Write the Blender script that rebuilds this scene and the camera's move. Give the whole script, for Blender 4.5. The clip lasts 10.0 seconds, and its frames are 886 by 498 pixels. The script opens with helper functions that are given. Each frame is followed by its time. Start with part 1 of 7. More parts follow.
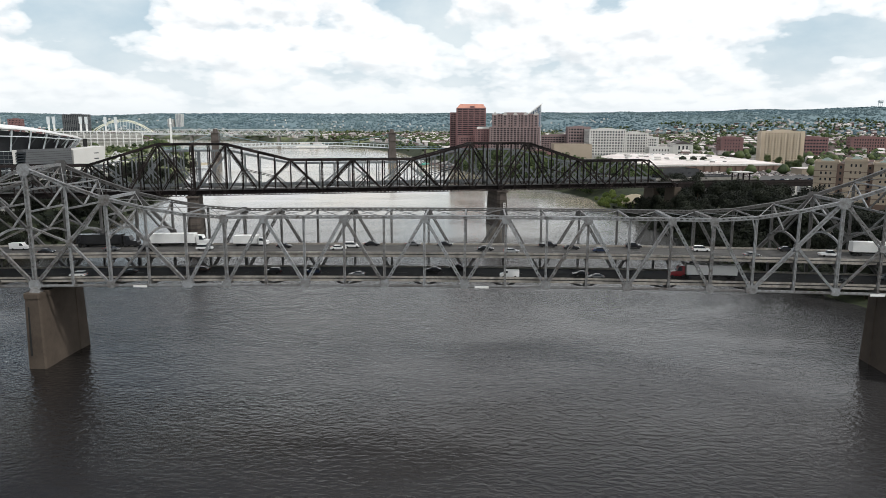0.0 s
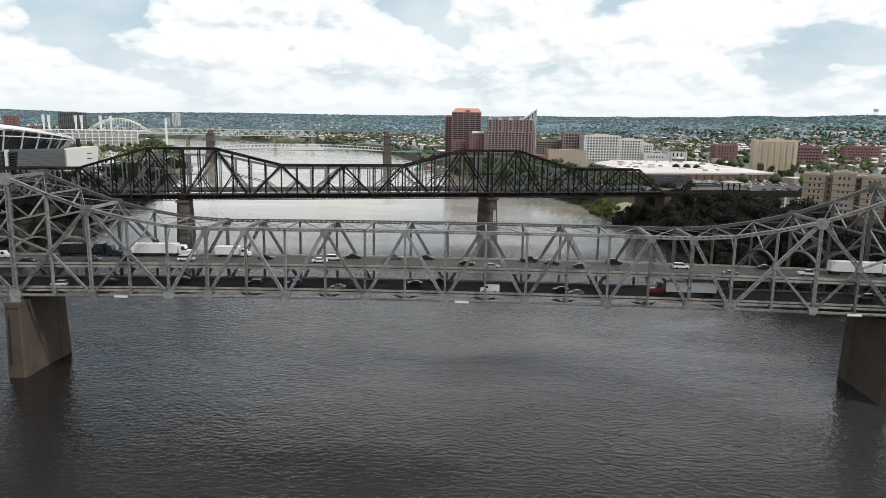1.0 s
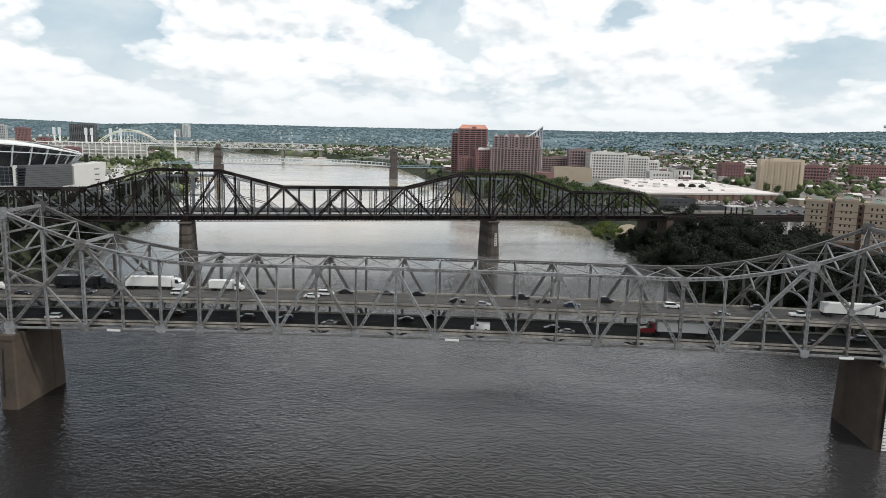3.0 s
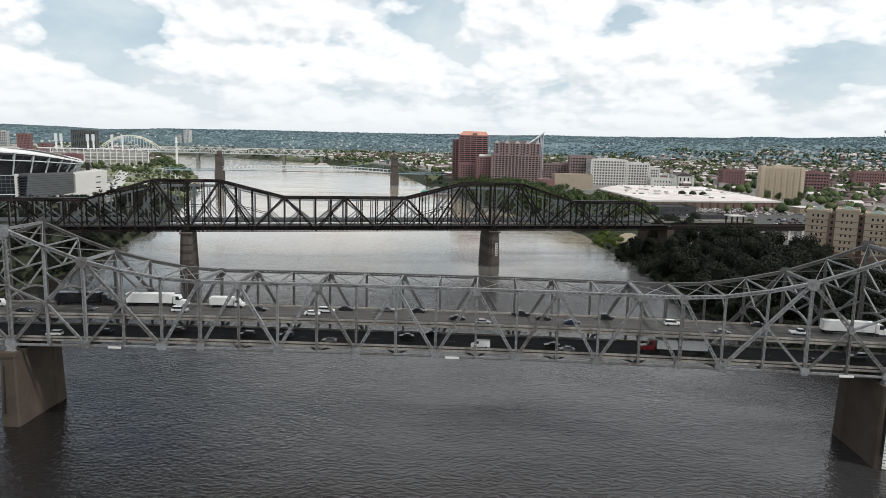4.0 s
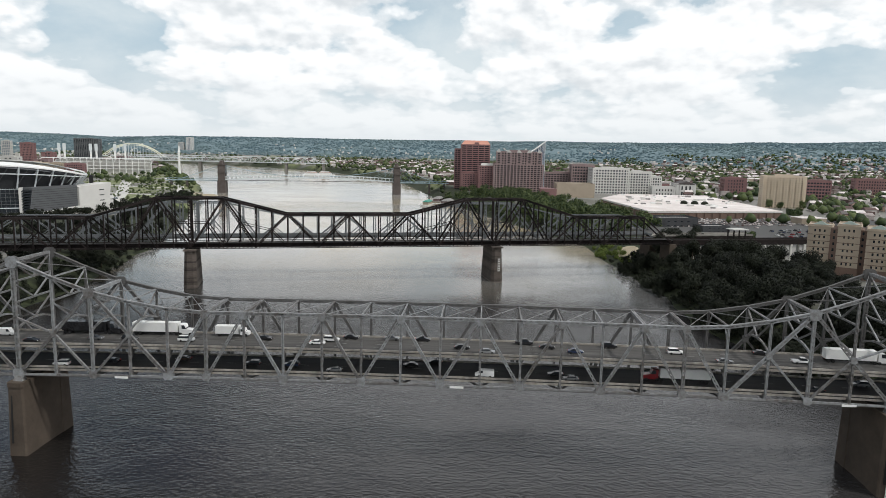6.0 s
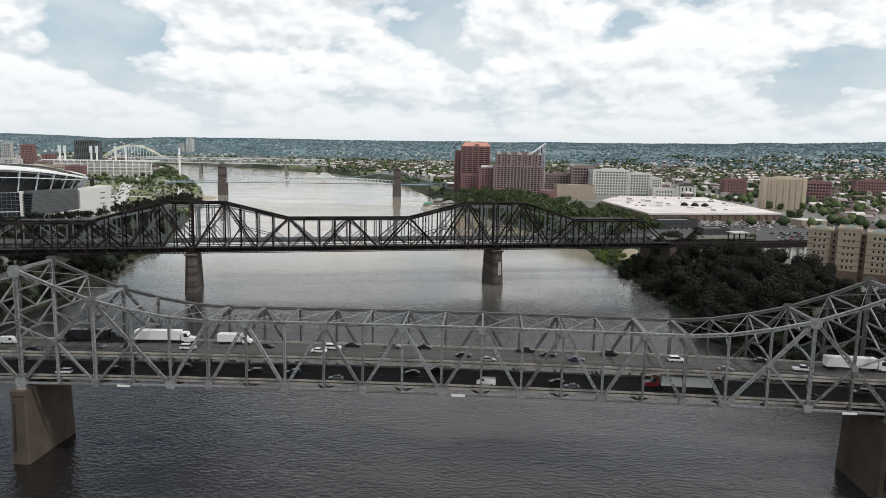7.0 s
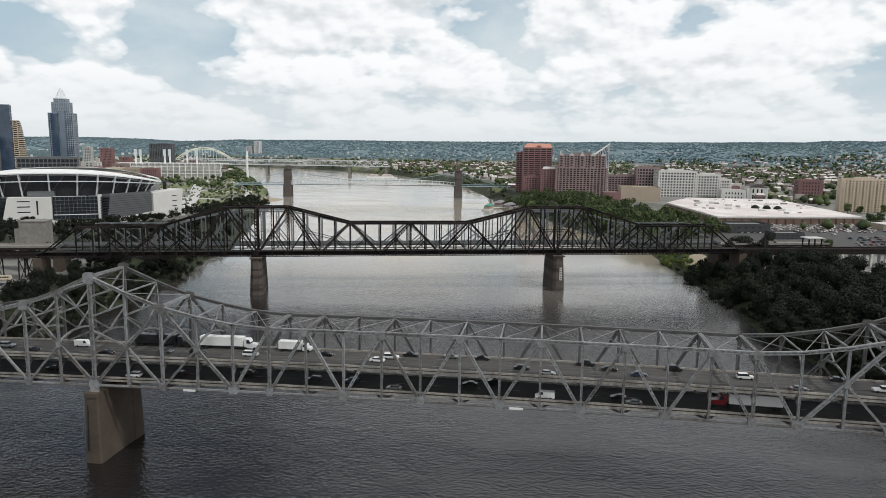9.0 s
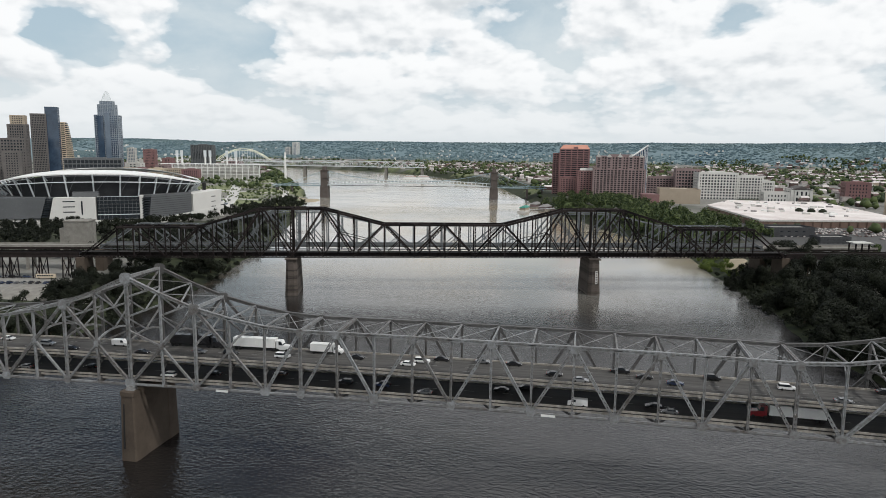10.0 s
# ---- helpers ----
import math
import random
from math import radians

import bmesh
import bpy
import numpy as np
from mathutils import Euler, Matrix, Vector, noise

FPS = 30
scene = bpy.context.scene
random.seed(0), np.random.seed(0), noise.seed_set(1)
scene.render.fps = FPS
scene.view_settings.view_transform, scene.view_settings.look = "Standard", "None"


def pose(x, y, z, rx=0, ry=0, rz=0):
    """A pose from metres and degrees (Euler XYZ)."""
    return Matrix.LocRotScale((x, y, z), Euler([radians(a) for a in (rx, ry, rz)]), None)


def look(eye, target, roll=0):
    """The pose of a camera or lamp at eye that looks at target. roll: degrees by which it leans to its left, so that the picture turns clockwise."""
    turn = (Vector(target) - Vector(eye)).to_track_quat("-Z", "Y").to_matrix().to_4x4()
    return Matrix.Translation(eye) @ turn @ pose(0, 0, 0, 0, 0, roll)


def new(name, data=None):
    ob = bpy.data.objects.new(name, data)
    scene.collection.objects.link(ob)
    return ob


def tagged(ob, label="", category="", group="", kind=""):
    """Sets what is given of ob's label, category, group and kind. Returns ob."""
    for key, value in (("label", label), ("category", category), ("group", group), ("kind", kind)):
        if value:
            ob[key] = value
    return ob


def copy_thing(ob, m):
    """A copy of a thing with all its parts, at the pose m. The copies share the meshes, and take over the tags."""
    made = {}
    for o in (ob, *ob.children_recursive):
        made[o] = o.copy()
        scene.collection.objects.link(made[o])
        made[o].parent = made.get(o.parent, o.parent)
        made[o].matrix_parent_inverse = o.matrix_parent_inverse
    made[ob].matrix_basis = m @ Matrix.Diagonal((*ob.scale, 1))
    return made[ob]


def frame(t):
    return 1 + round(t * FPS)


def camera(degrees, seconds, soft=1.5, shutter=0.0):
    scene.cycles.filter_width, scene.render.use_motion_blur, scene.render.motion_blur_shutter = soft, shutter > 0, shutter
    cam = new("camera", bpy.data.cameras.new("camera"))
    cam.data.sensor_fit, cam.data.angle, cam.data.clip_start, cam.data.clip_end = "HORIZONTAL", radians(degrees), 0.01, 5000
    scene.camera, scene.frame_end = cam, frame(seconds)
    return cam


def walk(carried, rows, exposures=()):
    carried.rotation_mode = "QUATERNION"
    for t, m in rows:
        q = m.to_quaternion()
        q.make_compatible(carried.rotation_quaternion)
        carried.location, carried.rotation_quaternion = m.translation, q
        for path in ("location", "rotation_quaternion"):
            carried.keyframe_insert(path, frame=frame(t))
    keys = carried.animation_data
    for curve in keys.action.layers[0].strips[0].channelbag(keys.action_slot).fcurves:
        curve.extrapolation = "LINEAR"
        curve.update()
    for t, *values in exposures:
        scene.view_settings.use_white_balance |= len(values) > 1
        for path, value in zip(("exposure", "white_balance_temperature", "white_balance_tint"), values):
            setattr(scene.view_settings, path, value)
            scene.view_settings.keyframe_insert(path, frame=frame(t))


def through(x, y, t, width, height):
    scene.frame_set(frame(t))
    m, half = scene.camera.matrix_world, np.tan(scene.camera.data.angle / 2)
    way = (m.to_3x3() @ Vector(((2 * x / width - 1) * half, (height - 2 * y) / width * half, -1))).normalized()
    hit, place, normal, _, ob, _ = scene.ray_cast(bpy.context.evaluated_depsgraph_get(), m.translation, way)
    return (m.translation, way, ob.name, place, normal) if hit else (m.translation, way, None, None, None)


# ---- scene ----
# Three river bridges, a stadium and a town under a bright cloudy sky; x runs across the river, y upstream, water at z = 0.
cam = camera(64.82, 10.0, soft=0.65)


def aim(x, y, z, yaw, pitch, roll):
    """A camera pose: yaw to the left, pitch up, roll so that the right side dips."""
    return pose(x, y, z, 90 + pitch, 0, yaw) @ pose(0, 0, 0, 0, 0, -roll)


walk(cam, [
    (0, aim(129.64, -194.81, 72.72, 2.722, -10.345, -0.200)),
    (0.5, aim(131.92, -194.72, 74.59, 2.436, -10.290, -0.592)),
    (1, aim(134.03, -194.59, 76.47, 2.406, -10.200, -0.981)),
    (1.5, aim(135.81, -194.40, 78.38, 2.434, -10.031, -1.231)),
    (2, aim(137.25, -194.16, 80.31, 2.636, -9.791, -1.378)),
    (2.5, aim(138.40, -193.89, 82.23, 2.939, -9.519, -1.426)),
    (4, aim(138.83, -193.43, 87.96, 3.178, -8.899, -1.397)),
    (4.5, aim(138.68, -193.51, 89.98, 3.223, -8.819, -1.320)),
    (5, aim(138.49, -193.64, 91.94, 3.243, -8.701, -1.279)),
    (5.5, aim(138.29, -193.75, 93.85, 3.317, -8.558, -1.255)),
    (7, aim(137.69, -194.14, 97.80, 3.359, -8.446, -1.117)),
    (7.5, aim(137.68, -193.85, 98.76, 3.739, -8.393, -1.063)),
    (8, aim(137.74, -193.42, 99.55, 5.627, -8.411, -0.925)),
    (8.5, aim(137.92, -192.78, 100.15, 8.135, -8.539, -0.804)),
    (9, aim(138.22, -191.91, 100.57, 8.433, -8.513, -0.725)),
    (9.5, aim(138.58, -190.84, 100.85, 9.956, -8.489, -0.719)),
    (10, aim(138.98, -189.65, 101.08, 11.397, -8.470, -0.719)),
], exposures=[(0, 0.10), (2.5, 0.06), (5.5, 0.0), (7.5, -0.08), (10, -0.12)])

# ---- world and sun ----
SUN_FROM = Vector((0.55, -0.30, 0.80)).normalized()
world = bpy.data.worlds.new("sky")
scene.world = world
world.use_nodes = True


def build_sky():
    nt = world.node_tree
    nt.nodes.clear()
    n, l = nt.nodes.new, nt.links.new
    out, bg = n("ShaderNodeOutputWorld"), n("ShaderNodeBackground")
    sky = n("ShaderNodeTexSky")
    sky.sky_type = "NISHITA"
    sky.sun_disc = False
    sky.sun_elevation = math.asin(SUN_FROM.z)
    sky.sun_rotation = math.atan2(SUN_FROM.x, SUN_FROM.y)
    sky.air_density, sky.dust_density = 1.0, 2.5
    gain = n("ShaderNodeVectorMath")
    gain.operation = "SCALE"
    gain.inputs["Scale"].default_value = SKY_GAIN
    l(sky.outputs[0], gain.inputs[0])
    tc, sep = n("ShaderNodeTexCoord"), n("ShaderNodeSeparateXYZ")
    l(tc.outputs["Generated"], sep.inputs[0])

    def mathn(op, a, b=None, clamp=False):
        m = n("ShaderNodeMath")
        m.operation, m.use_clamp = op, clamp
        for i, v in enumerate((a, b)):
            if v is None:
                continue
            if isinstance(v, (int, float)):
                m.inputs[i].default_value = v
            else:
                l(v, m.inputs[i])
        return m.outputs[0]

    def ramp(v, stops, ease="EASE"):
        r = n("ShaderNodeValToRGB")
        r.color_ramp.interpolation = ease
        els = r.color_ramp.elements
        while len(els) < len(stops):
            els.new(0.5)
        for e, (p, c) in zip(els, stops):
            e.position, e.color = p, (*c, 1)
        l(v, r.inputs[0])
        return r.outputs[0]

    def mix(f, a, b):
        m = n("ShaderNodeMix")
        m.data_type = "RGBA"
        for k, v in ((0, f), (6, a), (7, b)):
            if isinstance(v, (int, float)):
                m.inputs[k].default_value = v
            elif isinstance(v, tuple):
                m.inputs[k].default_value = (*v, 1)
            else:
                l(v, m.inputs[k])
        return m.outputs[2]

    one, zero = (1, 1, 1), (0, 0, 0)
    up = mathn("MAXIMUM", sep.outputs[2], 0.0)
    az, el = mathn("ARCTAN2", sep.outputs[0], sep.outputs[1]), mathn("ARCSINE", sep.outputs[2])
    # clouds lie flatter towards the horizon
    high = mathn("MULTIPLY", mathn("POWER", mathn("MAXIMUM", el, 0.0), 0.8), 1.5)

    def place(shift=(0.0, 0.0)):
        c = n("ShaderNodeCombineXYZ")
        l(mathn("ADD", az, shift[0]), c.inputs[0])
        l(mathn("ADD", high, shift[1]), c.inputs[1])
        c.inputs[2].default_value = CLOUD_SEED
        return c.outputs[0]

    def cloud_noise(at, scale, detail, rough):
        t = n("ShaderNodeTexNoise")
        l(at, t.inputs["Vector"])
        t.inputs["Scale"].default_value, t.inputs["Detail"].default_value = scale, detail
        t.inputs["Roughness"].default_value, t.inputs["Distortion"].default_value = rough, 0.15
        return t.outputs[0]

    def puffs(at):
        v = n("ShaderNodeTexVoronoi")
        l(at, v.inputs["Vector"])
        v.feature = "SMOOTH_F1"
        v.inputs["Scale"].default_value, v.inputs["Detail"].default_value = 11.0, 3.0
        v.inputs["Roughness"].default_value, v.inputs["Smoothness"].default_value = 0.5, 0.4
        return mathn("MULTIPLY", mathn("SUBTRACT", 0.45, v.outputs["Distance"]), 0.30)

    # the large heaps and the gaps between them: bearing, height, half width, half height, weight
    mass = None
    for a0, e0, sa, se, w in CLOUD_MASSES:
        da = mathn("MULTIPLY", mathn("SUBTRACT", az, a0), 1 / sa)
        de = mathn("MULTIPLY", mathn("SUBTRACT", el, e0), 1 / se)
        r2 = mathn("ADD", mathn("MULTIPLY", da, da), mathn("MULTIPLY", de, de))
        g = mathn("MULTIPLY", mathn("POWER", 2.718, mathn("MULTIPLY", r2, -1.0)), w)
        mass = g if mass is None else mathn("ADD", mass, g)

    def heap(at):
        return mathn("ADD", mathn("ADD", mathn("ADD", mathn("MULTIPLY", cloud_noise(at, 6.0, 9, 0.55), 0.80), 0.05), puffs(at)), mass)

    here, above = heap(place()), heap(place((0.006, 0.018)))
    cover = ramp(here, [(0.18, zero), (0.23, (0.55, 0.55, 0.55)), (0.30, one)])
    lit = mathn("ADD", mathn("MULTIPLY", mathn("SUBTRACT", here, above), 2.3), 0.62)
    thick = ramp(here, [(0.40, one), (0.70, (0.80, 0.80, 0.80))])
    body = mix(mathn("MULTIPLY", ramp(lit, [(0.20, zero), (0.77, one)]), thick), CLOUD_GREY, CLOUD_WHITE)
    # thin veils over the blue
    veil = ramp(cloud_noise(place((4.1, 0.3)), 5.0, 6, 0.55), [(0.34, zero), (0.72, one)])
    veil = mathn("MULTIPLY", veil, ramp(el, [(0.20, one), (0.40, (0.12, 0.12, 0.12))]))
    blue = mix(ramp(el, [(0.14, (0.8, 0.8, 0.8)), (0.38, (0.05, 0.05, 0.05))]), gain.outputs[0], SKY_PALE)
    col = mix(cover, mix(veil, blue, VEIL), body)
    haze = ramp(up, [(0.0, one), (0.035, (0.55, 0.55, 0.55)), (0.11, zero)])
    col = mix(haze, col, HAZE_WHITE)
    l(col, bg.inputs[0])
    bg.inputs[1].default_value = WORLD_STRENGTH
    l(bg.outputs[0], out.inputs[0])


CLOUD_MASSES = (
    (-0.483, 0.118, 0.065, 0.075, -0.26), (-0.080, 0.180, 0.070, 0.045, -0.27), (0.440, 0.105, 0.075, 0.050, -0.26),
    (-0.680, 0.120, 0.050, 0.030, -0.24), (0.190, 0.155, 0.045, 0.030, -0.08), (0.080, 0.185, 0.040, 0.025, -0.13),
    (-0.290, 0.140, 0.110, 0.070, 0.16), (0.030, 0.105, 0.160, 0.045, 0.12), (0.310, 0.145, 0.090, 0.060, 0.14),
    (-0.600, 0.080, 0.080, 0.035, 0.14), (-0.700, 0.170, 0.110, 0.025, 0.15), (-0.010, 0.185, 0.035, 0.025, 0.12),
    # these three are unseen, added overhead to set the brightness mirrored in the river
    (-0.85, 0.48, 0.45, 0.22, -0.40), (0.05, 0.32, 0.45, 0.13, 0.18), (0.0, 0.80, 0.9, 0.28, -0.26))
SKY_GAIN, CLOUD_SEED, WORLD_STRENGTH = 0.075, 5.1, 1.0
CLOUD_GREY, CLOUD_WHITE, HAZE_WHITE = (0.72, 0.765, 0.80), (1.05, 1.065, 1.075), (0.81, 0.858, 0.885)
SKY_PALE, VEIL = (0.55, 0.70, 0.80), (0.72, 0.80, 0.84)
build_sky()
sun_data = bpy.data.lights.new("sun", "SUN")
sun_data.energy, sun_data.angle, sun_data.color = 2.3, radians(4), (1.0, 0.985, 0.955)
sun = new("sun", sun_data)
sun.matrix_world = look(SUN_FROM * 900, (0, 0, 0))


# ---- materials ----
def material(name, color, color2=None, rough=0.7, metal=0.0, scale=0.5, fine=6.0, amount=0.6, bump=0.15, spec=0.3, island=0.0, objvar=0.0, stretch=(1, 1, 1)):
    """Two scales of stain and grain between two colours, with fine relief; scale and fine are features per metre."""
    m = bpy.data.materials.new(name)
    m.use_nodes = True
    nt = m.node_tree
    n, l = nt.nodes.new, nt.links.new
    b = nt.nodes["Principled BSDF"]
    geo = n("ShaderNodeNewGeometry")
    color2 = color2 or tuple(c * 0.62 for c in color)

    def tex(s, d):
        t = n("ShaderNodeTexNoise")
        t.inputs["Scale"].default_value, t.inputs["Detail"].default_value = s, d
        t.inputs["Roughness"].default_value = 0.62
        mp = n("ShaderNodeMapping")
        mp.inputs["Scale"].default_value = stretch
        l(geo.outputs["Position"], mp.inputs[0])
        l(mp.outputs[0], t.inputs["Vector"])
        return t.outputs[0]

    def mth(op, a, bb):
        q = n("ShaderNodeMath")
        q.operation = op
        for i, v in enumerate((a, bb)):
            if isinstance(v, (int, float)):
                q.inputs[i].default_value = v
            else:
                l(v, q.inputs[i])
        return q.outputs[0]

    a, f = tex(scale, 4), tex(fine, 3)
    v = mth("ADD", mth("MULTIPLY", a, 0.7), mth("MULTIPLY", f, 0.3))
    if island:
        v = mth("ADD", v, mth("MULTIPLY", mth("SUBTRACT", geo.outputs["Random Per Island"], 0.5), island))
    if objvar:
        oi = n("ShaderNodeObjectInfo")
        v = mth("ADD", v, mth("MULTIPLY", mth("SUBTRACT", oi.outputs["Random"], 0.5), objvar))
    r = n("ShaderNodeMapRange")
    r.inputs[1].default_value, r.inputs[2].default_value = 0.5 - 0.22, 0.5 + 0.22
    l(v, r.inputs[0])
    mx = n("ShaderNodeMix")
    mx.data_type = "RGBA"
    lo = tuple(c + (q - c) * amount for c, q in zip(color, color2))
    mx.inputs[6].default_value, mx.inputs[7].default_value = (*lo, 1), (*color, 1)
    l(r.outputs[0], mx.inputs[0])
    l(mx.outputs[2], b.inputs["Base Color"])
    b.inputs["Roughness"].default_value, b.inputs["Metallic"].default_value = rough, metal
    b.inputs["Specular IOR Level"].default_value = spec
    if bump:
        bp = n("ShaderNodeBump")
        bp.inputs["Strength"].default_value, bp.inputs["Distance"].default_value = bump, 0.1
        l(f, bp.inputs["Height"])
        l(bp.outputs[0], b.inputs["Normal"])
    return m


def translucent(m, through):
    """Lets part of the light pass through a leafy material."""
    nt = m.node_tree
    b = nt.nodes["Principled BSDF"]
    tr, mx = nt.nodes.new("ShaderNodeBsdfTranslucent"), nt.nodes.new("ShaderNodeMixShader")
    nt.links.new(b.inputs["Base Color"].links[0].from_socket, tr.inputs[0])
    mx.inputs[0].default_value = through
    nt.links.new(b.outputs[0], mx.inputs[1])
    nt.links.new(tr.outputs[0], mx.inputs[2])
    nt.links.new(mx.outputs[0], nt.nodes["Material Output"].inputs[0])
    return m


def leaf_material(name, dark, light, through=0.25):
    return translucent(material(name, light, dark, 0.65, 0, 0.12, 1.4, 1.0, 0.0, 0.2, island=0.5, objvar=0.35), through)


def water_material():
    m = bpy.data.materials.new("river_water")
    m.use_nodes = True
    nt = m.node_tree
    n, l = nt.nodes.new, nt.links.new
    b = nt.nodes["Principled BSDF"]
    geo = n("ShaderNodeNewGeometry")

    def tex(scale, detail, stretch=(1, 1, 1), dist=0.0):
        mp, t = n("ShaderNodeMapping"), n("ShaderNodeTexNoise")
        mp.inputs["Scale"].default_value = stretch
        mp.inputs["Rotation"].default_value = (0, 0, radians(12))
        l(geo.outputs["Position"], mp.inputs[0])
        l(mp.outputs[0], t.inputs["Vector"])
        t.inputs["Scale"].default_value, t.inputs["Detail"].default_value = scale, detail
        t.inputs["Distortion"].default_value = dist
        return t.outputs[0]

    silt, mx = tex(0.012, 5, (1, 0.6, 1), 0.6), n("ShaderNodeMix")
    mx.data_type = "RGBA"
    rng = n("ShaderNodeMapRange")
    rng.inputs[1].default_value, rng.inputs[2].default_value = 0.35, 0.68
    l(silt, rng.inputs[0])
    l(rng.outputs[0], mx.inputs[0])
    # cloud shade over the near water is put into this almost black base
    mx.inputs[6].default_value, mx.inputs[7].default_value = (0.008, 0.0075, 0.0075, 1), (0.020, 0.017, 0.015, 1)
    l(mx.outputs[2], b.inputs["Base Color"])
    b.inputs["IOR"].default_value = 1.34
    b.inputs["Specular IOR Level"].default_value = 0.6
    # gusts: rougher and smoother reaches
    gust = tex(0.02, 4, (0.45, 1, 1), 0.8)
    rr = n("ShaderNodeMapRange")
    rr.inputs[1].default_value, rr.inputs[2].default_value = 0.35, 0.65
    rr.inputs[3].default_value, rr.inputs[4].default_value = 0.09, 0.16
    l(gust, rr.inputs[0])
    # wind ruffles the near reach; the water lies calmer upstream of the railway bridge
    sep, reach = n("ShaderNodeSeparateXYZ"), n("ShaderNodeMapRange")
    l(geo.outputs["Position"], sep.inputs[0])
    l(sep.outputs[1], reach.inputs[0])
    reach.inputs[1].default_value, reach.inputs[2].default_value = 30.0, 420.0
    reach.inputs[3].default_value, reach.inputs[4].default_value = 1.0, 0.07
    rough = n("ShaderNodeMath")
    rough.operation = "SUBTRACT"
    l(rr.outputs[0], rough.inputs[0])
    still = n("ShaderNodeMapRange")
    l(sep.outputs[1], still.inputs[0])
    still.inputs[1].default_value, still.inputs[2].default_value = 30.0, 300.0
    still.inputs[3].default_value, still.inputs[4].default_value = 0.06, 0.0
    l(still.outputs[0], rough.inputs[1])
    l(rough.outputs[0], b.inputs["Roughness"])
    # upper reach painted lighter: silt, and sun beyond the cloud's shade
    sunlit_silt, mx2 = n("ShaderNodeMapRange"), n("ShaderNodeMix")
    l(sep.outputs[1], sunlit_silt.inputs[0])
    sunlit_silt.inputs[1].default_value, sunlit_silt.inputs[2].default_value = 210.0, 440.0
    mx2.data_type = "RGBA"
    l(sunlit_silt.outputs[0], mx2.inputs[0])
    # and brightness painted into the main stream, darker by the stadium bank
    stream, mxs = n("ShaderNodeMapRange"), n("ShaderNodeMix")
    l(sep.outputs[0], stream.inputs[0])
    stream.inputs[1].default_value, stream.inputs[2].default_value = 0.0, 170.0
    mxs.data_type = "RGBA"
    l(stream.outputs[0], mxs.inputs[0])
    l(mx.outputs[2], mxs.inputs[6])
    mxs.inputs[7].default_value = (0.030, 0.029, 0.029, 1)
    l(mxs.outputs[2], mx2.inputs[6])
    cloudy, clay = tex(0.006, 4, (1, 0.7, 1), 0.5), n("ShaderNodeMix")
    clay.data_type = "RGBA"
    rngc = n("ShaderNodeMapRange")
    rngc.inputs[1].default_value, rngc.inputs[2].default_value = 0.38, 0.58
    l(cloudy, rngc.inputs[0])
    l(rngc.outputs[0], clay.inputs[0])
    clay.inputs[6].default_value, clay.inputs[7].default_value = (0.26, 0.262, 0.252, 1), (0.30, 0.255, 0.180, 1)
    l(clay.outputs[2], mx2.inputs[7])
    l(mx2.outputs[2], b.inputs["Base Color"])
    # cat's paws: the ripples come and go in patches
    ruffle, paws = n("ShaderNodeMath"), n("ShaderNodeMapRange")
    ruffle.operation = "MULTIPLY"
    paws.inputs[1].default_value, paws.inputs[2].default_value = 0.36, 0.62
    paws.inputs[3].default_value, paws.inputs[4].default_value = 0.55, 1.5
    l(gust, paws.inputs[0])
    l(reach.outputs[0], ruffle.inputs[0])
    l(paws.outputs[0], ruffle.inputs[1])
    last = None
    for scale, detail, strength, distance, stretch in ((0.12, 3, 0.5, 0.55, (0.7, 1, 1)), (0.80, 4, 1.0, 0.27, (0.7, 1, 1))):
        bp, mul = n("ShaderNodeBump"), n("ShaderNodeMath")
        mul.operation = "MULTIPLY"
        mul.inputs[1].default_value = strength
        l(ruffle.outputs[0], mul.inputs[0])
        l(mul.outputs[0], bp.inputs["Strength"])
        bp.inputs["Distance"].default_value = distance
        l(tex(scale, detail, stretch, 0.3), bp.inputs["Height"])
        if last:
            l(last, bp.inputs["Normal"])
        last = bp.outputs[0]
    l(last, b.inputs["Normal"])
    return m


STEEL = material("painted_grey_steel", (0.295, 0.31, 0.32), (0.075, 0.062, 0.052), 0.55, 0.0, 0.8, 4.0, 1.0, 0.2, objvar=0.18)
# darker copy of STEEL with shade put into the colour, plus grime stains
STEEL_DIM = material("grey_steel_shaded_copy", (0.125, 0.124, 0.122), (0.036, 0.031, 0.028), 0.6, 0.0, 0.25, 3.0, 0.8, 0.2, objvar=0.10)
DARK_STEEL = material("weathered_dark_steel", (0.026, 0.020, 0.019), (0.004, 0.003, 0.003), 0.7, 0.0, 0.35, 2.0, 1.0, 0.2, 0.15, objvar=0.5)
BLUE_STEEL = material("faded_grey_blue_steel", (0.16, 0.175, 0.185), (0.07, 0.073, 0.077), 0.6, 0.0, 0.2, 2.0, 0.8, 0.2)
TEAL_STEEL = material("pale_blue_painted_steel", (0.28, 0.37, 0.41), (0.18, 0.25, 0.28), 0.55, 0.0, 0.2, 2.0, 0.7, 0.1)
PALE_STEEL = material("pale_grey_steel", (0.66, 0.70, 0.71), (0.50, 0.53, 0.54), 0.55, 0, 0.1, 1.0, 0.7, 0.1)
YELLOW_STEEL = material("pale_yellow_steel", (0.86, 0.85, 0.70), (0.74, 0.73, 0.60), 0.5, 0, 0.05, 0.5, 0.6, 0.1)
ASPHALT = material("worn_asphalt", (0.042, 0.041, 0.040), (0.016, 0.016, 0.016), 0.85, 0, 0.9, 5.0, 1.0, 0.3, stretch=(0.03, 1, 1))
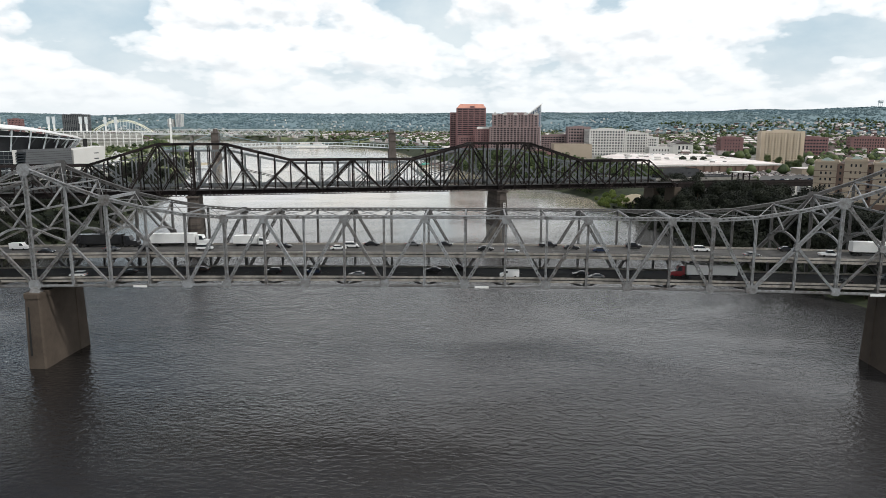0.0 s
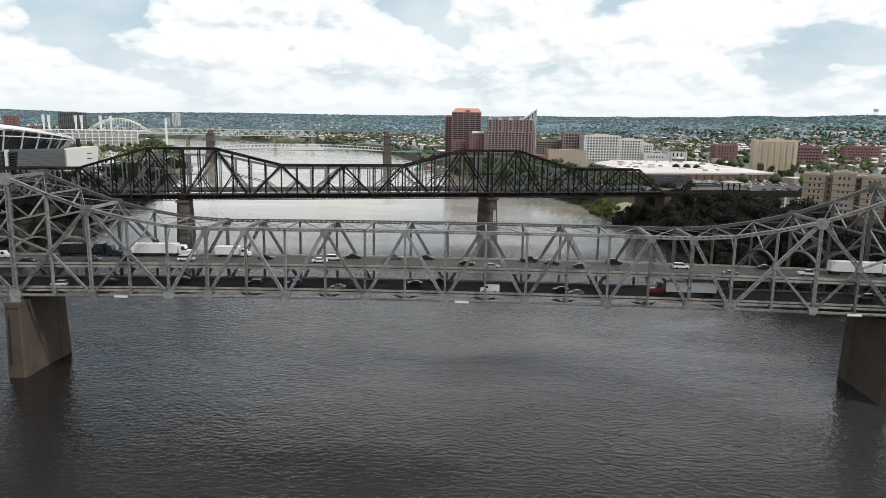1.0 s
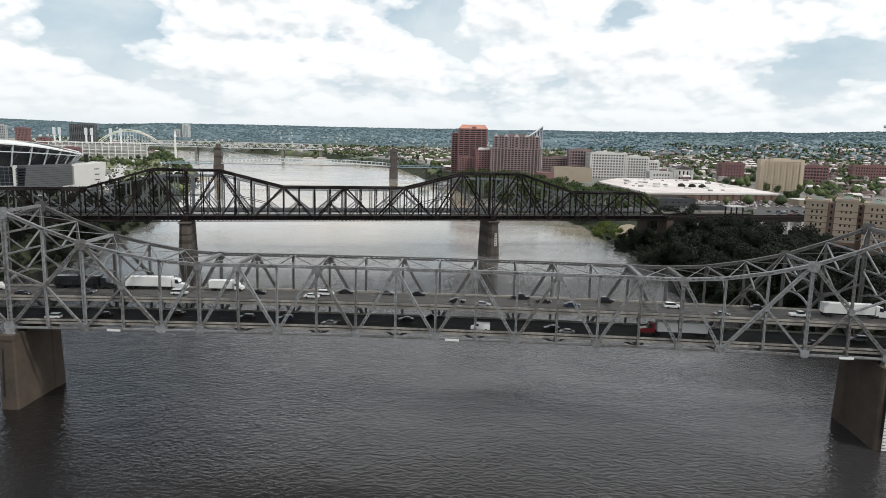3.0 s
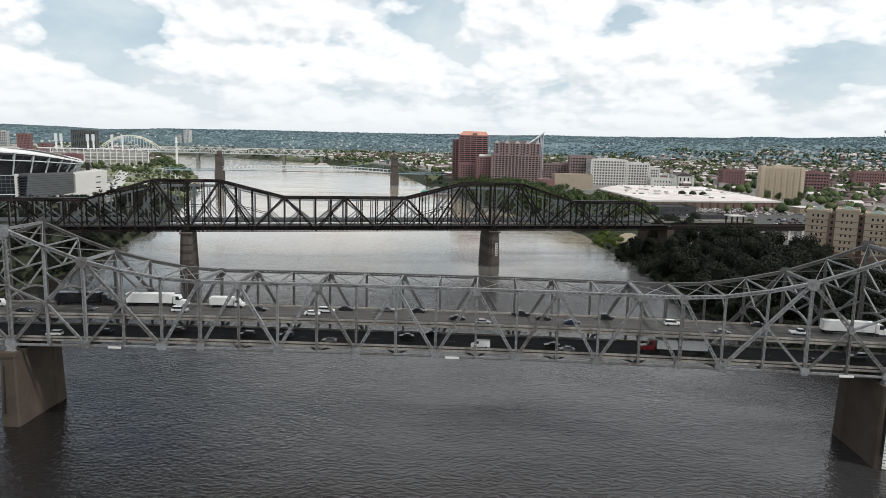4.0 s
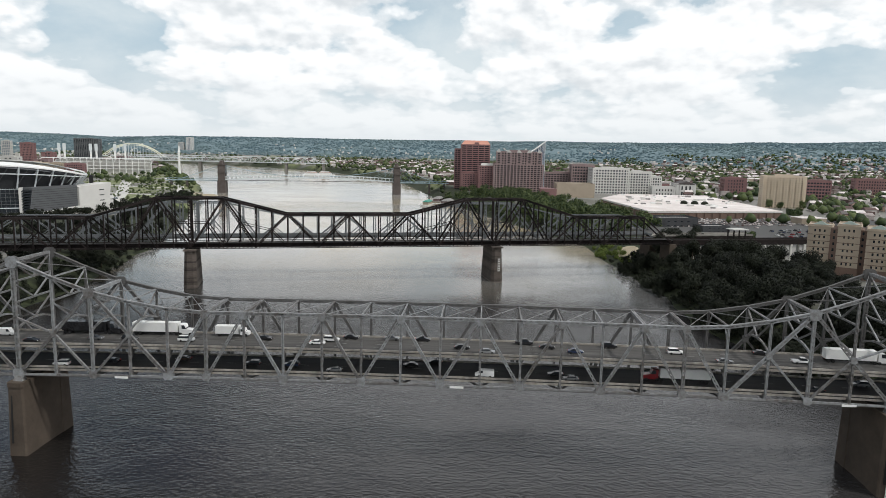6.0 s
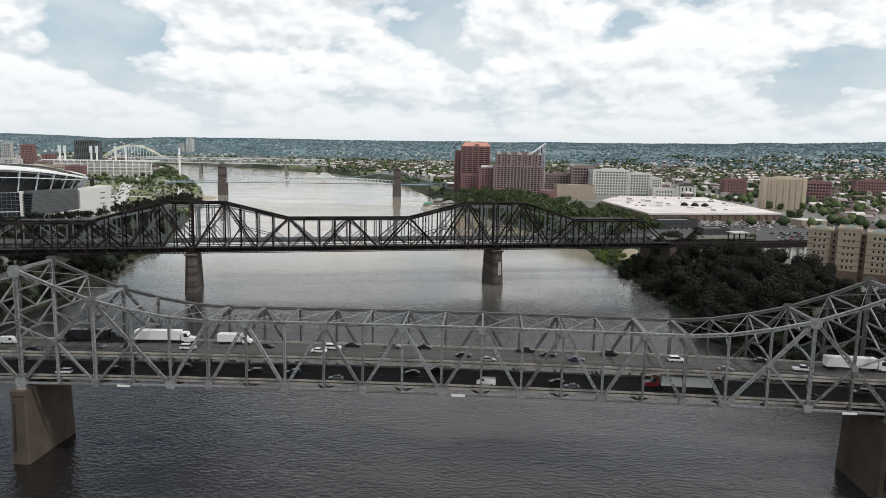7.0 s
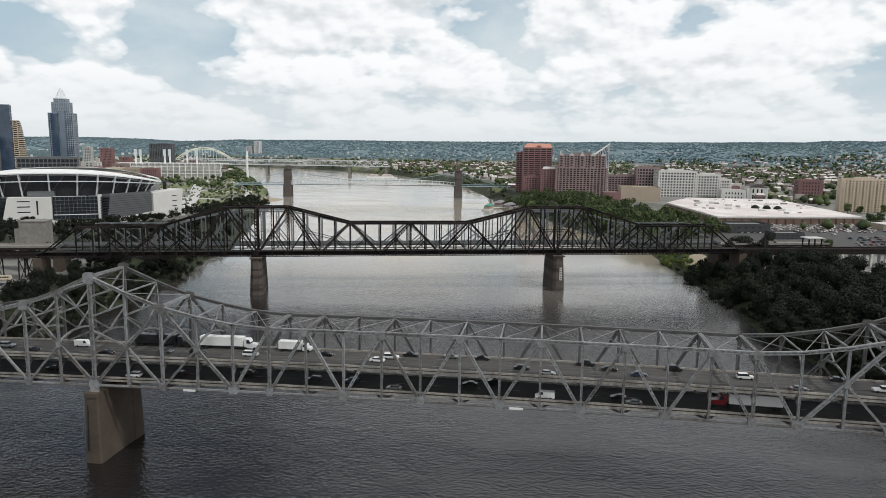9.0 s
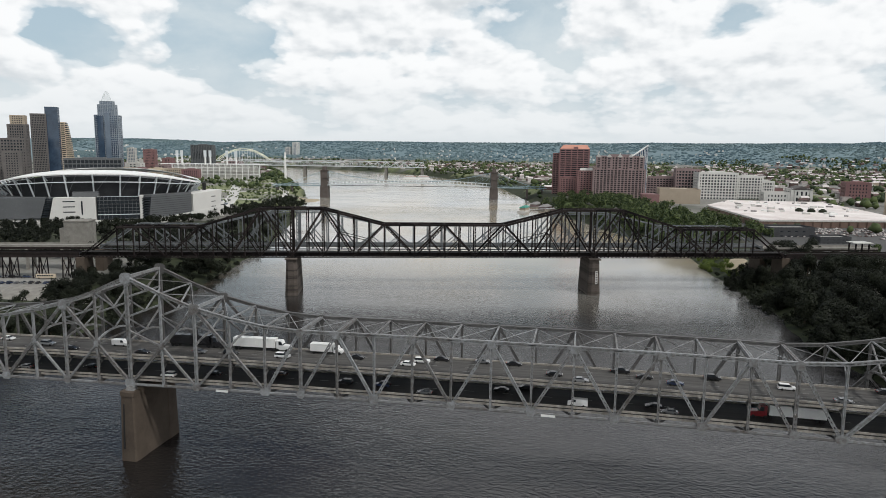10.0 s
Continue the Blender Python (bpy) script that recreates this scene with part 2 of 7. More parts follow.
DECK = material("worn_concrete_deck", (0.115, 0.110, 0.104), (0.034, 0.032, 0.030), 0.85, 0, 0.9, 3.0, 1.0, 0.3, stretch=(0.03, 1, 1))
CONCRETE = material("stained_concrete", (0.27, 0.26, 0.235), (0.13, 0.12, 0.105), 0.85, 0, 0.25, 3.0, 0.9, 0.3)
CURB = material("rust_streaked_curb_concrete", (0.44, 0.42, 0.38), (0.15, 0.125, 0.10), 0.85, 0, 0.8, 3.0, 1.0, 0.3)
BROWN_CONCRETE = material("brown_stained_concrete", (0.094, 0.074, 0.057), (0.040, 0.030, 0.023), 0.85, 0, 0.16, 2.5, 0.9, 0.35)
PALE_CONCRETE = material("pale_concrete", (0.55, 0.54, 0.51), (0.36, 0.35, 0.33), 0.8, 0, 0.1, 2.0, 0.7, 0.2)
STONE = material("dark_river_stone", (0.105, 0.088, 0.076), (0.035, 0.029, 0.025), 0.9, 0, 0.3, 2.5, 0.9, 0.4, objvar=0.4)
BROWN_STONE = material("brown_tower_stone", (0.125, 0.105, 0.095), (0.055, 0.047, 0.043), 0.9, 0, 0.15, 1.0, 0.9, 0.3)
WHITE_PAINT = material("white_paint", (0.78, 0.78, 0.76), (0.58, 0.58, 0.56), 0.5, 0, 0.2, 3.0, 0.5, 0.1)
MARKING = material("road_marking", (0.34, 0.34, 0.32), (0.13, 0.13, 0.12), 0.7, 0, 0.7, 4.0, 0.8, 0.1)
GLASS = material("dark_window_glass", (0.030, 0.036, 0.042), (0.012, 0.014, 0.017), 0.25, 0, 0.1, 0.5, 0.8, 0, 0.25)
BLUE_GLASS = material("blue_tower_glass", (0.055, 0.09, 0.14), (0.016, 0.028, 0.05), 0.10, 0, 0.03, 0.2, 0.9, 0, 0.7)
PALE_GLASS = material("pale_blue_tower_glass", (0.16, 0.20, 0.25), (0.09, 0.12, 0.16), 0.15, 0, 0.03, 0.2, 0.9, 0, 0.6)
RED_BRICK = material("red_granite", (0.245, 0.138, 0.135), (0.140, 0.076, 0.078), 0.7, 0, 0.05, 0.8, 0.8, 0.2)
BROWN_BRICK = material("brown_brick", (0.29, 0.218, 0.212), (0.175, 0.128, 0.126), 0.8, 0, 0.05, 0.8, 0.8, 0.2)
TOWER_STEEL = material("blue_grey_tower_panels", (0.30, 0.335, 0.37), (0.19, 0.22, 0.25), 0.4, 0, 0.05, 0.6, 0.7, 0.1)
PINK_ROOF = material("pink_metal_roof", (0.55, 0.27, 0.20), (0.40, 0.19, 0.14), 0.5, 0, 0.1, 1.0, 0.6, 0.1)
BEIGE = material("beige_masonry", (0.58, 0.49, 0.38), (0.42, 0.35, 0.26), 0.8, 0, 0.08, 1.0, 0.7, 0.2)
CREAM = material("cream_stucco", (0.40, 0.335, 0.26), (0.27, 0.225, 0.175), 0.8, 0, 0.08, 1.0, 0.7, 0.2)
TAN_BRICK = material("tan_brick", (0.17, 0.115, 0.09), (0.10, 0.066, 0.052), 0.8, 0, 0.1, 1.0, 0.7, 0.2)
WHITE_STONE = material("white_stone_cladding", (0.62, 0.61, 0.58), (0.46, 0.45, 0.43), 0.7, 0, 0.06, 1.0, 0.6, 0.1)
# holds the shade below the stand roof; also plain dark walls and ribs
STAND_DARK = material("dark_panels_and_stand_shade", (0.060, 0.062, 0.066), (0.030, 0.031, 0.034), 0.7, 0, 0.1, 0.8, 0.9, 0.2)
GREY_BRICK = material("grey_brown_stone", (0.15, 0.138, 0.132), (0.085, 0.078, 0.076), 0.8, 0, 0.05, 0.8, 0.8, 0.2)
GREY_PANEL = material("grey_ribbed_panels", (0.135, 0.14, 0.145), (0.085, 0.09, 0.095), 0.5, 0.2, 0.05, 0.6, 0.7, 0.1)
ROOF_WHITE = material("white_membrane_roof", (0.80, 0.76, 0.73), (0.50, 0.43, 0.40), 0.7, 0, 0.03, 0.25, 1.0, 0.1)
ROOF_GREY = material("grey_flat_roof", (0.28, 0.27, 0.26), (0.16, 0.155, 0.15), 0.85, 0, 0.05, 0.5, 0.8, 0.2)
ROOF_GREEN = material("green_metal_roof", (0.17, 0.21, 0.185), (0.11, 0.14, 0.125), 0.55, 0, 0.2, 1.0, 0.7, 0.1)
SHINGLE = material("dark_shingle_roof", (0.14, 0.125, 0.12), (0.07, 0.062, 0.06), 0.85, 0, 0.3, 2.0, 0.8, 0.3, objvar=0.6)
HOUSE_WALL = material("house_wall", (0.42, 0.30, 0.24), (0.19, 0.10, 0.08), 0.8, 0, 0.05, 1.0, 1.0, 0.2, objvar=1.2)
BARK = material("bark", (0.09, 0.07, 0.05), (0.045, 0.035, 0.025), 0.9, 0, 1.0, 8.0, 0.8, 0.5)
# near-black leaf tone: the near bank's cloud shade is in the colour
LEAF_DARK = leaf_material("summer_leaves_shade_toned", (0.006, 0.008, 0.005), (0.018, 0.022, 0.012), 0.15)
LEAF = leaf_material("summer_leaves", (0.030, 0.048, 0.020), (0.108, 0.138, 0.052))
LEAF_PARK = leaf_material("young_park_tree_leaves", (0.045, 0.072, 0.024), (0.125, 0.160, 0.058))
LEAF_BRIGHT = leaf_material("sunlit_bank_shrub_leaves", (0.06, 0.09, 0.02), (0.16, 0.20, 0.05))
# far woods: pale blue air haze is mixed into the leaf colours
HAZY_WOODS = translucent(material("wooded_hill_with_painted_haze", (0.205, 0.275, 0.270), (0.088, 0.148, 0.190), 0.9, 0, 0.0024, 0.012, 1.0, 0, 0.1, island=0.05), 0.4)
TYRE = material("tyre_rubber", (0.02, 0.02, 0.02), (0.012, 0.012, 0.012), 0.9)
RIM = material("alloy_rim", (0.45, 0.45, 0.46), (0.3, 0.3, 0.3), 0.35, 0.8)
LAMP_RED = material("red_lamp_lens", (0.4, 0.02, 0.02), (0.25, 0.01, 0.01), 0.3)
LAMP_CLEAR = material("clear_lamp_lens", (0.7, 0.7, 0.68), (0.5, 0.5, 0.5), 0.2)
PAINTS = {k: material(k + "_car_paint", c, tuple(0.85 * q for q in c), 0.25, m_, 0.5, 3.0, 0.6, 0.0, 0.6) for k, c, m_ in (
    ("white", (0.74, 0.74, 0.73), 0.0), ("black", (0.018, 0.018, 0.02), 0.0), ("grey", (0.16, 0.165, 0.17), 0.3),
    ("silver", (0.45, 0.46, 0.47), 0.5), ("dark_blue", (0.03, 0.045, 0.09), 0.1), ("red", (0.22, 0.02, 0.025), 0.0), ("brown", (0.08, 0.055, 0.045), 0.2))}
WATER = water_material()


# ---- building blocks ----
class Shape:
    """Collects vertices and faces of one mesh."""

    def __init__(self):
        self.v, self.f = [], []

    def quad_box(self, corners):
        i = len(self.v)
        self.v += [tuple(c) for c in corners]
        self.f += [(i, i + 3, i + 2, i + 1), (i + 4, i + 5, i + 6, i + 7), (i, i + 1, i + 5, i + 4), (i + 1, i + 2, i + 6, i + 5), (i + 2, i + 3, i + 7, i + 6), (i + 3, i, i + 4, i + 7)]
        return self

    def box(self, x0, x1, y0, y1, z0, z1):
        return self.quad_box([(x0, y0, z0), (x1, y0, z0), (x1, y1, z0), (x0, y1, z0), (x0, y0, z1), (x1, y0, z1), (x1, y1, z1), (x0, y1, z1)])

    def beam(self, p, q, w, h, side=(0, 1, 0)):
        """A bar from p to q, w wide along the way square to side, h along side."""
        p, q, s = Vector(p), Vector(q), Vector(side)
        d = (q - p).normalized()
        u = s.cross(d)
        if u.length < 1e-4:
            u = Vector((1, 0, 0)).cross(d)
        u.normalize()
        n_ = d.cross(u).normalized()
        u, n_ = u * w / 2, n_ * h / 2
        return self.quad_box([p - u - n_, p + u - n_, p + u + n_, p - u + n_, q - u - n_, q + u - n_, q + u + n_, q - u + n_])

    def prism(self, poly, z0, z1, taper=1.0, top=None):
        i, k = len(self.v), len(poly)
        cx, cy = sum(p[0] for p in poly) / k, sum(p[1] for p in poly) / k
        top = top or [(cx + (x - cx) * taper, cy + (y - cy) * taper) for x, y in poly]
        self.v += [(x, y, z0) for x, y in poly] + [(x, y, z1) for x, y in top]
        self.f += [tuple(range(i + k - 1, i - 1, -1)), tuple(range(i + k, i + 2 * k))]
        self.f += [(i + j, i + (j + 1) % k, i + k + (j + 1) % k, i + k + j) for j in range(k)]
        return self

    def tube(self, p, q, r0, r1=None, n_=8):
        p, q = Vector(p), Vector(q)
        r1 = r0 if r1 is None else r1
        d = (q - p).normalized()
        u = d.orthogonal().normalized()
        w = d.cross(u)
        i = len(self.v)
        for c, r in ((p, r0), (q, r1)):
            self.v += [tuple(c + (u * math.cos(a) + w * math.sin(a)) * r) for a in (2 * math.pi * j / n_ for j in range(n_))]
        self.f += [(i + j, i + (j + 1) % n_, i + n_ + (j + 1) % n_, i + n_ + j) for j in range(n_)]
        self.f += [tuple(range(i + n_ - 1, i - 1, -1)), tuple(range(i + n_, i + 2 * n_))]
        return self

    def sweep(self, pts, w, h, side=(0, 1, 0)):
        """One bar of w by h bent through the points."""
        pts, sd = [Vector(p) for p in pts], Vector(side)
        i, k = len(self.v), len(pts)
        for j, p in enumerate(pts):
            d = (pts[min(j + 1, k - 1)] - pts[max(j - 1, 0)]).normalized()
            u = sd.cross(d).normalized() * w / 2
            n_ = d.cross(u).normalized() * h / 2
            self.v += [tuple(p - u - n_), tuple(p + u - n_), tuple(p + u + n_), tuple(p - u + n_)]
        for j in range(k - 1):
            a = i + 4 * j
            self.f += [(a + q, a + (q + 1) % 4, a + 4 + (q + 1) % 4, a + 4 + q) for q in range(4)]
        self.f += [(i, i + 3, i + 2, i + 1), (i + 4 * k - 4, i + 4 * k - 3, i + 4 * k - 2, i + 4 * k - 1)]
        return self

    def poly(self, pts):
        i = len(self.v)
        self.v += [tuple(p) for p in pts]
        self.f.append(tuple(range(i, i + len(pts))))
        return self

    def mesh(self, name, mat):
        me = bpy.data.meshes.new(name)
        me.from_pydata(self.v, [], self.f)
        me.materials.append(mat)
        me.update()
        return me


def thing(name, label, category, m=None, group="", kind=""):
    ob = new(name)
    ob.empty_display_size = 1
    if m is not None:
        ob.matrix_basis = m
    return tagged(ob, label, category, group, kind)


def part(name, shape, mat, parent=None, label=""):
    """Links a shape, or a ready mesh, as one mesh object under a thing or part."""
    me = shape if isinstance(shape, bpy.types.Mesh) else shape.mesh(name, mat)
    ob = new(name, me)
    if parent is not None:
        ob.parent = parent
    return tagged(ob, label) if label else ob


def solo(name, shape, mat, label, category, group="", kind="", m=None):
    ob = part(name, shape, mat)
    if m is not None:
        ob.matrix_basis = m
    return tagged(ob, label, category, group, kind)


def smooth(x, a, b):
    t = np.clip((x - a) / (b - a), 0, 1)
    return t * t * (3 - 2 * t)


# ---- ground and river ----
SHORE_Y = [-1500, -300, 120, 200, 270, 360, 430, 606, 1000, 1245, 1600, 1836, 2700, 3300]
SHORE_L = [-210, -150, -116, -116, -126, -146, -158, -213, -352, -459, -643, -763, -1240, -1900]
BANK_Y = [-1500, -300, 40, 120, 190, 250, 320, 420, 494, 700, 890, 1113, 1480, 2020, 2150, 2300, 2450, 2600, 3300]
BANK_R = [420, 340, 298, 272, 254, 256, 250, 240, 236, 160, 96, 34, -58, -335, -455, -610, -830, -1090, -1900]
RIDGE_X = [-4600, -3380, -2980, -2670, -2250, -1840, -1070, -340, 660, 1310, 1850, 2170, 2530, 4600]
RIDGE_Z = [110, 116, 122, 114, 100, 112, 116, 116, 125, 132, 134, 152, 166, 170]


def noise_field(x, y, size, seed):
    """Smooth value noise on arrays."""
    gx, gy = x / size, y / size
    ix, iy = np.floor(gx), np.floor(gy)
    fx, fy = gx - ix, gy - iy
    fx, fy = fx * fx * (3 - 2 * fx), fy * fy * (3 - 2 * fy)

    def h(a, b):
        s = np.sin(a * 127.1 + b * 311.7 + seed * 74.7) * 43758.5453
        return s - np.floor(s)
    top = h(ix, iy) * (1 - fx) + h(ix + 1, iy) * fx
    bot = h(ix, iy + 1) * (1 - fx) + h(ix + 1, iy + 1) * fx
    return top * (1 - fy) + bot * fy


def ground_z(x, y):
    x, y = np.asarray(x, float), np.asarray(y, float)
    xl, xr = np.interp(y, SHORE_Y, SHORE_L), np.interp(y, BANK_Y, BANK_R)
    wob = (noise_field(x, y, 23, 1) - 0.5) * 5
    dl, dr = (xl - x) + wob, (x - xr) + wob
    d = np.maximum(dl, dr)
    rise = np.where(dl > dr, 11.5, 14.5)
    z = np.where(d < 0, np.maximum(-4, d * 0.25), rise * smooth(d, 0, 42))
    z = z + np.where(d > 30, (noise_field(x, y, 90, 2) - 0.5) * 1.2, 0)
    # wooded hills that close the valley
    ridge = np.interp(x, RIDGE_X, RIDGE_Z) - 14
    start = 2900 - 500 * smooth(x, 200, 1500)
    far = smooth(y, start, start + 1100)
    lump = 0.72 + 0.30 * noise_field(x, y, 420, 5) + 0.10 * noise_field(x, y, 130, 6)
    crest = smooth(y, 3700, 4050)
    hill = ridge * far * (lump * (1 - crest) + (0.965 + 0.05 * noise_field(x, y, 260, 9)) * crest)
    side = smooth(np.abs(x - 300), 1500, 2600) * smooth(y, 300, 1500) * 40
    return np.maximum(z, -4) + np.where((d > 30) | (y > 2950), np.maximum(hill, side * lump * (1 - far)), 0)


def axis(*spans):
    out = []
    for a, b, step in spans:
        out += list(np.arange(a, b, step))
    return np.array(out + [spans[-1][1]])


def ground_material():
    m = material("town_ground", (0.27, 0.26, 0.245), (0.11, 0.11, 0.09), 0.9, 0, 0.02, 0.4, 1.0, 0.2)
    nt = m.node_tree
    n, l = nt.nodes.new, nt.links.new
    b = nt.nodes["Principled BSDF"]
    old = b.inputs["Base Color"].links[0].from_socket
    att = n("ShaderNodeAttribute")
    att.attribute_name = "green"
    grass = n("ShaderNodeTexNoise")
    geo = n("ShaderNodeNewGeometry")
    l(geo.outputs["Position"], grass.inputs["Vector"])
    grass.inputs["Scale"].default_value, grass.inputs["Detail"].default_value = 0.15, 6
    r = n("ShaderNodeValToRGB")
    # bank grass ramp darkened to hold the cloud shade
    r.color_ramp.elements[0].position, r.color_ramp.elements[0].color = 0.3, (0.012, 0.017, 0.009, 1)
    r.color_ramp.elements[1].position, r.color_ramp.elements[1].color = 0.7, (0.042, 0.050, 0.022, 1)
    l(grass.outputs[0], r.inputs[0])
    mx = n("ShaderNodeMix")
    mx.data_type = "RGBA"
    l(att.outputs["Fac"], mx.inputs[0])
    l(old, mx.inputs[6])
    l(r.outputs[0], mx.inputs[7])
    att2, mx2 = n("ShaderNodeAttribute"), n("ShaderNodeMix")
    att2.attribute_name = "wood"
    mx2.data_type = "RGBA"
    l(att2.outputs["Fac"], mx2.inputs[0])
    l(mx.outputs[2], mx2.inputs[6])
    # hill ground takes the same blue haze in its colour
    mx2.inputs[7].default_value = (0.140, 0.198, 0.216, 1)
    # mown lawns and park grass
    att3, mx3 = n("ShaderNodeAttribute"), n("ShaderNodeMix")
    att3.attribute_name = "lawn"
    mx3.data_type = "RGBA"
    r3 = n("ShaderNodeValToRGB")
    r3.color_ramp.elements[0].position, r3.color_ramp.elements[0].color = 0.35, (0.105, 0.140, 0.055, 1)
    r3.color_ramp.elements[1].position, r3.color_ramp.elements[1].color = 0.65, (0.230, 0.240, 0.120, 1)
    l(grass.outputs[0], r3.inputs[0])
    l(att3.outputs["Fac"], mx3.inputs[0])
    l(mx2.outputs[2], mx3.inputs[6])
    l(r3.outputs[0], mx3.inputs[7])
    # parking lots and rail yards
    att4, mx4 = n("ShaderNodeAttribute"), n("ShaderNodeMix")
    att4.attribute_name = "tarmac"
    mx4.data_type = "RGBA"
    l(att4.outputs["Fac"], mx4.inputs[0])
    l(mx3.outputs[2], mx4.inputs[6])
    mx4.inputs[7].default_value = (0.072, 0.071, 0.070, 1)
    l(mx4.outputs[2], b.inputs["Base Color"])
    return m


def build_ground():
    xs = axis((-4900, -1500, 100), (-1500, -760, 40), (-760, 800, 10), (800, 2000, 50), (2000, 4900, 100))
    ys = axis((-1500, -300, 60), (-300, 1300, 10), (1300, 2200, 30), (2200, 4800, 60))
    X, Y = np.meshgrid(xs, ys)
    Z = ground_z(X, Y)
    nx, ny = len(xs), len(ys)
    v = np.stack([X.ravel(), Y.ravel(), Z.ravel()], 1)
    i = (np.arange(ny - 1)[:, None] * nx + np.arange(nx - 1)[None]).ravel()
    f = np.stack([i, i + 1, i + nx + 1, i + nx], 1)
    me = bpy.data.meshes.new("ground")
    me.from_pydata(v.tolist(), [], f.tolist())
    me.polygons.foreach_set("use_smooth", [True] * len(f))
    # grass on banks, parks and hills; paving in town
    xl, xr = np.interp(Y, SHORE_Y, SHORE_L), np.interp(Y, BANK_Y, BANK_R)
    d = np.maximum(xl - X, X - xr)
    green = 1 - smooth(d, 45, 75)
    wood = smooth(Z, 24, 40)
    green = np.maximum(green, smooth(noise_field(X, Y, 70, 11), 0.62, 0.75) * smooth(Y, 700, 1100))
    park = (X > -470) & (X < xl) & (Y > 780) & (Y < 1080)
    green = np.where(park, 0.1, green)
    green = np.maximum(green, ((X > -700) & (X < xl) & (Y > 290) & (Y < 620) & (Y < 470 + 0.5 * (X + 430))) * 0.9)
    # near stadium bank wholly in the shade-darkened grass colour
    green = np.where((X < xl) & (Y < 150), 1.0, green)
    a = me.attributes.new("green", "FLOAT", "POINT")
    a.data.foreach_set("value", green.ravel().astype(np.float32))
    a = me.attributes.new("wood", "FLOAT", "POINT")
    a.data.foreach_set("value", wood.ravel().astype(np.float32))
    lawn = np.where((X > -640) & (X < xl - 6) & (Y > 720) & (Y < 1420), 0.9, 0) * smooth(noise_field(X, Y, 45, 61), 0.25, 0.5)
    lawn = np.maximum(lawn, smooth(noise_field(X, Y, 110, 62), 0.58, 0.72) * smooth(Y, 1050, 1250) * (d > 25) * (1 - wood) * 0.85)
    a = me.attributes.new("lawn", "FLOAT", "POINT")
    a.data.foreach_set("value", lawn.ravel().astype(np.float32))
    tarmac = ((X > 290) & (X < 660) & (Y > 420) & (Y < 690)) * 0.95 * smooth(d, 40, 60)
    a = me.attributes.new("tarmac", "FLOAT", "POINT")
    a.data.foreach_set("value", tarmac.ravel().astype(np.float32))
    me.materials.append(ground_material())
    ob = new("ground", me)
    return tagged(ob, "grassy river banks, paved town ground and wooded hills", "ground", kind="structure")


build_ground()
river = Shape()
river.poly([(-4900, -1500, 0), (4900, -1500, 0), (4900, 4800, 0), (-4900, 4800, 0)])
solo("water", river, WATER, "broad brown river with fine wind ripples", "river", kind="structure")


# ---- the near double-deck truss bridge ----
PANEL = 253.13 / 22
TRUSS_GAP = 18.0


def chord_z(x):
    """Height of the bottom chord: a slight camber over the main span, straight falls beyond."""
    c = min(max(x, 0.0), 253.13)
    z = 25.16 + 1.38 * (1 - ((c - 126.5) / 126.5) ** 2) + 0.004 * (c - 126.5)
    return z + (0.022 * (x - c) if x < c else -0.022 * (x - c))


def truss_h(k):
    """Height of the top chord over the bottom chord at node k."""
    k = min(abs(k), abs(k - 22))
    return float(np.interp(k, [0, 1, 2, 3, 4, 5, 12], [34.5, 29.6, 25.4, 22.6, 20.6, 19.75, 19.75]))


def laced(p, q, w, d, pitch=1.5, side=(0, 1, 0), slot=0.48):
    """A built-up member: two side plates joined front and back by cover plates with a row of slots."""
    s = Shape()
    p, q, sd = Vector(p), Vector(q), Vector(side)
    a = (q - p).normalized()
    u = sd.cross(a).normalized()
    n_ = a.cross(u).normalized()
    t = 0.08
    for e in (-1, 1):
        o = u * e * (w / 2 - t / 2)
        s.beam(p + o, q + o, t, d, side)
    rail = w * (1 - slot) / 2
    length = (q - p).length
    steps = max(2, int(length / pitch))
    for face in (-1, 1):
        f = n_ * face * (d / 2 - 0.03)
        for e in (-1, 1):
            o = u * e * (w / 2 - t - rail / 2 + 0.02) + f
            s.beam(p + o, q + o, rail, 0.04, side)
        for j in range(steps + 1):
            c = p + a * length * j / steps
            h = min(pitch * 0.23, 0.40)
            s.beam(c - a * h + f, c + a * h + f, w - 2 * t, 0.036, side)
    return s


def solid(p, q, w, d, side=(0, 1, 0)):
    return Shape().beam(p, q, w, d, side)


def ibar(p, q, w, d, side=(0, 1, 0)):
    """An I-shaped bar: two flanges and a web, its flanges facing the side."""
    s = Shape()
    p, q, sd = Vector(p), Vector(q), Vector(side).normalized()
    a = (q - p).normalized()
    n_ = a.cross(sd.cross(a).normalized()).normalized() * (d / 2 - 0.03)
    s.beam(p + n_, q + n_, w, 0.06, side)
    s.beam(p - n_, q - n_, w, 0.06, side)
    s.beam(p, q, 0.06, d - 0.12, side)
    return s


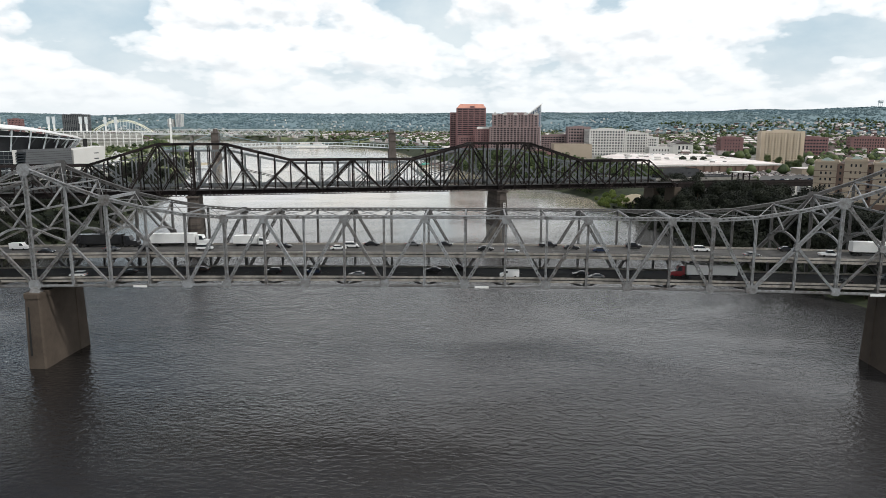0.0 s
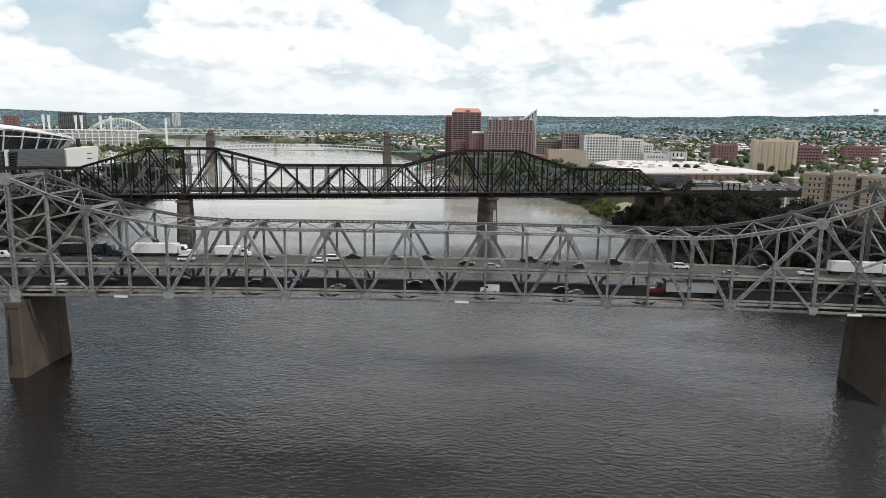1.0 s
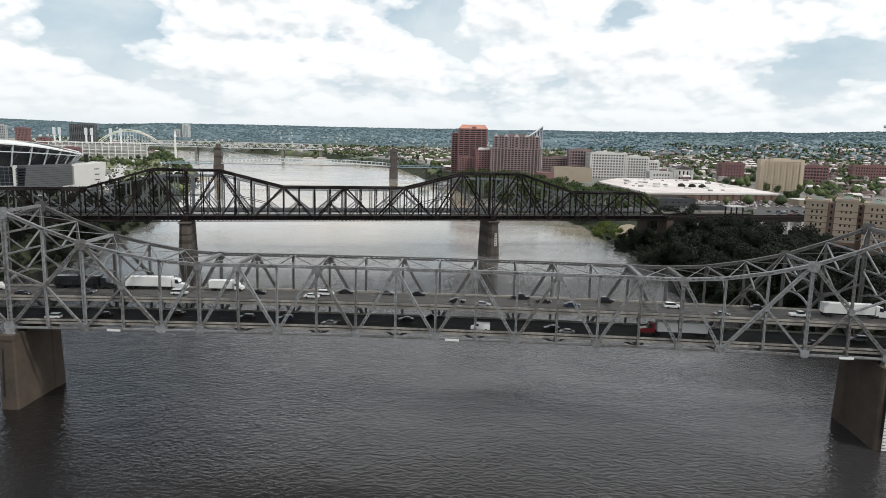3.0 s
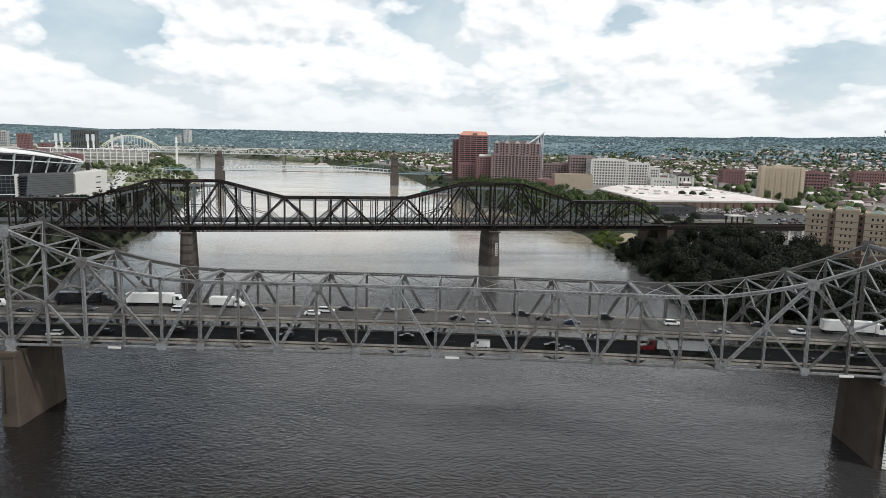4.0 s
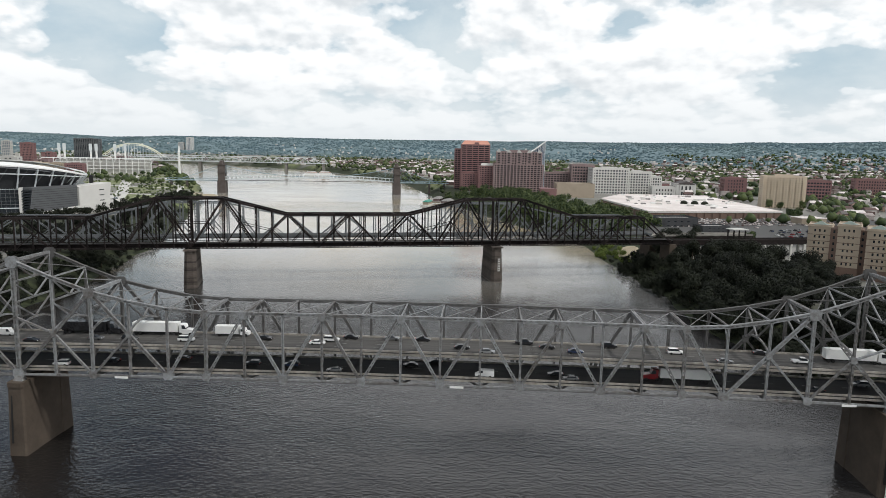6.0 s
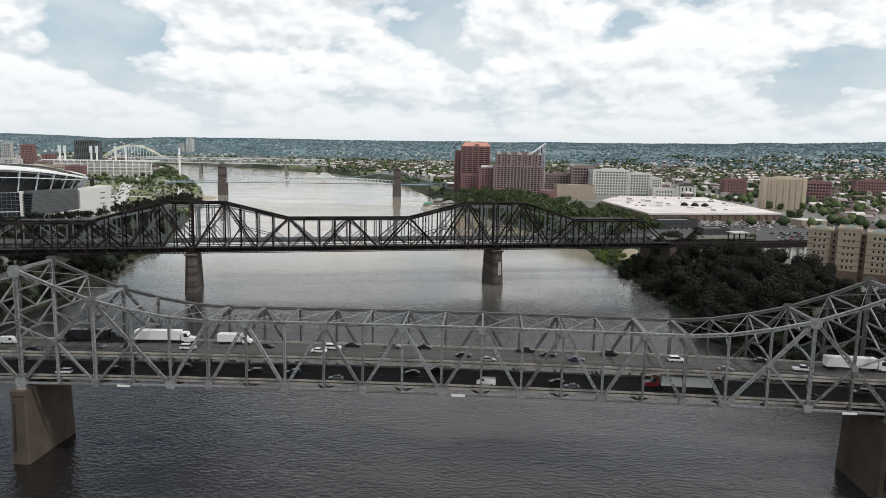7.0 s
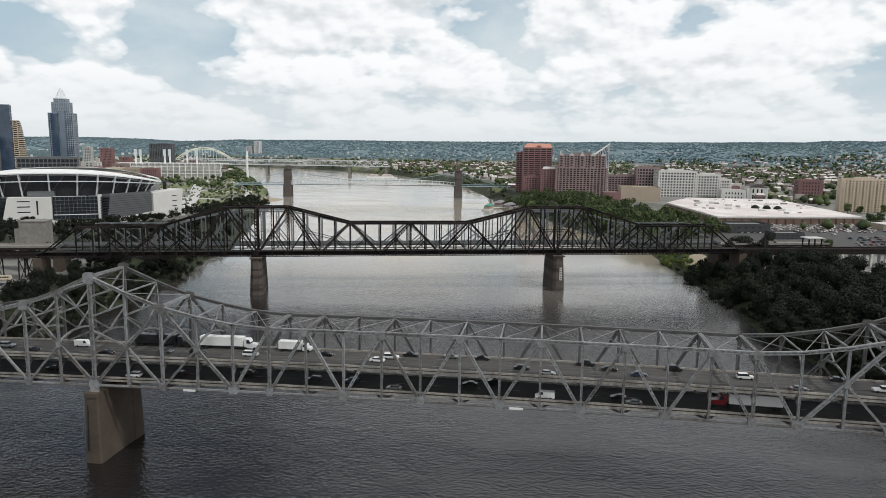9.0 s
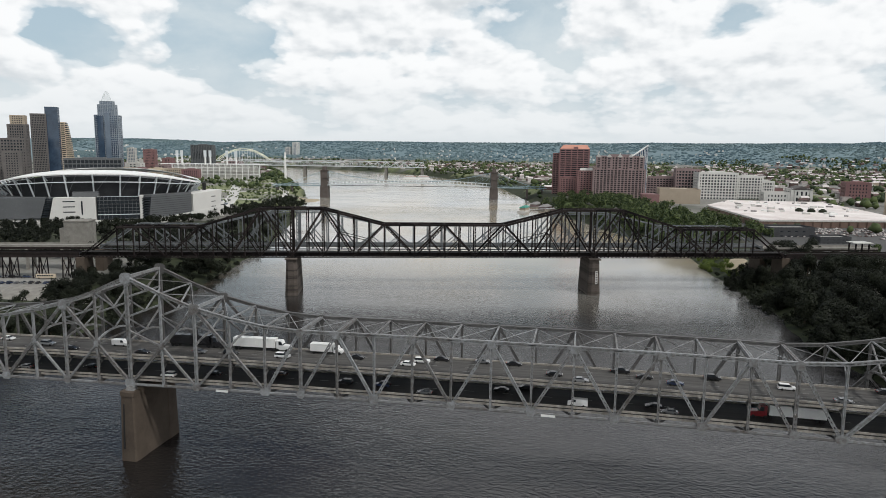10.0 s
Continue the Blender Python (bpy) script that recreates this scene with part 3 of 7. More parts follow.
def gusset(c, w, h, y, thick=0.9):
    """A clipped-corner plate pair on both faces of the truss."""
    s = Shape()
    x, z = c
    poly = [(-w / 2, -h / 4), (-w / 3.2, -h / 2), (w / 3.2, -h / 2), (w / 2, -h / 4), (w / 2, h / 4), (w / 3.2, h / 2), (-w / 3.2, h / 2), (-w / 2, h / 4)]
    for yy in (y - thick / 2 - 0.05, y + thick / 2):
        i = len(s.v)
        s.v += [(x + a, yy, z + b) for a, b in poly] + [(x + a, yy + 0.05, z + b) for a, b in poly]
        k = len(poly)
        s.f += [tuple(range(i, i + k)), tuple(range(i + 2 * k - 1, i + k - 1, -1))]
        s.f += [(i + j, i + k + j, i + k + (j + 1) % k, i + (j + 1) % k) for j in range(k)]
    return s


K0, K1 = -12, 34
BOTTOM_GUSSETS = {0: 3.6, 2: 2.4, 4: 3.2, 5: 2.4, 7: 2.8, 9: 2.6, 11: 2.4}


def near_bridge():
    top = thing("truss_bridge", "grey painted steel double-deck cantilever truss bridge over the river", "bridge")
    X = lambda k: k * PANEL
    B = lambda k, y: (X(k), y, chord_z(X(k)))
    T = lambda k, y: (X(k), y, chord_z(X(k)) + truss_h(k))

    def mid(k, y, a, b):
        """The point at node k on the diagonal from bottom node a to top node b."""
        p, q = Vector(B(a, y)), Vector(T(b, y))
        return p + (q - p) * ((k - a) / (b - a))

    def mirror(k):
        return 22 - k

    for side, y in (("near", 0.0), ("far", TRUSS_GAP)):
        # far truss is the same paint; its shade comes from the darker copy
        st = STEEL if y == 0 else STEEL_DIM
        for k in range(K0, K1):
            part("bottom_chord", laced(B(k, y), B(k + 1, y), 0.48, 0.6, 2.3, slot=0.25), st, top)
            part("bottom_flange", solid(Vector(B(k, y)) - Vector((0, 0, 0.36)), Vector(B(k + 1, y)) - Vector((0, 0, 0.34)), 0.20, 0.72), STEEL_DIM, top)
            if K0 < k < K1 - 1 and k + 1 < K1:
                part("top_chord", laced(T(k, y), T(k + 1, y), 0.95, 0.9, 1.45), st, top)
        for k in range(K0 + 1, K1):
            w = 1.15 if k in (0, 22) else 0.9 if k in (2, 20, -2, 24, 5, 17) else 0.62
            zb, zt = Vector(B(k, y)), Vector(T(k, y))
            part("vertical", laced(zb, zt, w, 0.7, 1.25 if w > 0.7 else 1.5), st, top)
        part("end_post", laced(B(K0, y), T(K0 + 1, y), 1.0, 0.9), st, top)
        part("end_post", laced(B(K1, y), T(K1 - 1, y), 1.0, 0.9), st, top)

        def diag(a, b, w=0.95, name="diagonal"):
            part(name, laced(a, b, w, 0.7, 1.45), st, top)

        for flip in (lambda k: k, mirror):
            for sgn in (1, -1):
                # round the pier: long diagonals with half struts under their middles
                f = lambda k: flip(sgn * k)
                diag(B(f(0), y), T(f(2), y), 1.0)
                m1 = mid(f(1), y, f(0), f(2))
                diag(m1, B(f(2), y), 0.6, "half_diagonal")
                m3 = mid(f(3), y, f(4), f(2))
                diag(T(f(2), y), B(f(4), y), 1.0)
                diag(m3, B(f(2), y), 0.6, "half_diagonal")
                v0 = Vector(B(f(0), y)) + Vector((0, 0, 17.5))
                diag(v0, m1, 0.5, "half_strut")
                diag(B(f(4), y), T(f(5), y), 0.9)
                for k in (1, 3):
                    m_ = m1 if k == 1 else m3
                    part("gusset_plate", gusset((m_.x, m_.z), 1.7, 1.9, y), st, top)
                for k, sz in ((0, 3.6), (2, 3.2)):
                    if k == 0 and sgn < 0:
                        continue
                    t_ = T(f(k), y)
                    part("gusset_plate", gusset((t_[0], t_[2] - 0.4), sz, sz * 0.95, y), st, top)
            for k in range(5, 11):
                up = (k % 2 == 1)
                diag(B(flip(k), y) if up else T(flip(k), y), T(flip(k + 1), y) if up else B(flip(k + 1), y), 0.85)
            for k in (6, 8, 10):
                t_ = T(flip(k), y)
                part("gusset_plate", gusset((t_[0], t_[2] - 0.6), 2.2, 2.2, y), st, top)
            t_ = T(flip(5), y)
            part("gusset_plate", gusset((t_[0], t_[2] - 0.5), 2.2, 2.4, y), st, top)
            for k, sz in BOTTOM_GUSSETS.items():
                if flip is mirror and k == 11:
                    continue
                b_ = B(flip(k), y)
                part("gusset_plate", gusset((b_[0], b_[2] + 0.3), sz, 2.3 if k != 0 else 3.0, y), st, top)
        for base, sgn in ((0, -1), (22, 1)):
            for k in range(5, 11):
                up = k % 2 == 1
                a, b = base + sgn * k, base + sgn * (k + 1)
                diag(B(a, y) if up else T(a, y), T(b, y) if up else B(b, y), 0.85)
            for k in (2, 4, 5, 7, 9, 11):
                b_ = B(base + sgn * k, y)
                part("gusset_plate", gusset((b_[0], b_[2] + 0.3), BOTTOM_GUSSETS[k], 2.3, y), st, top)
    # top struts, lateral bracing and sway frames between the two trusses
    for k in range(K0 + 1, K1):
        a, b = Vector(T(k, 0)), Vector(T(k, TRUSS_GAP))
        heavy = k in (0, 2, 5, 6, 16, 17, 20, 22, -2, 24)
        part("top_strut", laced(a, b, 1.0 if heavy else 0.42, 0.8 if heavy else 0.42, 1.5, (0, 0, 1)), STEEL, top)
        if k < K1 - 1:
            c, d = Vector(T(k + 1, 0)), Vector(T(k + 1, TRUSS_GAP))
            for p, q in ((a, d), (b, c)):
                part("lateral_brace", solid(p, q, 0.14, 0.2, (0, 0, 1)), STEEL, top)
        # sway frame: a bowed strut above the road and a lattice over it where the truss is high
        h = truss_h(k)
        zb = chord_z(X(k))
        low = zb + 15.6
        arch = [Vector((X(k), 0.4 + (TRUSS_GAP - 0.8) * j / 8, low - 1.9 * (2 * j / 8 - 1) ** 2)) for j in range(9)]
        if h > 22:
            s = Shape()
            s.sweep(arch, 0.55, 0.5, (1, 0, 0))
            part("sway_arch", s, STEEL, top)
            levels = [low + 0.1] + [low + (zb + h - low) * (j + 1) / max(1, round((h - 15.6) / 6.0)) for j in range(max(1, round((h - 15.6) / 6.0)))]
            for lo, hi in zip(levels, levels[1:]):
                for y0, y1 in ((0, TRUSS_GAP / 2), (TRUSS_GAP, TRUSS_GAP / 2)):
                    part("sway_brace", laced((X(k), y0, hi - 0.4), (X(k), y1, lo), 0.45, 0.4, 1.4, (1, 0, 0)), STEEL, top)
                if hi < zb + h - 1:
                    part("sway_strut", laced((X(k), 0, hi), (X(k), TRUSS_GAP, hi), 0.5, 0.4, 1.4, (1, 0, 0)), STEEL, top)
        elif k % 2 == 0 or k in (5, 17):
            for y0, y1 in ((0.3, 3.2), (TRUSS_GAP - 0.3, TRUSS_GAP - 3.2)):
                part("knee_brace", solid((X(k), y0, zb + h - 4.6), (X(k), y1, zb + h - 0.4), 0.3, 0.3, (1, 0, 0)), STEEL, top)
    # decks: slabs on floor beams and stringers, kerbs and rails
    for k in range(K0, K1):
        for level, surf, mat in (("upper", 8.9, DECK), ("lower", 1.75, ASPHALT)):
            z0, z1 = chord_z(X(k)) + surf, chord_z(X(k + 1)) + surf
            s = Shape()
            y0, y1 = 1.3, TRUSS_GAP - 1.3
            s.quad_box([(X(k), y0, z0 - 0.3), (X(k + 1), y0, z1 - 0.3), (X(k + 1), y1, z1 - 0.3), (X(k), y1, z0 - 0.3), (X(k), y0, z0), (X(k + 1), y0, z1), (X(k + 1), y1, z1), (X(k), y1, z0)])
            part(level + "_deck_slab", s, mat, top)
            for y in (y0 + 0.2, y1 - 0.2):
                s = Shape()
                s.beam((X(k) + 0.01, y, z0 + 0.27), (X(k + 1) - 0.01, y, z1 + 0.27), 0.54, 0.34)
                part("parapet", s, CURB, top)
            for y in (y0 + 0.15, y1 - 0.15):
                part("fascia_girder", ibar((X(k), y, z0 - 0.65), (X(k + 1), y, z1 - 0.65), 0.66, 0.36), CURB, top)
            for y in (TRUSS_GAP / 2,):
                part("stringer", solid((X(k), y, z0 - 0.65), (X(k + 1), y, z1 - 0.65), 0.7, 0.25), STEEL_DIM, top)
            # lane dashes and edge lines
            for lane in (1, 2, 3) if level == "upper" else (2,):
                y = y0 + 0.6 + (y1 - y0 - 1.2) * lane / 4
                s = Shape()
                x = X(k) + 2.5
                zz = z0 + (z1 - z0) * 2.5 / PANEL
                s.beam((x, y, zz + 0.004), (x + 3.0, y, zz + 0.004 + (z1 - z0) * 3 / PANEL), 0.015, 0.14)
                part("lane_dash", s, MARKING, top)
    for k in range(K0, K1 + 1):
        zb = chord_z(X(k))
        for surf, depth in ((8.9, 1.4), (1.75, 1.7)):
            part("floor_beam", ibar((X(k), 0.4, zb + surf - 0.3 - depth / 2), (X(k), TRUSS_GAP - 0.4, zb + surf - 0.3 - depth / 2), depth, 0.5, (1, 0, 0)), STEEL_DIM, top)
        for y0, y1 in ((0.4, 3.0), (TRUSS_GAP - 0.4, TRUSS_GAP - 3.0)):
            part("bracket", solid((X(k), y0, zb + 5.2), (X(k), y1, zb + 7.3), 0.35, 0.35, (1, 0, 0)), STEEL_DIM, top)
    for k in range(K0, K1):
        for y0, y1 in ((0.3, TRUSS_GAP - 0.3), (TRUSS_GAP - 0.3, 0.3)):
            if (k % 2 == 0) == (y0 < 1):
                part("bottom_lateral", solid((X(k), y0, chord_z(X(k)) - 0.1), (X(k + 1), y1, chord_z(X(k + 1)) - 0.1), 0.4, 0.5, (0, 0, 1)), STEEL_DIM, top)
    # pale notice boards hung on the bottom chord
    for x in (31.8, 131.5, 241.5):
        part("notice_board", Shape().box(x - 2.0, x + 2.0, -0.62, -0.55, chord_z(x) - 0.62, chord_z(x) + 0.05), WHITE_PAINT, top, "pale blank notice board")
    return top


def near_pier(x, gauge):
    m = Matrix.Translation((x, 0, 0))
    pier = thing("bridge_pier", "tall brown stained concrete pier" + (" with a white depth gauge" if gauge else " standing in the river"), "pier", m, "piers of the double-deck bridge")
    zt = chord_z(x) - 1.9
    def slab(half, y0, y1, c=0.5):
        return [(-half, y0 + c), (-half + c, y0), (half - c, y0), (half, y0 + c), (half, y1 - c), (half - c, y1), (-half + c, y1), (-half, y1 - c)]

    part("web_wall", Shape().prism(slab(2.65, -2.2, 20.2), -4, zt - 1.4, top=slab(2.15, -1.6, 19.6)), BROWN_CONCRETE, pier)
    for y0, y1 in ((-3.3, 3.2), (14.8, 21.3)):
        part("pilaster", Shape().prism(slab(2.9, y0, y1), -4, zt - 1.4, top=slab(2.38, y0 + 0.7, y1 - 0.7)), BROWN_CONCRETE, pier)
    part("cap", Shape().prism(slab(2.5, -2.9, 20.9), zt - 1.4, zt), BROWN_CONCRETE, pier)
    # black strip laid on the face in place of a recessed slot's shade
    part("drain_slot", Shape().quad_box([(-1.5, -3.36, 4), (-1.0, -3.36, 4), (-1.0, -2.4, 4), (-1.5, -2.4, 4), (-1.35, -2.70, zt - 4), (-0.9, -2.70, zt - 4), (-0.9, -2.2, zt - 4), (-1.35, -2.2, zt - 4)]), TYRE, pier, "flat dark strip for a vertical slot's shade")
    for y in (0.0, TRUSS_GAP):
        part("bearing", Shape().prism([(-1.5, y - 1.2), (1.5, y - 1.2), (1.5, y + 1.2), (-1.5, y + 1.2)], zt, zt + 1.5, 0.6), STEEL, pier)
    if gauge:
        g_ = part("depth_gauge", Shape().box(-0.95, 0.95, -3.75, -3.6, 0.2, 16.5), WHITE_PAINT, pier, "white depth gauge board with black ticks")
        for j in range(16):
            part("tick", Shape().box(-0.9, -0.2 if j % 2 else 0.2, -3.79, -3.754, 0.8 + j, 0.98 + j), TYRE, g_)
    return pier


near_bridge()
for px_, gg in ((0.0, False), (253.13, True)):
    near_pier(px_, gg)
for kx in (K0, K1):
    x = kx * PANEL
    s = Shape().prism([(x - 2, -2), (x + 2, -2), (x + 2, 20), (x - 2, 20)], -2, chord_z(x) - 0.6)
    solo("end_pier", s, BROWN_CONCRETE, "plain concrete end pier on the bank", "pier")


# ---- railway truss bridge and the road bridge behind it ----
RX, RY, RA = -51.6, 243.05, 0.267
RP = 10.29


def rail_h(k, hi, lo, side):
    k = min(k, 20 - k)
    return float(np.interp(k, [-12, -6, -2, 2, 6, 10], [side, side, hi, hi, lo, lo]))


def sub_truss(name, label, m, width, zb, hi, lo, side, mat, mat_far, chord, end=13.33):
    top = thing(name, label, "bridge", m)
    ks = list(range(-11, 32))
    B = lambda k, y: Vector((k * RP, y, zb))
    T = lambda k, y: Vector((k * RP, y, zb + rail_h(k, hi, lo, side)))
    e0, e1 = -end, 20 + end
    for y in (0.0, width):
        mt = mat if y == 0 else mat_far
        bar = (lambda p, q, w: laced(p, q, w, 0.7, 2.2)) if y == 0 else (lambda p, q, w: solid(p, q, w, 0.6))
        for k in ks:
            part("vertical", bar(B(k, y), T(k, y), 1.7 if k in (0, 20) else 0.8), mt, top)
        for a, b in zip([e0] + ks, ks + [e1]):
            part("bottom_chord", bar(B(a, y), B(b, y), chord), mt, top)
        for a, b in zip(ks, ks[1:]):
            part("top_chord", solid(T(a, y), T(b, y), chord * 1.15, 0.9), mt, top)
        part("end_post", bar(B(e0, y), T(-11, y), 0.9), mt, top)
        part("end_post", bar(B(e1, y), T(31, y), 0.9), mt, top)
        # long diagonals over two panels, with half struts below their middles
        for k in range(-10, 30, 2):
            up = (k % 4 == 0)
            p, q = (B(k, y), T(k + 2, y)) if up else (T(k, y), B(k + 2, y))
            part("diagonal", bar(p, q, 1.05), mt, top)
            c = (p + q) / 2
            part("half_diagonal", bar(c, B(k + 2, y) if up else B(k, y), 0.6), mt, top)
            if abs(k - 9) > 4 and mat is DARK_STEEL:
                part("half_strut", solid(c, (T(k, y) + B(k, y)) / 2 if up else (T(k + 2, y) + B(k + 2, y)) / 2, 0.35, 0.35), mt, top)
    for k in ks:
        part("top_strut", solid(T(k, 0), T(k, width), 0.5, 0.5, (0, 0, 1)), mat, top)
        if k < 31 and mat is DARK_STEEL:
            a, b = (0, width) if k % 2 else (width, 0)
            part("lateral_brace", solid(T(k, a), T(k + 1, b), 0.35, 0.3, (0, 0, 1)), mat, top)
        t_ = T(k, 0).z
        for y0, y1 in ((0.2, 2.6), (width - 0.2, width - 2.6)) if mat is DARK_STEEL else ():
            part("knee_brace", solid((k * RP, y0, t_ - 4), (k * RP, y1, t_ - 0.3), 0.3, 0.3, (1, 0, 0)), mat, top)
        part("floor_beam", solid((k * RP, 0, zb + 0.9), (k * RP, width, zb + 0.9), 1.8, 0.5, (1, 0, 0)), mat_far, top)
    return top, e0 * RP, e1 * RP


def rail_bridge():
    m = pose(RX, RY, 0, 0, 0, math.degrees(RA))
    top, x0, x1 = sub_truss("railway_bridge", "dark weathered steel railway truss bridge on stone piers", m, 10.5, 25.7, 32.3, 21.8, 19.5, DARK_STEEL, DARK_STEEL, 1.2)
    for y in (2.2, 4.0, 6.5, 8.3):
        part("rail_girder", Shape().beam((x0, y, 27.0), (x1, y, 27.0), 2.6, 0.3), DARK_STEEL, top)
    part("rail_deck", Shape().box(x0, x1, 0.8, 9.7, 28.3, 28.6), DARK_STEEL, top)
    for y in (2.4, 3.85, 6.65, 8.1):
        part("rail", Shape().beam((x0, y, 28.68), (x1, y, 28.68), 0.15, 0.08), STEEL_DIM, top)
    for y in (1.0, 9.5):
        part("walkway_rail", Shape().beam((x0, y, 29.7), (x1, y, 29.7), 0.14, 0.1), DARK_STEEL, top)
    return top


def stone_pier(x, m, painted):
    """A coursed stone pier with pointed ends, each course a ring of its own."""
    pier = thing("stone_pier", "dark coursed stone bridge pier" + (" with pale painted marks" if painted else " with stained courses"), "pier", m @ Matrix.Translation((x, 0, 0)), "piers of the railway bridge")
    z, j = -3.0, 0
    while z < 24.3:
        t = (z + 3) / 27.3
        hx, y0, y1 = 4.4 - 1.1 * t, -5.5 + 1.2 * t, 25.0 - 0.6 * t
        gap = 0.06
        h = min(1.3, 24.3 - z)
        poly = [(-hx, y0 + 1.6), (-hx * 0.5, y0), (hx * 0.5, y0), (hx, y0 + 1.6), (hx, y1 - 3), (0, y1), (-hx, y1 - 3)]
        part("stone_course", Shape().prism(poly, z, z + h - gap), STONE, pier)
        z += h
        j += 1
    part("coping", Shape().prism([(-4.0, -5.2), (4.0, -5.2), (4.0, 24), (-4.0, 24)], 24.3, 25.1), STONE, pier)
    if painted:
        part("painted_panel", Shape().box(0.3, 2.0, -5.15, -4.95, 8.0, 17.0), PALE_CONCRETE, pier, "pale flaking painted panel")
        for q in range(5):
            part("mark", Shape().box(0.6, 1.7, -5.20, -5.155, 8.8 + 1.7 * q, 9.5 + 1.7 * q), DARK_STEEL, pier)
    return pier


rail_bridge()
m_rail = pose(RX, RY, 0, 0, 0, math.degrees(RA))
for sx, pp in ((0.0, False), (20 * RP, True)):
    stone_pier(sx, m_rail, pp)
m_road = m_rail @ Matrix.Translation((0, 30, 0))
road_top, rx0, rx1 = sub_truss("road_truss_bridge", "faded grey-blue steel road truss bridge beside the railway bridge", m_road, 13.0, 26.6, 26.0, 17.0, 16.5, BLUE_STEEL, BLUE_STEEL, 0.7)
part("road_deck", Shape().box(rx0, rx1, 0.8, 12.2, 28.2, 28.8), DECK, road_top)
for y in (0.9, 12.1):
    part("parapet", Shape().box(rx0, rx1, y - 0.15, y + 0.15, 28.8, 29.9), BLUE_STEEL, road_top)


# ---- approach viaducts of the railway and road bridges ----
def viaduct(name, label, m, x0, x1, y0, y1, z, depth, mat, bent, step, rail_mat=None):
    top = thing(name, label, "viaduct", m)
    part("deck", Shape().box(x0, x1, y0, y1, z - 0.5, z), mat if rail_mat is None else rail_mat, top)
    for y in (y0 + 0.4, y1 - 0.4):
        part("girder", Shape().box(x0, x1, y - 0.2, y + 0.2, z - depth, z - 0.5), mat, top)
    for y in (y0 + 0.15, y1 - 0.15):
        part("parapet", Shape().box(x0, x1, y - 0.15, y + 0.15, z, z + 0.95), mat if rail_mat is None else rail_mat, top)
    x = x0 + step / 2
    while x < x1:
        if bent == "trestle":
            for dx in (-3.2, 3.2):
                for y in (y0 + 0.6, y1 - 0.6):
                    part("leg", Shape().beam((x + dx, y, 6), (x + dx * 0.8, y, z - depth), 0.6, 0.6), mat, top)
            for y in (y0 + 0.6, y1 - 0.6):
                for a, b in ((-1, 1), (1, -1)):
                    part("cross_brace", Shape().beam((x + a * 3.2, y, 8), (x + b * 2.7, y, z - depth - 0.5), 0.4, 0.3), mat, top)
        else:
            for y in (y0 + 1.2, y1 - 1.2):
                part("column", Shape().prism([(x - 0.8, y - 0.8), (x + 0.8, y - 0.8), (x + 0.8, y + 0.8), (x - 0.8, y + 0.8)], 5, z - depth - 1.2), bent, top)
            part("cap_beam", Shape().box(x - 0.9, x + 0.9, y0, y1, z - depth - 1.2, z - depth), bent, top)
        x += step
    return top


E0, E1 = -13.33 * RP, 33.33 * RP
viaduct("railway_viaduct", "dark steel railway trestle with crossed braces", m_rail, E0 - 190, E0 - 1, 0.5, 10, 27.5, 2.6, DARK_STEEL, "trestle", 19)
viaduct("railway_viaduct", "dark plate-girder railway viaduct on pale bents", m_rail, E1 + 1, E1 + 210, 0.5, 10, 27.5, 3.4, DARK_STEEL, PALE_CONCRETE, 12)
viaduct("road_viaduct", "pale concrete road viaduct with low parapets", m_road, E0 - 230, E0 - 1, 0.5, 12.5, 28.0, 2.0, DARK_STEEL, CONCRETE, 24, CONCRETE)
viaduct("road_viaduct", "pale concrete road viaduct with low parapets", m_road, E1 + 1, E1 + 90, 0.5, 12.5, 27.6, 2.0, DARK_STEEL, CONCRETE, 24, CONCRETE)
for ex in (E0, E1):
    solo("abutment_pier", Shape().prism([(ex - 3, -2), (ex + 3, -2), (ex + 3, 13), (ex - 3, 13)], 2, 25.2, 0.9), BROWN_CONCRETE, "weathered concrete pier at the end of the railway bridge", "pier", m=m_rail)
    solo("abutment_pier", Shape().prism([(ex - 3, 28), (ex + 3, 28), (ex + 3, 45), (ex - 3, 45)], 2, 26.0, 0.9), BROWN_CONCRETE, "weathered concrete pier at the end of the road bridge", "pier", m=m_rail)
# signal gantry on the railway
gan = thing("signal_gantry", "steel railway signal gantry with a flat pale roof", "gantry", m_rail @ Matrix.Translation((E1 + 62, 10, 27.5)))
for gx in (-4, 6):
    part("post", Shape().box(gx - 0.4, gx + 0.4, -0.4, 0.4, -4, 7), DARK_STEEL, gan)
part("roof", Shape().box(-5.5, 8, -1.5, 9, 7, 7.6), PALE_CONCRETE, gan)
for gx in (-4, 6):
    part("post", Shape().box(gx - 0.4, gx + 0.4, 7.2, 8.0, -4, 7), DARK_STEEL, gan)

# pale concrete block beside the railway trestle
blk = thing("concrete_block", "tall pale concrete anchor block with a stepped foot", "building", pose(-279, 322, 0, 0, 0, 17))
part("block", Shape().prism([(-8, -7), (12, -7), (12, 8), (-8, 8)], 9, 34.0), CONCRETE, blk)
part("shoulder", Shape().prism([(-12, -6), (-8.02, -6), (-8.02, 7), (-12, 7)], 9, 28.5), CONCRETE, blk)
part("foot", Shape().prism([(-20, -9), (12.6, -9), (12.6, 9), (-20, 9)], 9, 14.5), CONCRETE, blk)
part("cornice", Shape().box(-8.4, 12.4, -7.4, 8.4, 34.0, 34.9), CONCRETE, blk)


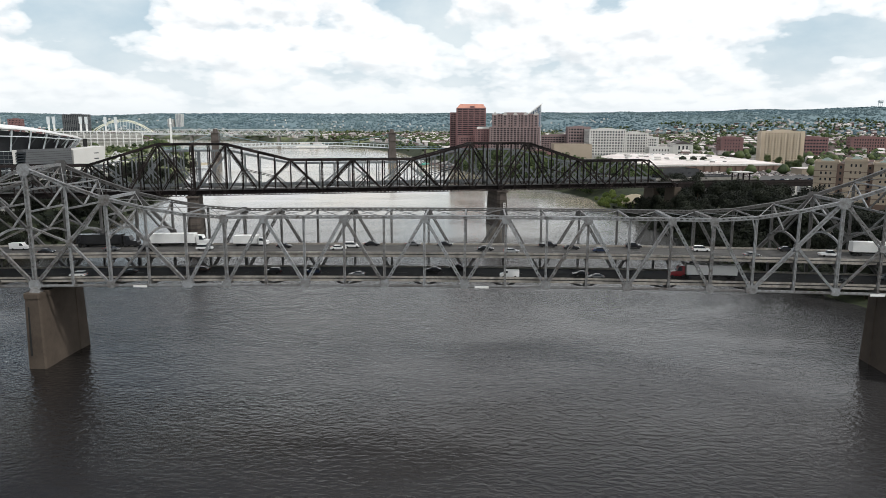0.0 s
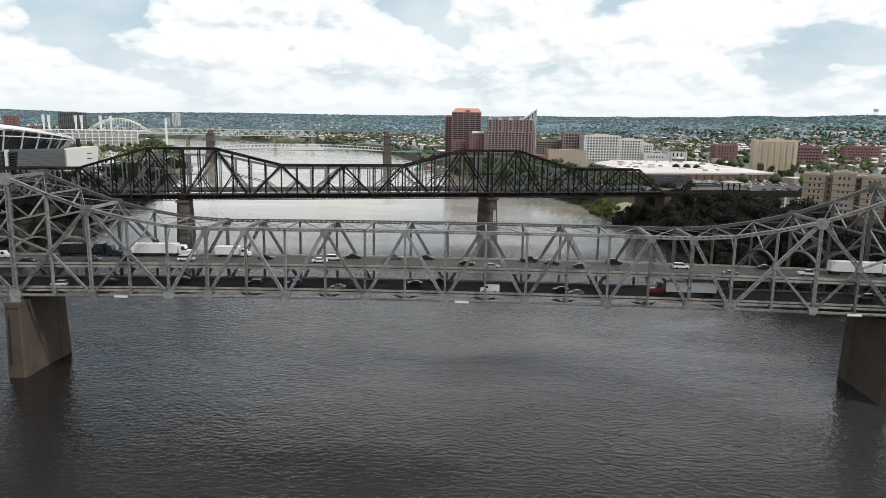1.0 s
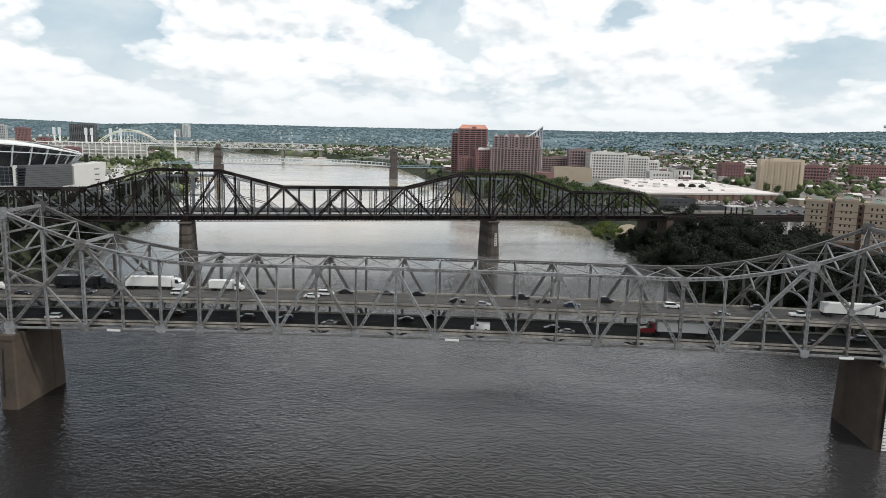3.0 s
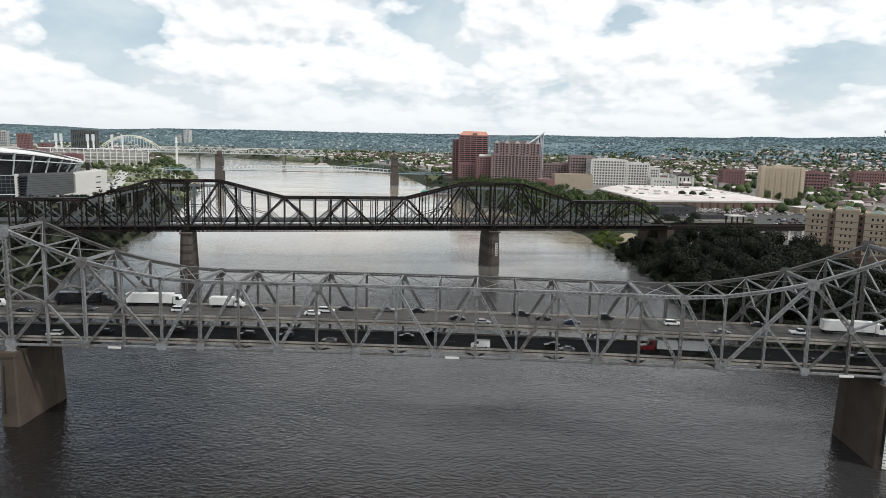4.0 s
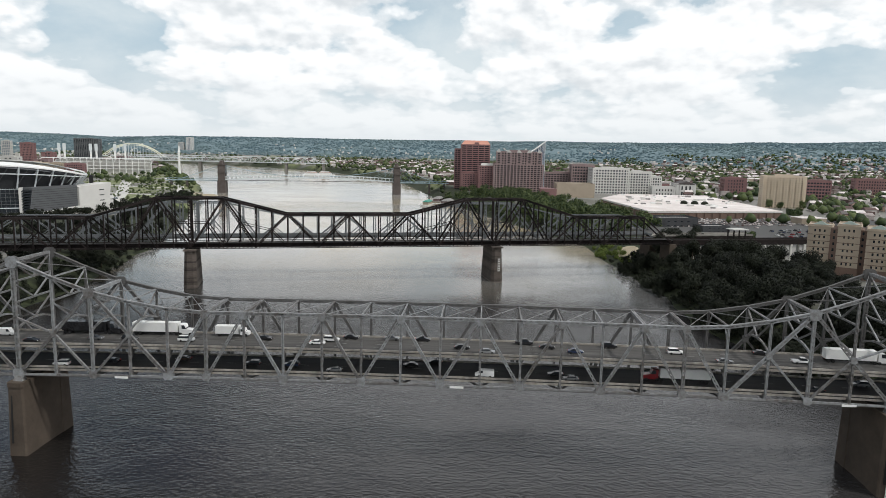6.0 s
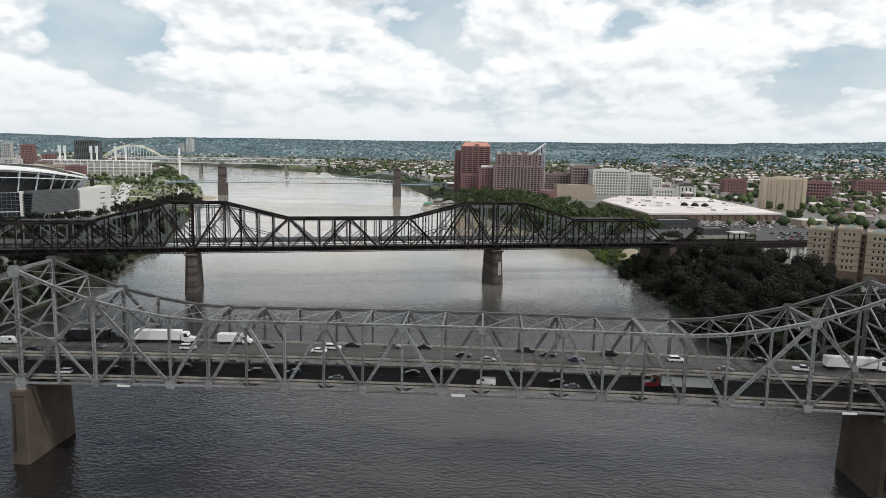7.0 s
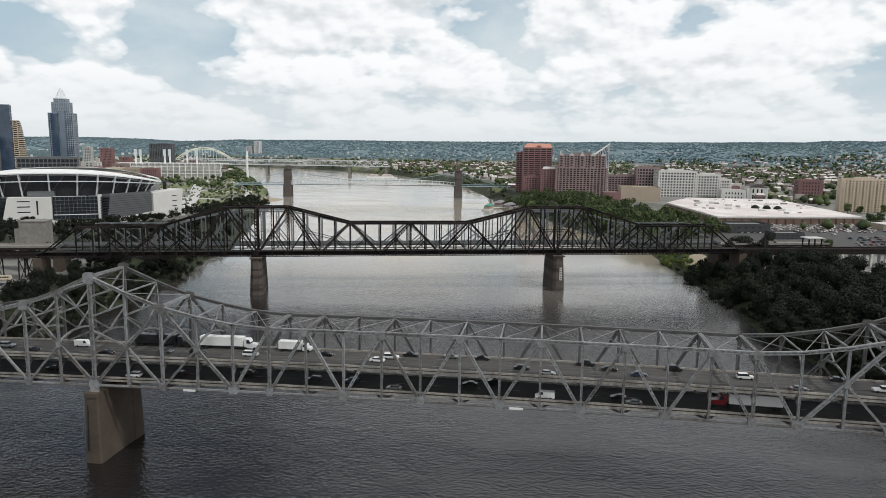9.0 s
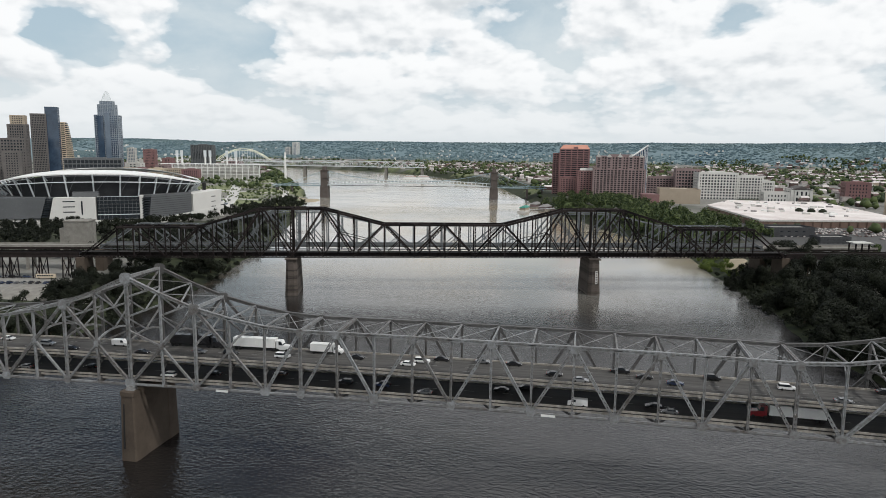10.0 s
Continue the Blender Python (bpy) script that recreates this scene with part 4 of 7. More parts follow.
# ---- stone-towered suspension bridge ----
def suspension_bridge():
    top = thing("suspension_bridge", "pale blue suspension bridge with two brown stone towers", "bridge", pose(-346.1, 1068.6, 0, 0, 0, math.degrees(0.191)))
    span, w = 322.0, 10.0
    deck = lambda x: 23.0 + 5.5 * (1 - ((x - span / 2) / (span / 2)) ** 2) if 0 <= x <= span else 23.0 - 0.012 * min(abs(x), abs(x - span))
    for x in (0.0, span):
        t_ = part("tower", Shape().prism([(-7.4, -8), (7.4, -8), (7.4, 18), (-7.4, 18)], -4, 20.5, 0.96).prism([(-6.0, -6.5), (6.0, -6.5), (6.0, -0.5), (-6.0, -0.5)], 20.5, 37).prism([(-6.0, 10.5), (6.0, 10.5), (6.0, 16.5), (-6.0, 16.5)], 20.5, 37).prism([(-6.0, -6.5), (6.0, -6.5), (6.0, 16.5), (-6.0, 16.5)], 37, 51.5), BROWN_STONE, top, "brown stone tower with an arched gate")
        t_.location.x = x
        for z, e in ((20.2, 1.0), (36.6, 0.7), (51.0, 1.0)):
            c = part("cornice", Shape().box(-6.4 - e, 6.4 + e, -7 - e, 17 + e, z, z + 0.9), BROWN_STONE, top)
            c.location.x = x
        for y in (-3.5, 13.5):
            c = part("turret", Shape().prism([(-3, y - 3), (3, y - 3), (3, y + 3), (-3, y + 3)], 51.9, 58.5, 0.8), BROWN_STONE, top)
            c.location.x = x
    n_ = 46
    for y in (0.0, w):
        for j in range(n_):
            xa, xb = span * j / n_, span * (j + 1) / n_
            part("stiffening_truss", Shape().beam((xa, y, deck(xa) + 5.6), (xb, y, deck(xb) + 5.6), 0.8, 0.5).beam((xa, y, deck(xa)), (xb, y, deck(xb)), 1.7, 0.5).beam((xa, y, deck(xa)), (xa, y, deck(xa) + 5.6), 0.7, 0.5), PALE_STEEL, top)
        cable = lambda x: 30.5 + 20.5 * ((x - span / 2) / (span / 2)) ** 2
        part("main_cable", Shape().sweep([(span * j / n_, y, cable(span * j / n_)) for j in range(n_ + 1)], 0.5, 0.5), TEAL_STEEL, top)
        for j in range(1, n_, 2):
            xa = span * j / n_
            part("suspender", Shape().beam((xa, y, deck(xa)), (xa, y, cable(xa)), 0.14, 0.14), TEAL_STEEL, top)
        for x, s in ((0.0, -1), (span, 1)):
            part("back_cable", Shape().sweep([(x + s * 95 * q / 8, y, 51 - 33 * q / 8 + 5 * q / 8 * (q / 8 - 1)) for q in range(9)], 0.7, 0.7), TEAL_STEEL, top)
            for j in range(1, 6):
                a = j / 6
                part("stay", Shape().beam((x + s * 3, y, 49), (x + s * 60 * a, y, 23), 0.16, 0.16), TEAL_STEEL, top)
                part("stay", Shape().beam((x - s * 3, y, 49), (x - s * 70 * a, y, deck(x - s * 70 * a)), 0.16, 0.16), TEAL_STEEL, top)
    for x, s in ((0.0, -1), (span, 1)):
        a, b = sorted((x, x + s * 100))
        part("approach_deck", Shape().box(a, b, 0, w, 21.4, 22.6), TEAL_STEEL, top)
        for y in (0.0, w):
            part("approach_rail", Shape().box(a, b, y - 0.2, y + 0.2, 25.2, 25.6), TEAL_STEEL, top)
            for j in range(12):
                xx = a + (b - a) * (j + 0.5) / 12
                part("approach_post", Shape().box(xx - 0.15, xx + 0.15, y - 0.15, y + 0.15, 22.6, 25.2), TEAL_STEEL, top)
        for j in range(1, 3):
            xx = x + s * (35 + 28 * j)
            part("approach_pier", Shape().prism([(xx - 1.5, 0), (xx + 1.5, 0), (xx + 1.5, w), (xx - 1.5, w)], 2, 21.4), BROWN_STONE, top)
    part("roadway", Shape().box(-2, span + 2, 0.4, w - 0.4, 22.4, 22.9), DECK, top)


suspension_bridge()


def far_truss_bridge():
    """The pale truss bridge upstream of the suspension bridge."""
    ax, ay, bx, by = -960.0, 1880.0, -345.0, 1925.0
    L = math.hypot(bx - ax, by - ay)
    top = thing("far_truss_bridge", "pale grey steel truss road bridge far upstream", "bridge", pose(ax, ay, 0, 0, 0, math.degrees(math.atan2(by - ay, bx - ax))))
    n_ = 44
    zb, zt = 31.0, 47.5
    for y in (0.0, 20.0):
        part("top_chord", Shape().beam((10, y, zt), (L - 10, y, zt), 1.2, 1.0), PALE_STEEL, top)
        part("bottom_chord", Shape().beam((0, y, zb), (L, y, zb), 1.6, 1.0), PALE_STEEL, top)
        for j in range(n_):
            xa, xb = L * j / n_, L * (j + 1) / n_
            p, q = ((xa, y, zb), (xb, y, zt)) if j % 2 == 0 else ((xa, y, zt), (xb, y, zb))
            part("diagonal", Shape().beam(p, q, 1.0, 0.8), PALE_STEEL, top)
            if j % 2:
                part("vertical", Shape().beam((xa, y, zb), (xa, y, zt), 0.6, 0.6), PALE_STEEL, top)
    part("roadway", Shape().box(0, L, 1, 19, zb - 0.8, zb + 0.2), DECK, top)
    for f in (0.06, 0.37, 0.795, 0.98):
        for y in (1, 14):
            part("pier", Shape().prism([(L * f - 4, y), (L * f + 4, y), (L * f + 4, y + 5), (L * f - 4, y + 5)], -3, zb - 3, 0.85), CONCRETE, top)
        part("pier_cap", Shape().box(L * f - 5, L * f + 5, 0, 20, zb - 3, zb - 0.9), CONCRETE, top)


far_truss_bridge()


def arch_bridge():
    """The pale yellow tied arch farther upstream."""
    top = thing("arch_bridge", "pale yellow steel tied-arch road bridge far upstream", "bridge", pose(-1425, 2590, 0, 0, 0, 3))
    L, zd = 240.0, 24.0
    zc = lambda u: zd + 2 + 49 * (1 - (2 * u - 1) ** 2)
    n_ = 20
    for y in (0.0, 24.0):
        for j in range(n_):
            a, b = j / n_, (j + 1) / n_
            part("arch_rib", Shape().beam((L * a, y, zc(a)), (L * b, y, zc(b)), 2.4, 2.0), YELLOW_STEEL, top)
            part("arch_rib", Shape().beam((L * a, y, zc(a) - 7 * (1 - abs(2 * a - 1))), (L * b, y, zc(b) - 7 * (1 - abs(2 * b - 1))), 1.6, 1.6), YELLOW_STEEL, top)
            if j:
                part("hanger", Shape().beam((L * a, y, zd), (L * a, y, zc(a)), 0.7, 0.7), PALE_STEEL, top)
    for j in range(3, n_ - 2):
        a = j / n_
        part("arch_brace", Shape().beam((L * a, 0, zc(a)), (L * a, 24, zc(a)), 1.2, 1.2), YELLOW_STEEL, top)
    part("roadway", Shape().box(-150, L + 330, 0, 24, zd - 3, zd), PALE_STEEL, top)
    for x in (-100, 0, L, L + 120, L + 240):
        part("pier", Shape().prism([(x - 4, 1), (x + 4, 1), (x + 4, 23), (x - 4, 23)], -3, zd - 3, 0.8), CONCRETE, top)


arch_bridge()


# ---- buildings ----
def ring(s, x0, x1, y0, y1, z0, z1, t):
    s.box(x0, x1, y0, y0 + t, z0, z1).box(x0, x1, y1 - t, y1, z0, z1)
    s.box(x0, x0 + t, y0 + t, y1 - t, z0, z1).box(x1 - t, x1, y0 + t, y1 - t, z0, z1)
    return s


def block(name, label, x, y, w, d, z0, z1, rot=0.0, floors=8, bays=(8, 5), wall=BROWN_BRICK, glass=GLASS, roof=ROOF_GREY, sill=0.55, pier=0.35, proud=0.5, parapet=1.2, plant=True, parent=None, east=None):
    """A building: a glazed core, a masonry band under every storey, upright piers between the bays, a roof with a parapet and a plant room."""
    if parent is None:
        parent = thing(name, label, "building", pose(x, y, z0, 0, 0, rot))
        east = x < 100 if east is None else east
        ox = oy = oz = 0.0
    else:
        ox, oy, oz = x, y, z0
        east = True if east is None else east
    x0, x1, y0, y1 = ox - w / 2, ox + w / 2, oy, oy + d
    h = z1 - z0
    fh = h / floors
    part("window_glazing", Shape().box(x0 + proud, x1 - proud, y0 + proud, y1 - proud, oz, oz + h - 0.2), glass, parent, "dark recessed window glazing")
    for f in range(floors + 1):
        a = oz + f * fh - (fh * sill * 0.5 if f else 0)
        b = oz + f * fh + fh * sill * 0.5 + (parapet if f == floors else 0)
        part("spandrel", ring(Shape(), x0, x1, y0, y1, a, b, proud), wall, parent)
    nx, ny = bays
    zt = oz + h
    for j in range(nx + 1):
        pw = (w / nx) * pier * (1.4 if j in (0, nx) else 1.0)
        c = min(max(x0 + w * j / nx, x0 + pw / 2), x1 - pw / 2)
        for ya, yb in ((y0 - 0.05, y0 + proud),):
            part("wall_pier", Shape().box(c - pw / 2, c + pw / 2, ya, yb, oz, zt), wall, parent)
    for j in range(ny + 1):
        pw = (d / ny) * pier * (1.4 if j in (0, ny) else 1.0)
        c = min(max(y0 + d * j / ny, y0 + pw / 2), y1 - pw / 2)
        for xa, xb in ((x0 - 0.05, x0 + proud),) if east is False else ((x1 - proud, x1 + 0.05),):
            part("wall_pier", Shape().box(xa, xb, c - pw / 2, c + pw / 2, oz, zt), wall, parent)
    part("roof", Shape().box(x0 + proud + 0.01, x1 - proud - 0.01, y0 + proud + 0.01, y1 - proud - 0.01, oz + h - 0.2, oz + h + 0.2), roof, parent)
    if plant:
        part("plant_room", Shape().box(ox - w * 0.2, ox + w * 0.22, oy + d * 0.35, oy + d * 0.7, oz + h + 0.2, oz + h + 4.0), wall, parent)
    return parent


# the red and brown towers by the suspension bridge
red = block("office_tower", "dark red granite office tower with a pink pitched roof", 118.5, 1100, 53.7, 40, 14, 96, 0, 22, (5, 4), RED_BRICK, GLASS, PINK_ROOF, 0.5, 0.16, 0.6, 0.5, False)
part("pitched_roof", Shape().prism([(-27, 0), (27, 0), (27, 40), (-27, 40)], 82.6, 90.5, top=[(-20, 8), (22, 8), (22, 32), (-20, 32)]), PINK_ROOF, red, "pink metal pitched roof")
part("dormer", Shape().box(-2, 6, 1, 6, 82.7, 87), RED_BRICK, red)
block("wing", "", -33, 10, 12, 30, 0, 74, 0, 20, (2, 4), RED_BRICK, GLASS, ROOF_GREY, 0.5, 0.2, 0.6, 0.5, False, parent=red)
block("office_building", "lower dark red granite office block", 110, 1060, 29, 26, 14, 45, 0, 9, (6, 5), RED_BRICK, GLASS, ROOF_GREY, 0.5, 0.4, 0.4, 0.8)
block("office_building", "brown granite office block with a pale penthouse", 140.5, 1050, 30, 30, 14, 59, 0, 13, (6, 6), RED_BRICK, GLASS, PALE_CONCRETE, 0.55, 0.45, 0.4, 0.8)
solo("penthouse", Shape().prism([(-12, 5), (12, 5), (12, 25), (-12, 25)], 60.0, 64.0, 0.85), WHITE_STONE, "pale sloped penthouse on the brown office block", "roof", m=pose(140.5, 1050, 0))
bb = block("apartment_tower", "wide brown brick tower with gabled corner bays", 195.5, 1040, 88, 34, 14, 63, 2, 14, (15, 6), BROWN_BRICK, GLASS, ROOF_GREY, 0.38, 0.36, 0.8, 0.6, False)
block("upper", "", 1, 4, 80, 26, 49.6, 71, 0, 5, (18, 6), BROWN_BRICK, GLASS, ROOF_GREY, 0.45, 0.5, 0.5, 0.6, True, parent=bb)
for gx in (-35, -17.5, 0.5, 18.5, 36):
    part("gabled_bay", Shape().box(gx - 4.2, gx + 4.2, 1.6, 8, 49.9, 70.5), BROWN_BRICK, bb)
    part("gable", Shape().poly([(gx - 4.6, 1.4, 70.6), (gx + 4.6, 1.4, 70.6), (gx, 1.4, 75.5)]).poly([(gx + 4.6, 9, 70.6), (gx - 4.6, 9, 70.6), (gx, 9, 75.5)]).poly([(gx - 4.6, 1.4, 70.6), (gx, 1.4, 75.5), (gx, 9, 75.5), (gx - 4.6, 9, 70.6)]).poly([(gx, 1.4, 75.5), (gx + 4.6, 1.4, 70.6), (gx + 4.6, 9, 70.6), (gx, 9, 75.5)]), PALE_CONCRETE, bb)
    for fl in range(6):
        part("window", Shape().box(gx - 2.0, gx + 2.0, 1.52, 1.6, 52.5 + 3.0 * fl, 54.2 + 3.0 * fl), GLASS, bb)


def sloped_glass_tower():
    """A curved glass tower whose roof sweeps up to a point."""
    top = thing("glass_tower", "white and blue glass tower with a steep sweeping roof", "building", pose(229, 1120, 14, 0, 0, 0))
    n_ = 14
    for j in range(n_):
        a0, a1 = math.pi * 0.15 + math.pi * 0.8 * j / n_, math.pi * 0.15 + math.pi * 0.8 * (j + 1) / n_
        p0, p1 = (19 * math.cos(a0) + 2, 20 - 20 * math.sin(a0)), (19 * math.cos(a1) + 2, 20 - 20 * math.sin(a1))
        z0, z1 = (92 - 28 * (1 - math.cos(a0)) / 2 * 1.0, 92 - 28 * (1 - math.cos(a1)) / 2)
        s = Shape()
        s.quad_box([(*p0, 0), (*p1, 0), (p1[0], 30, 0), (p0[0], 30, 0), (*p0, z0), (*p1, z1), (p1[0], 30, z1), (p0[0], 30, z0)])
        part("facade_bay", s, BLUE_GLASS if j % 2 else PALE_GLASS, top)
        part("fin", Shape().beam((p0[0], p0[1] - 0.1, 0), (p0[0], p0[1] - 0.1, z0), 0.5, 0.5), WHITE_PAINT, top)
        part("roof_rib", Shape().beam((p0[0], p0[1], z0), (p1[0], p1[1], z1), 1.0, 1.0), WHITE_PAINT, top)
    part("roof_sheet", Shape().quad_box([(-16.5, 1, 65), (20, 1, 91.6), (20, 30, 91.6), (-16.5, 30, 65), (-16.5, 1, 65.6), (20, 1, 92.4), (20, 30, 92.4), (-16.5, 30, 65.6)]), WHITE_PAINT, top)


sloped_glass_tower()
conv = block("conference_hall", "long cream conference hall with a red end bay", 286, 962, 62, 45, 12, 33, 0, 3, (3, 2), CREAM, CREAM, ROOF_GREY, 0.9, 0.5, 0.2, 1.0)
part("red_bay", Shape().box(-58, -31, -4, 30, 0, 16), RED_BRICK, conv, "windowless red brick end bay")
block("office_building", "long brown and white banded office block", 284, 1150, 76, 30, 14, 46, 0, 8, (14, 6), BROWN_BRICK, GLASS, ROOF_GREY, 0.5, 0.3)
block("office_building", "brown office block with a glazed corner", 318, 1120, 42, 34, 14, 62, 0, 9, (8, 6), BROWN_BRICK, GLASS, ROOF_GREY, 0.45, 0.35)
wg = block("office_building", "white stone office building with a grid of windows", 363, 1080, 66, 46, 14, 58, 4, 9, (13, 9), WHITE_STONE, GLASS, PALE_CONCRETE, 0.42, 0.4)
block("office_building", "white stone office wing with a grid of windows", 418, 1100, 44, 40, 14, 52, 4, 8, (9, 8), WHITE_STONE, GLASS, PALE_CONCRETE, 0.42, 0.4)
block("office_building", "low white stone office wing", 448, 1110, 26, 34, 14, 44, 4, 6, (6, 6), WHITE_STONE, GLASS, PALE_CONCRETE, 0.42, 0.4)
apt = block("apartment_block", "tall beige apartment slab with rows of balconies", 572, 850, 60, 18, 14, 59, -4, 14, (14, 4), BEIGE, GLASS, ROOF_GREY, 0.55, 0.5, 0.7, 1.0)
for bx in range(7):
    for f in range(13):
        part("balcony", Shape().box(-25.7 + 8.57 * bx - 1.7, -25.7 + 8.57 * bx + 1.7, -1.2, 0.3, 3.3 + 3.21 * f, 4.4 + 3.21 * f), BEIGE, apt)
block("office_building", "dark red brick office block with a white stair bay", 706, 1040, 44, 28, 14, 46, -6, 6, (9, 5), RED_BRICK, GLASS, ROOF_GREY, 0.5, 0.3)
block("warehouse", "red brick warehouse with a white roof", 607, 1150, 40, 34, 14, 43, -4, 5, (8, 6), RED_BRICK, GLASS, ROOF_WHITE, 0.5, 0.6)
block("office_building", "red brick institutional block", 905, 1240, 66, 26, 14, 43, -8, 5, (14, 5), RED_BRICK, GLASS, ROOF_GREY, 0.5, 0.5)
hall = block("meeting_hall", "white painted hall with tall arched windows", 491, 1060, 34, 40, 14, 34, 0, 2, (5, 4), WHITE_STONE, GLASS, ROOF_GREY, 0.35, 0.6, 0.3, 1.0, False)
part("gable_roof", Shape().poly([(-17.5, -0.5, 21), (17.5, -0.5, 21), (0, -0.5, 27)]).poly([(-17.5, -0.5, 21), (0, -0.5, 27), (0, 40, 27), (-17.5, 40, 21)]).poly([(0, -0.5, 27), (17.5, -0.5, 21), (17.5, 40, 21), (0, 40, 27)]), SHINGLE, hall)
block("hall_annex", "low white painted annex beside the hall", 452, 1056, 40, 30, 14, 28, 0, 2, (8, 4), WHITE_STONE, GLASS, ROOF_WHITE, 0.5, 0.6, 0.3, 0.8, False)


def flat_centre():
    """The huge low building with a white roof."""
    top = thing("service_centre", "vast low building with a white membrane roof", "building")
    plan = [(305, 826), (330, 633), (500, 676), (487, 940), (354, 936)]
    grow = lambda e: [(400 + (x - 400) * e, 790 + (y - 790) * e) for x, y in plan]
    part("wall", Shape().prism(grow(0.995), 13.5, 23.4), TAN_BRICK, top)
    part("roof", Shape().prism(grow(0.999), 23.4, 24.0), ROOF_WHITE, top)
    part("parapet", Shape().prism(grow(1.0), 21.9, 23.3), PALE_CONCRETE, top)
    rnd = random.Random(5)
    for j in range(60):
        u, v = rnd.random(), rnd.random()
        x, y = 335 + 150 * u, 690 + 220 * v
        s = rnd.uniform(1.0, 4.0)
        part("roof_unit", Shape().box(x - s, x + s, y - s * 0.6, y + s * 0.6, 24.0, 24.6 + s * 0.35), rnd.choice((PALE_CONCRETE, ROOF_GREY, WHITE_PAINT)), top)
    for x, y in ((405, 760), (418, 756), (430, 752)):
        part("roof_dome", Shape().tube((x, y, 24), (x, y, 26.5), 5.0, 4.4, 12).tube((x, y, 26.5), (x, y, 28.4), 4.4, 1.5, 12), LEAF_DARK, top, "dark rounded planting on the roof")
    for j in range(17):
        f = j / 17
        x, y = 330 + 170 * f, 633 + 43 * f
        part("wall_bay", Shape().box(x - 0.5, x + 0.5, y - 0.6, y + 0.4, 14, 21.8), TAN_BRICK, top)
    return top


flat_centre()
for sx, sy, sw, sd, sz in ((345, 560, 46, 26, 22), (372, 520, 30, 18, 19), (330, 575, 26, 20, 20)):
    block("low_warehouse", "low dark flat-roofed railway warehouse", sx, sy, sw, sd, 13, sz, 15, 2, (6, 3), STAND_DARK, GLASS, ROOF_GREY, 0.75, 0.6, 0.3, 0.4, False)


# hotel with green hipped roofs on the near bank
def hotel():
    top = thing("hotel", "cream and brown hotel with green hipped roof pavilions", "building", pose(355.5, 286, 12.3, 0, 0, -28))
    for wx, wy, ww, wd, hh in ((7, 0, 14, 20, 33), (24, -3, 13, 24, 34.5), (41, -6, 14, 28, 33), (60, -13, 17, 36, 32), (81, -16, 18, 40, 32), (101, -18, 16, 40, 32)):
        block("wing", "", wx, wy, ww, wd, 9, 9 + hh - 8, 0, 6, (5, 5), CREAM, GLASS, ROOF_GREY, 0.6, 0.62, 0.35, 0.6, False, parent=top)
        part("plinth", Shape().box(wx - ww / 2 - 0.4, wx + ww / 2 + 0.4, wy - 0.4, wy + wd + 0.4, -4, 9), TAN_BRICK, top)
        part("cornice", Shape().box(wx - ww / 2 - 0.6, wx + ww / 2 + 0.6, wy - 0.6, wy + wd + 0.6, hh + 1.3, hh + 2.0), CREAM, top)
        part("hipped_roof", Shape().prism([(wx - ww * 0.36, wy + 1), (wx + ww * 0.36, wy + 1), (wx + ww * 0.36, wy + wd * 0.6), (wx - ww * 0.36, wy + wd * 0.6)], hh + 2.0, hh + 4.6, 0.12), ROOF_GREEN, top)
        for f in range(5):
            part("string_course", ring(Shape(), wx - ww / 2 - 0.25, wx + ww / 2 + 0.25, wy - 0.25, wy + wd + 0.25, 12.2 + 4.2 * f, 12.6 + 4.2 * f, 0.4), TAN_BRICK, top)
    for sx in (15.5, 32, 50, 70, 91):
        part("stair_bay", Shape().box(sx - 2.2, sx + 2.2, -1, 20, -4, 34), TAN_BRICK, top)
        for f in range(6):
            part("window", Shape().box(sx - 0.6, sx + 0.6, -1.06, -0.99, 11 + 4 * f, 12.8 + 4 * f), GLASS, top)


hotel()


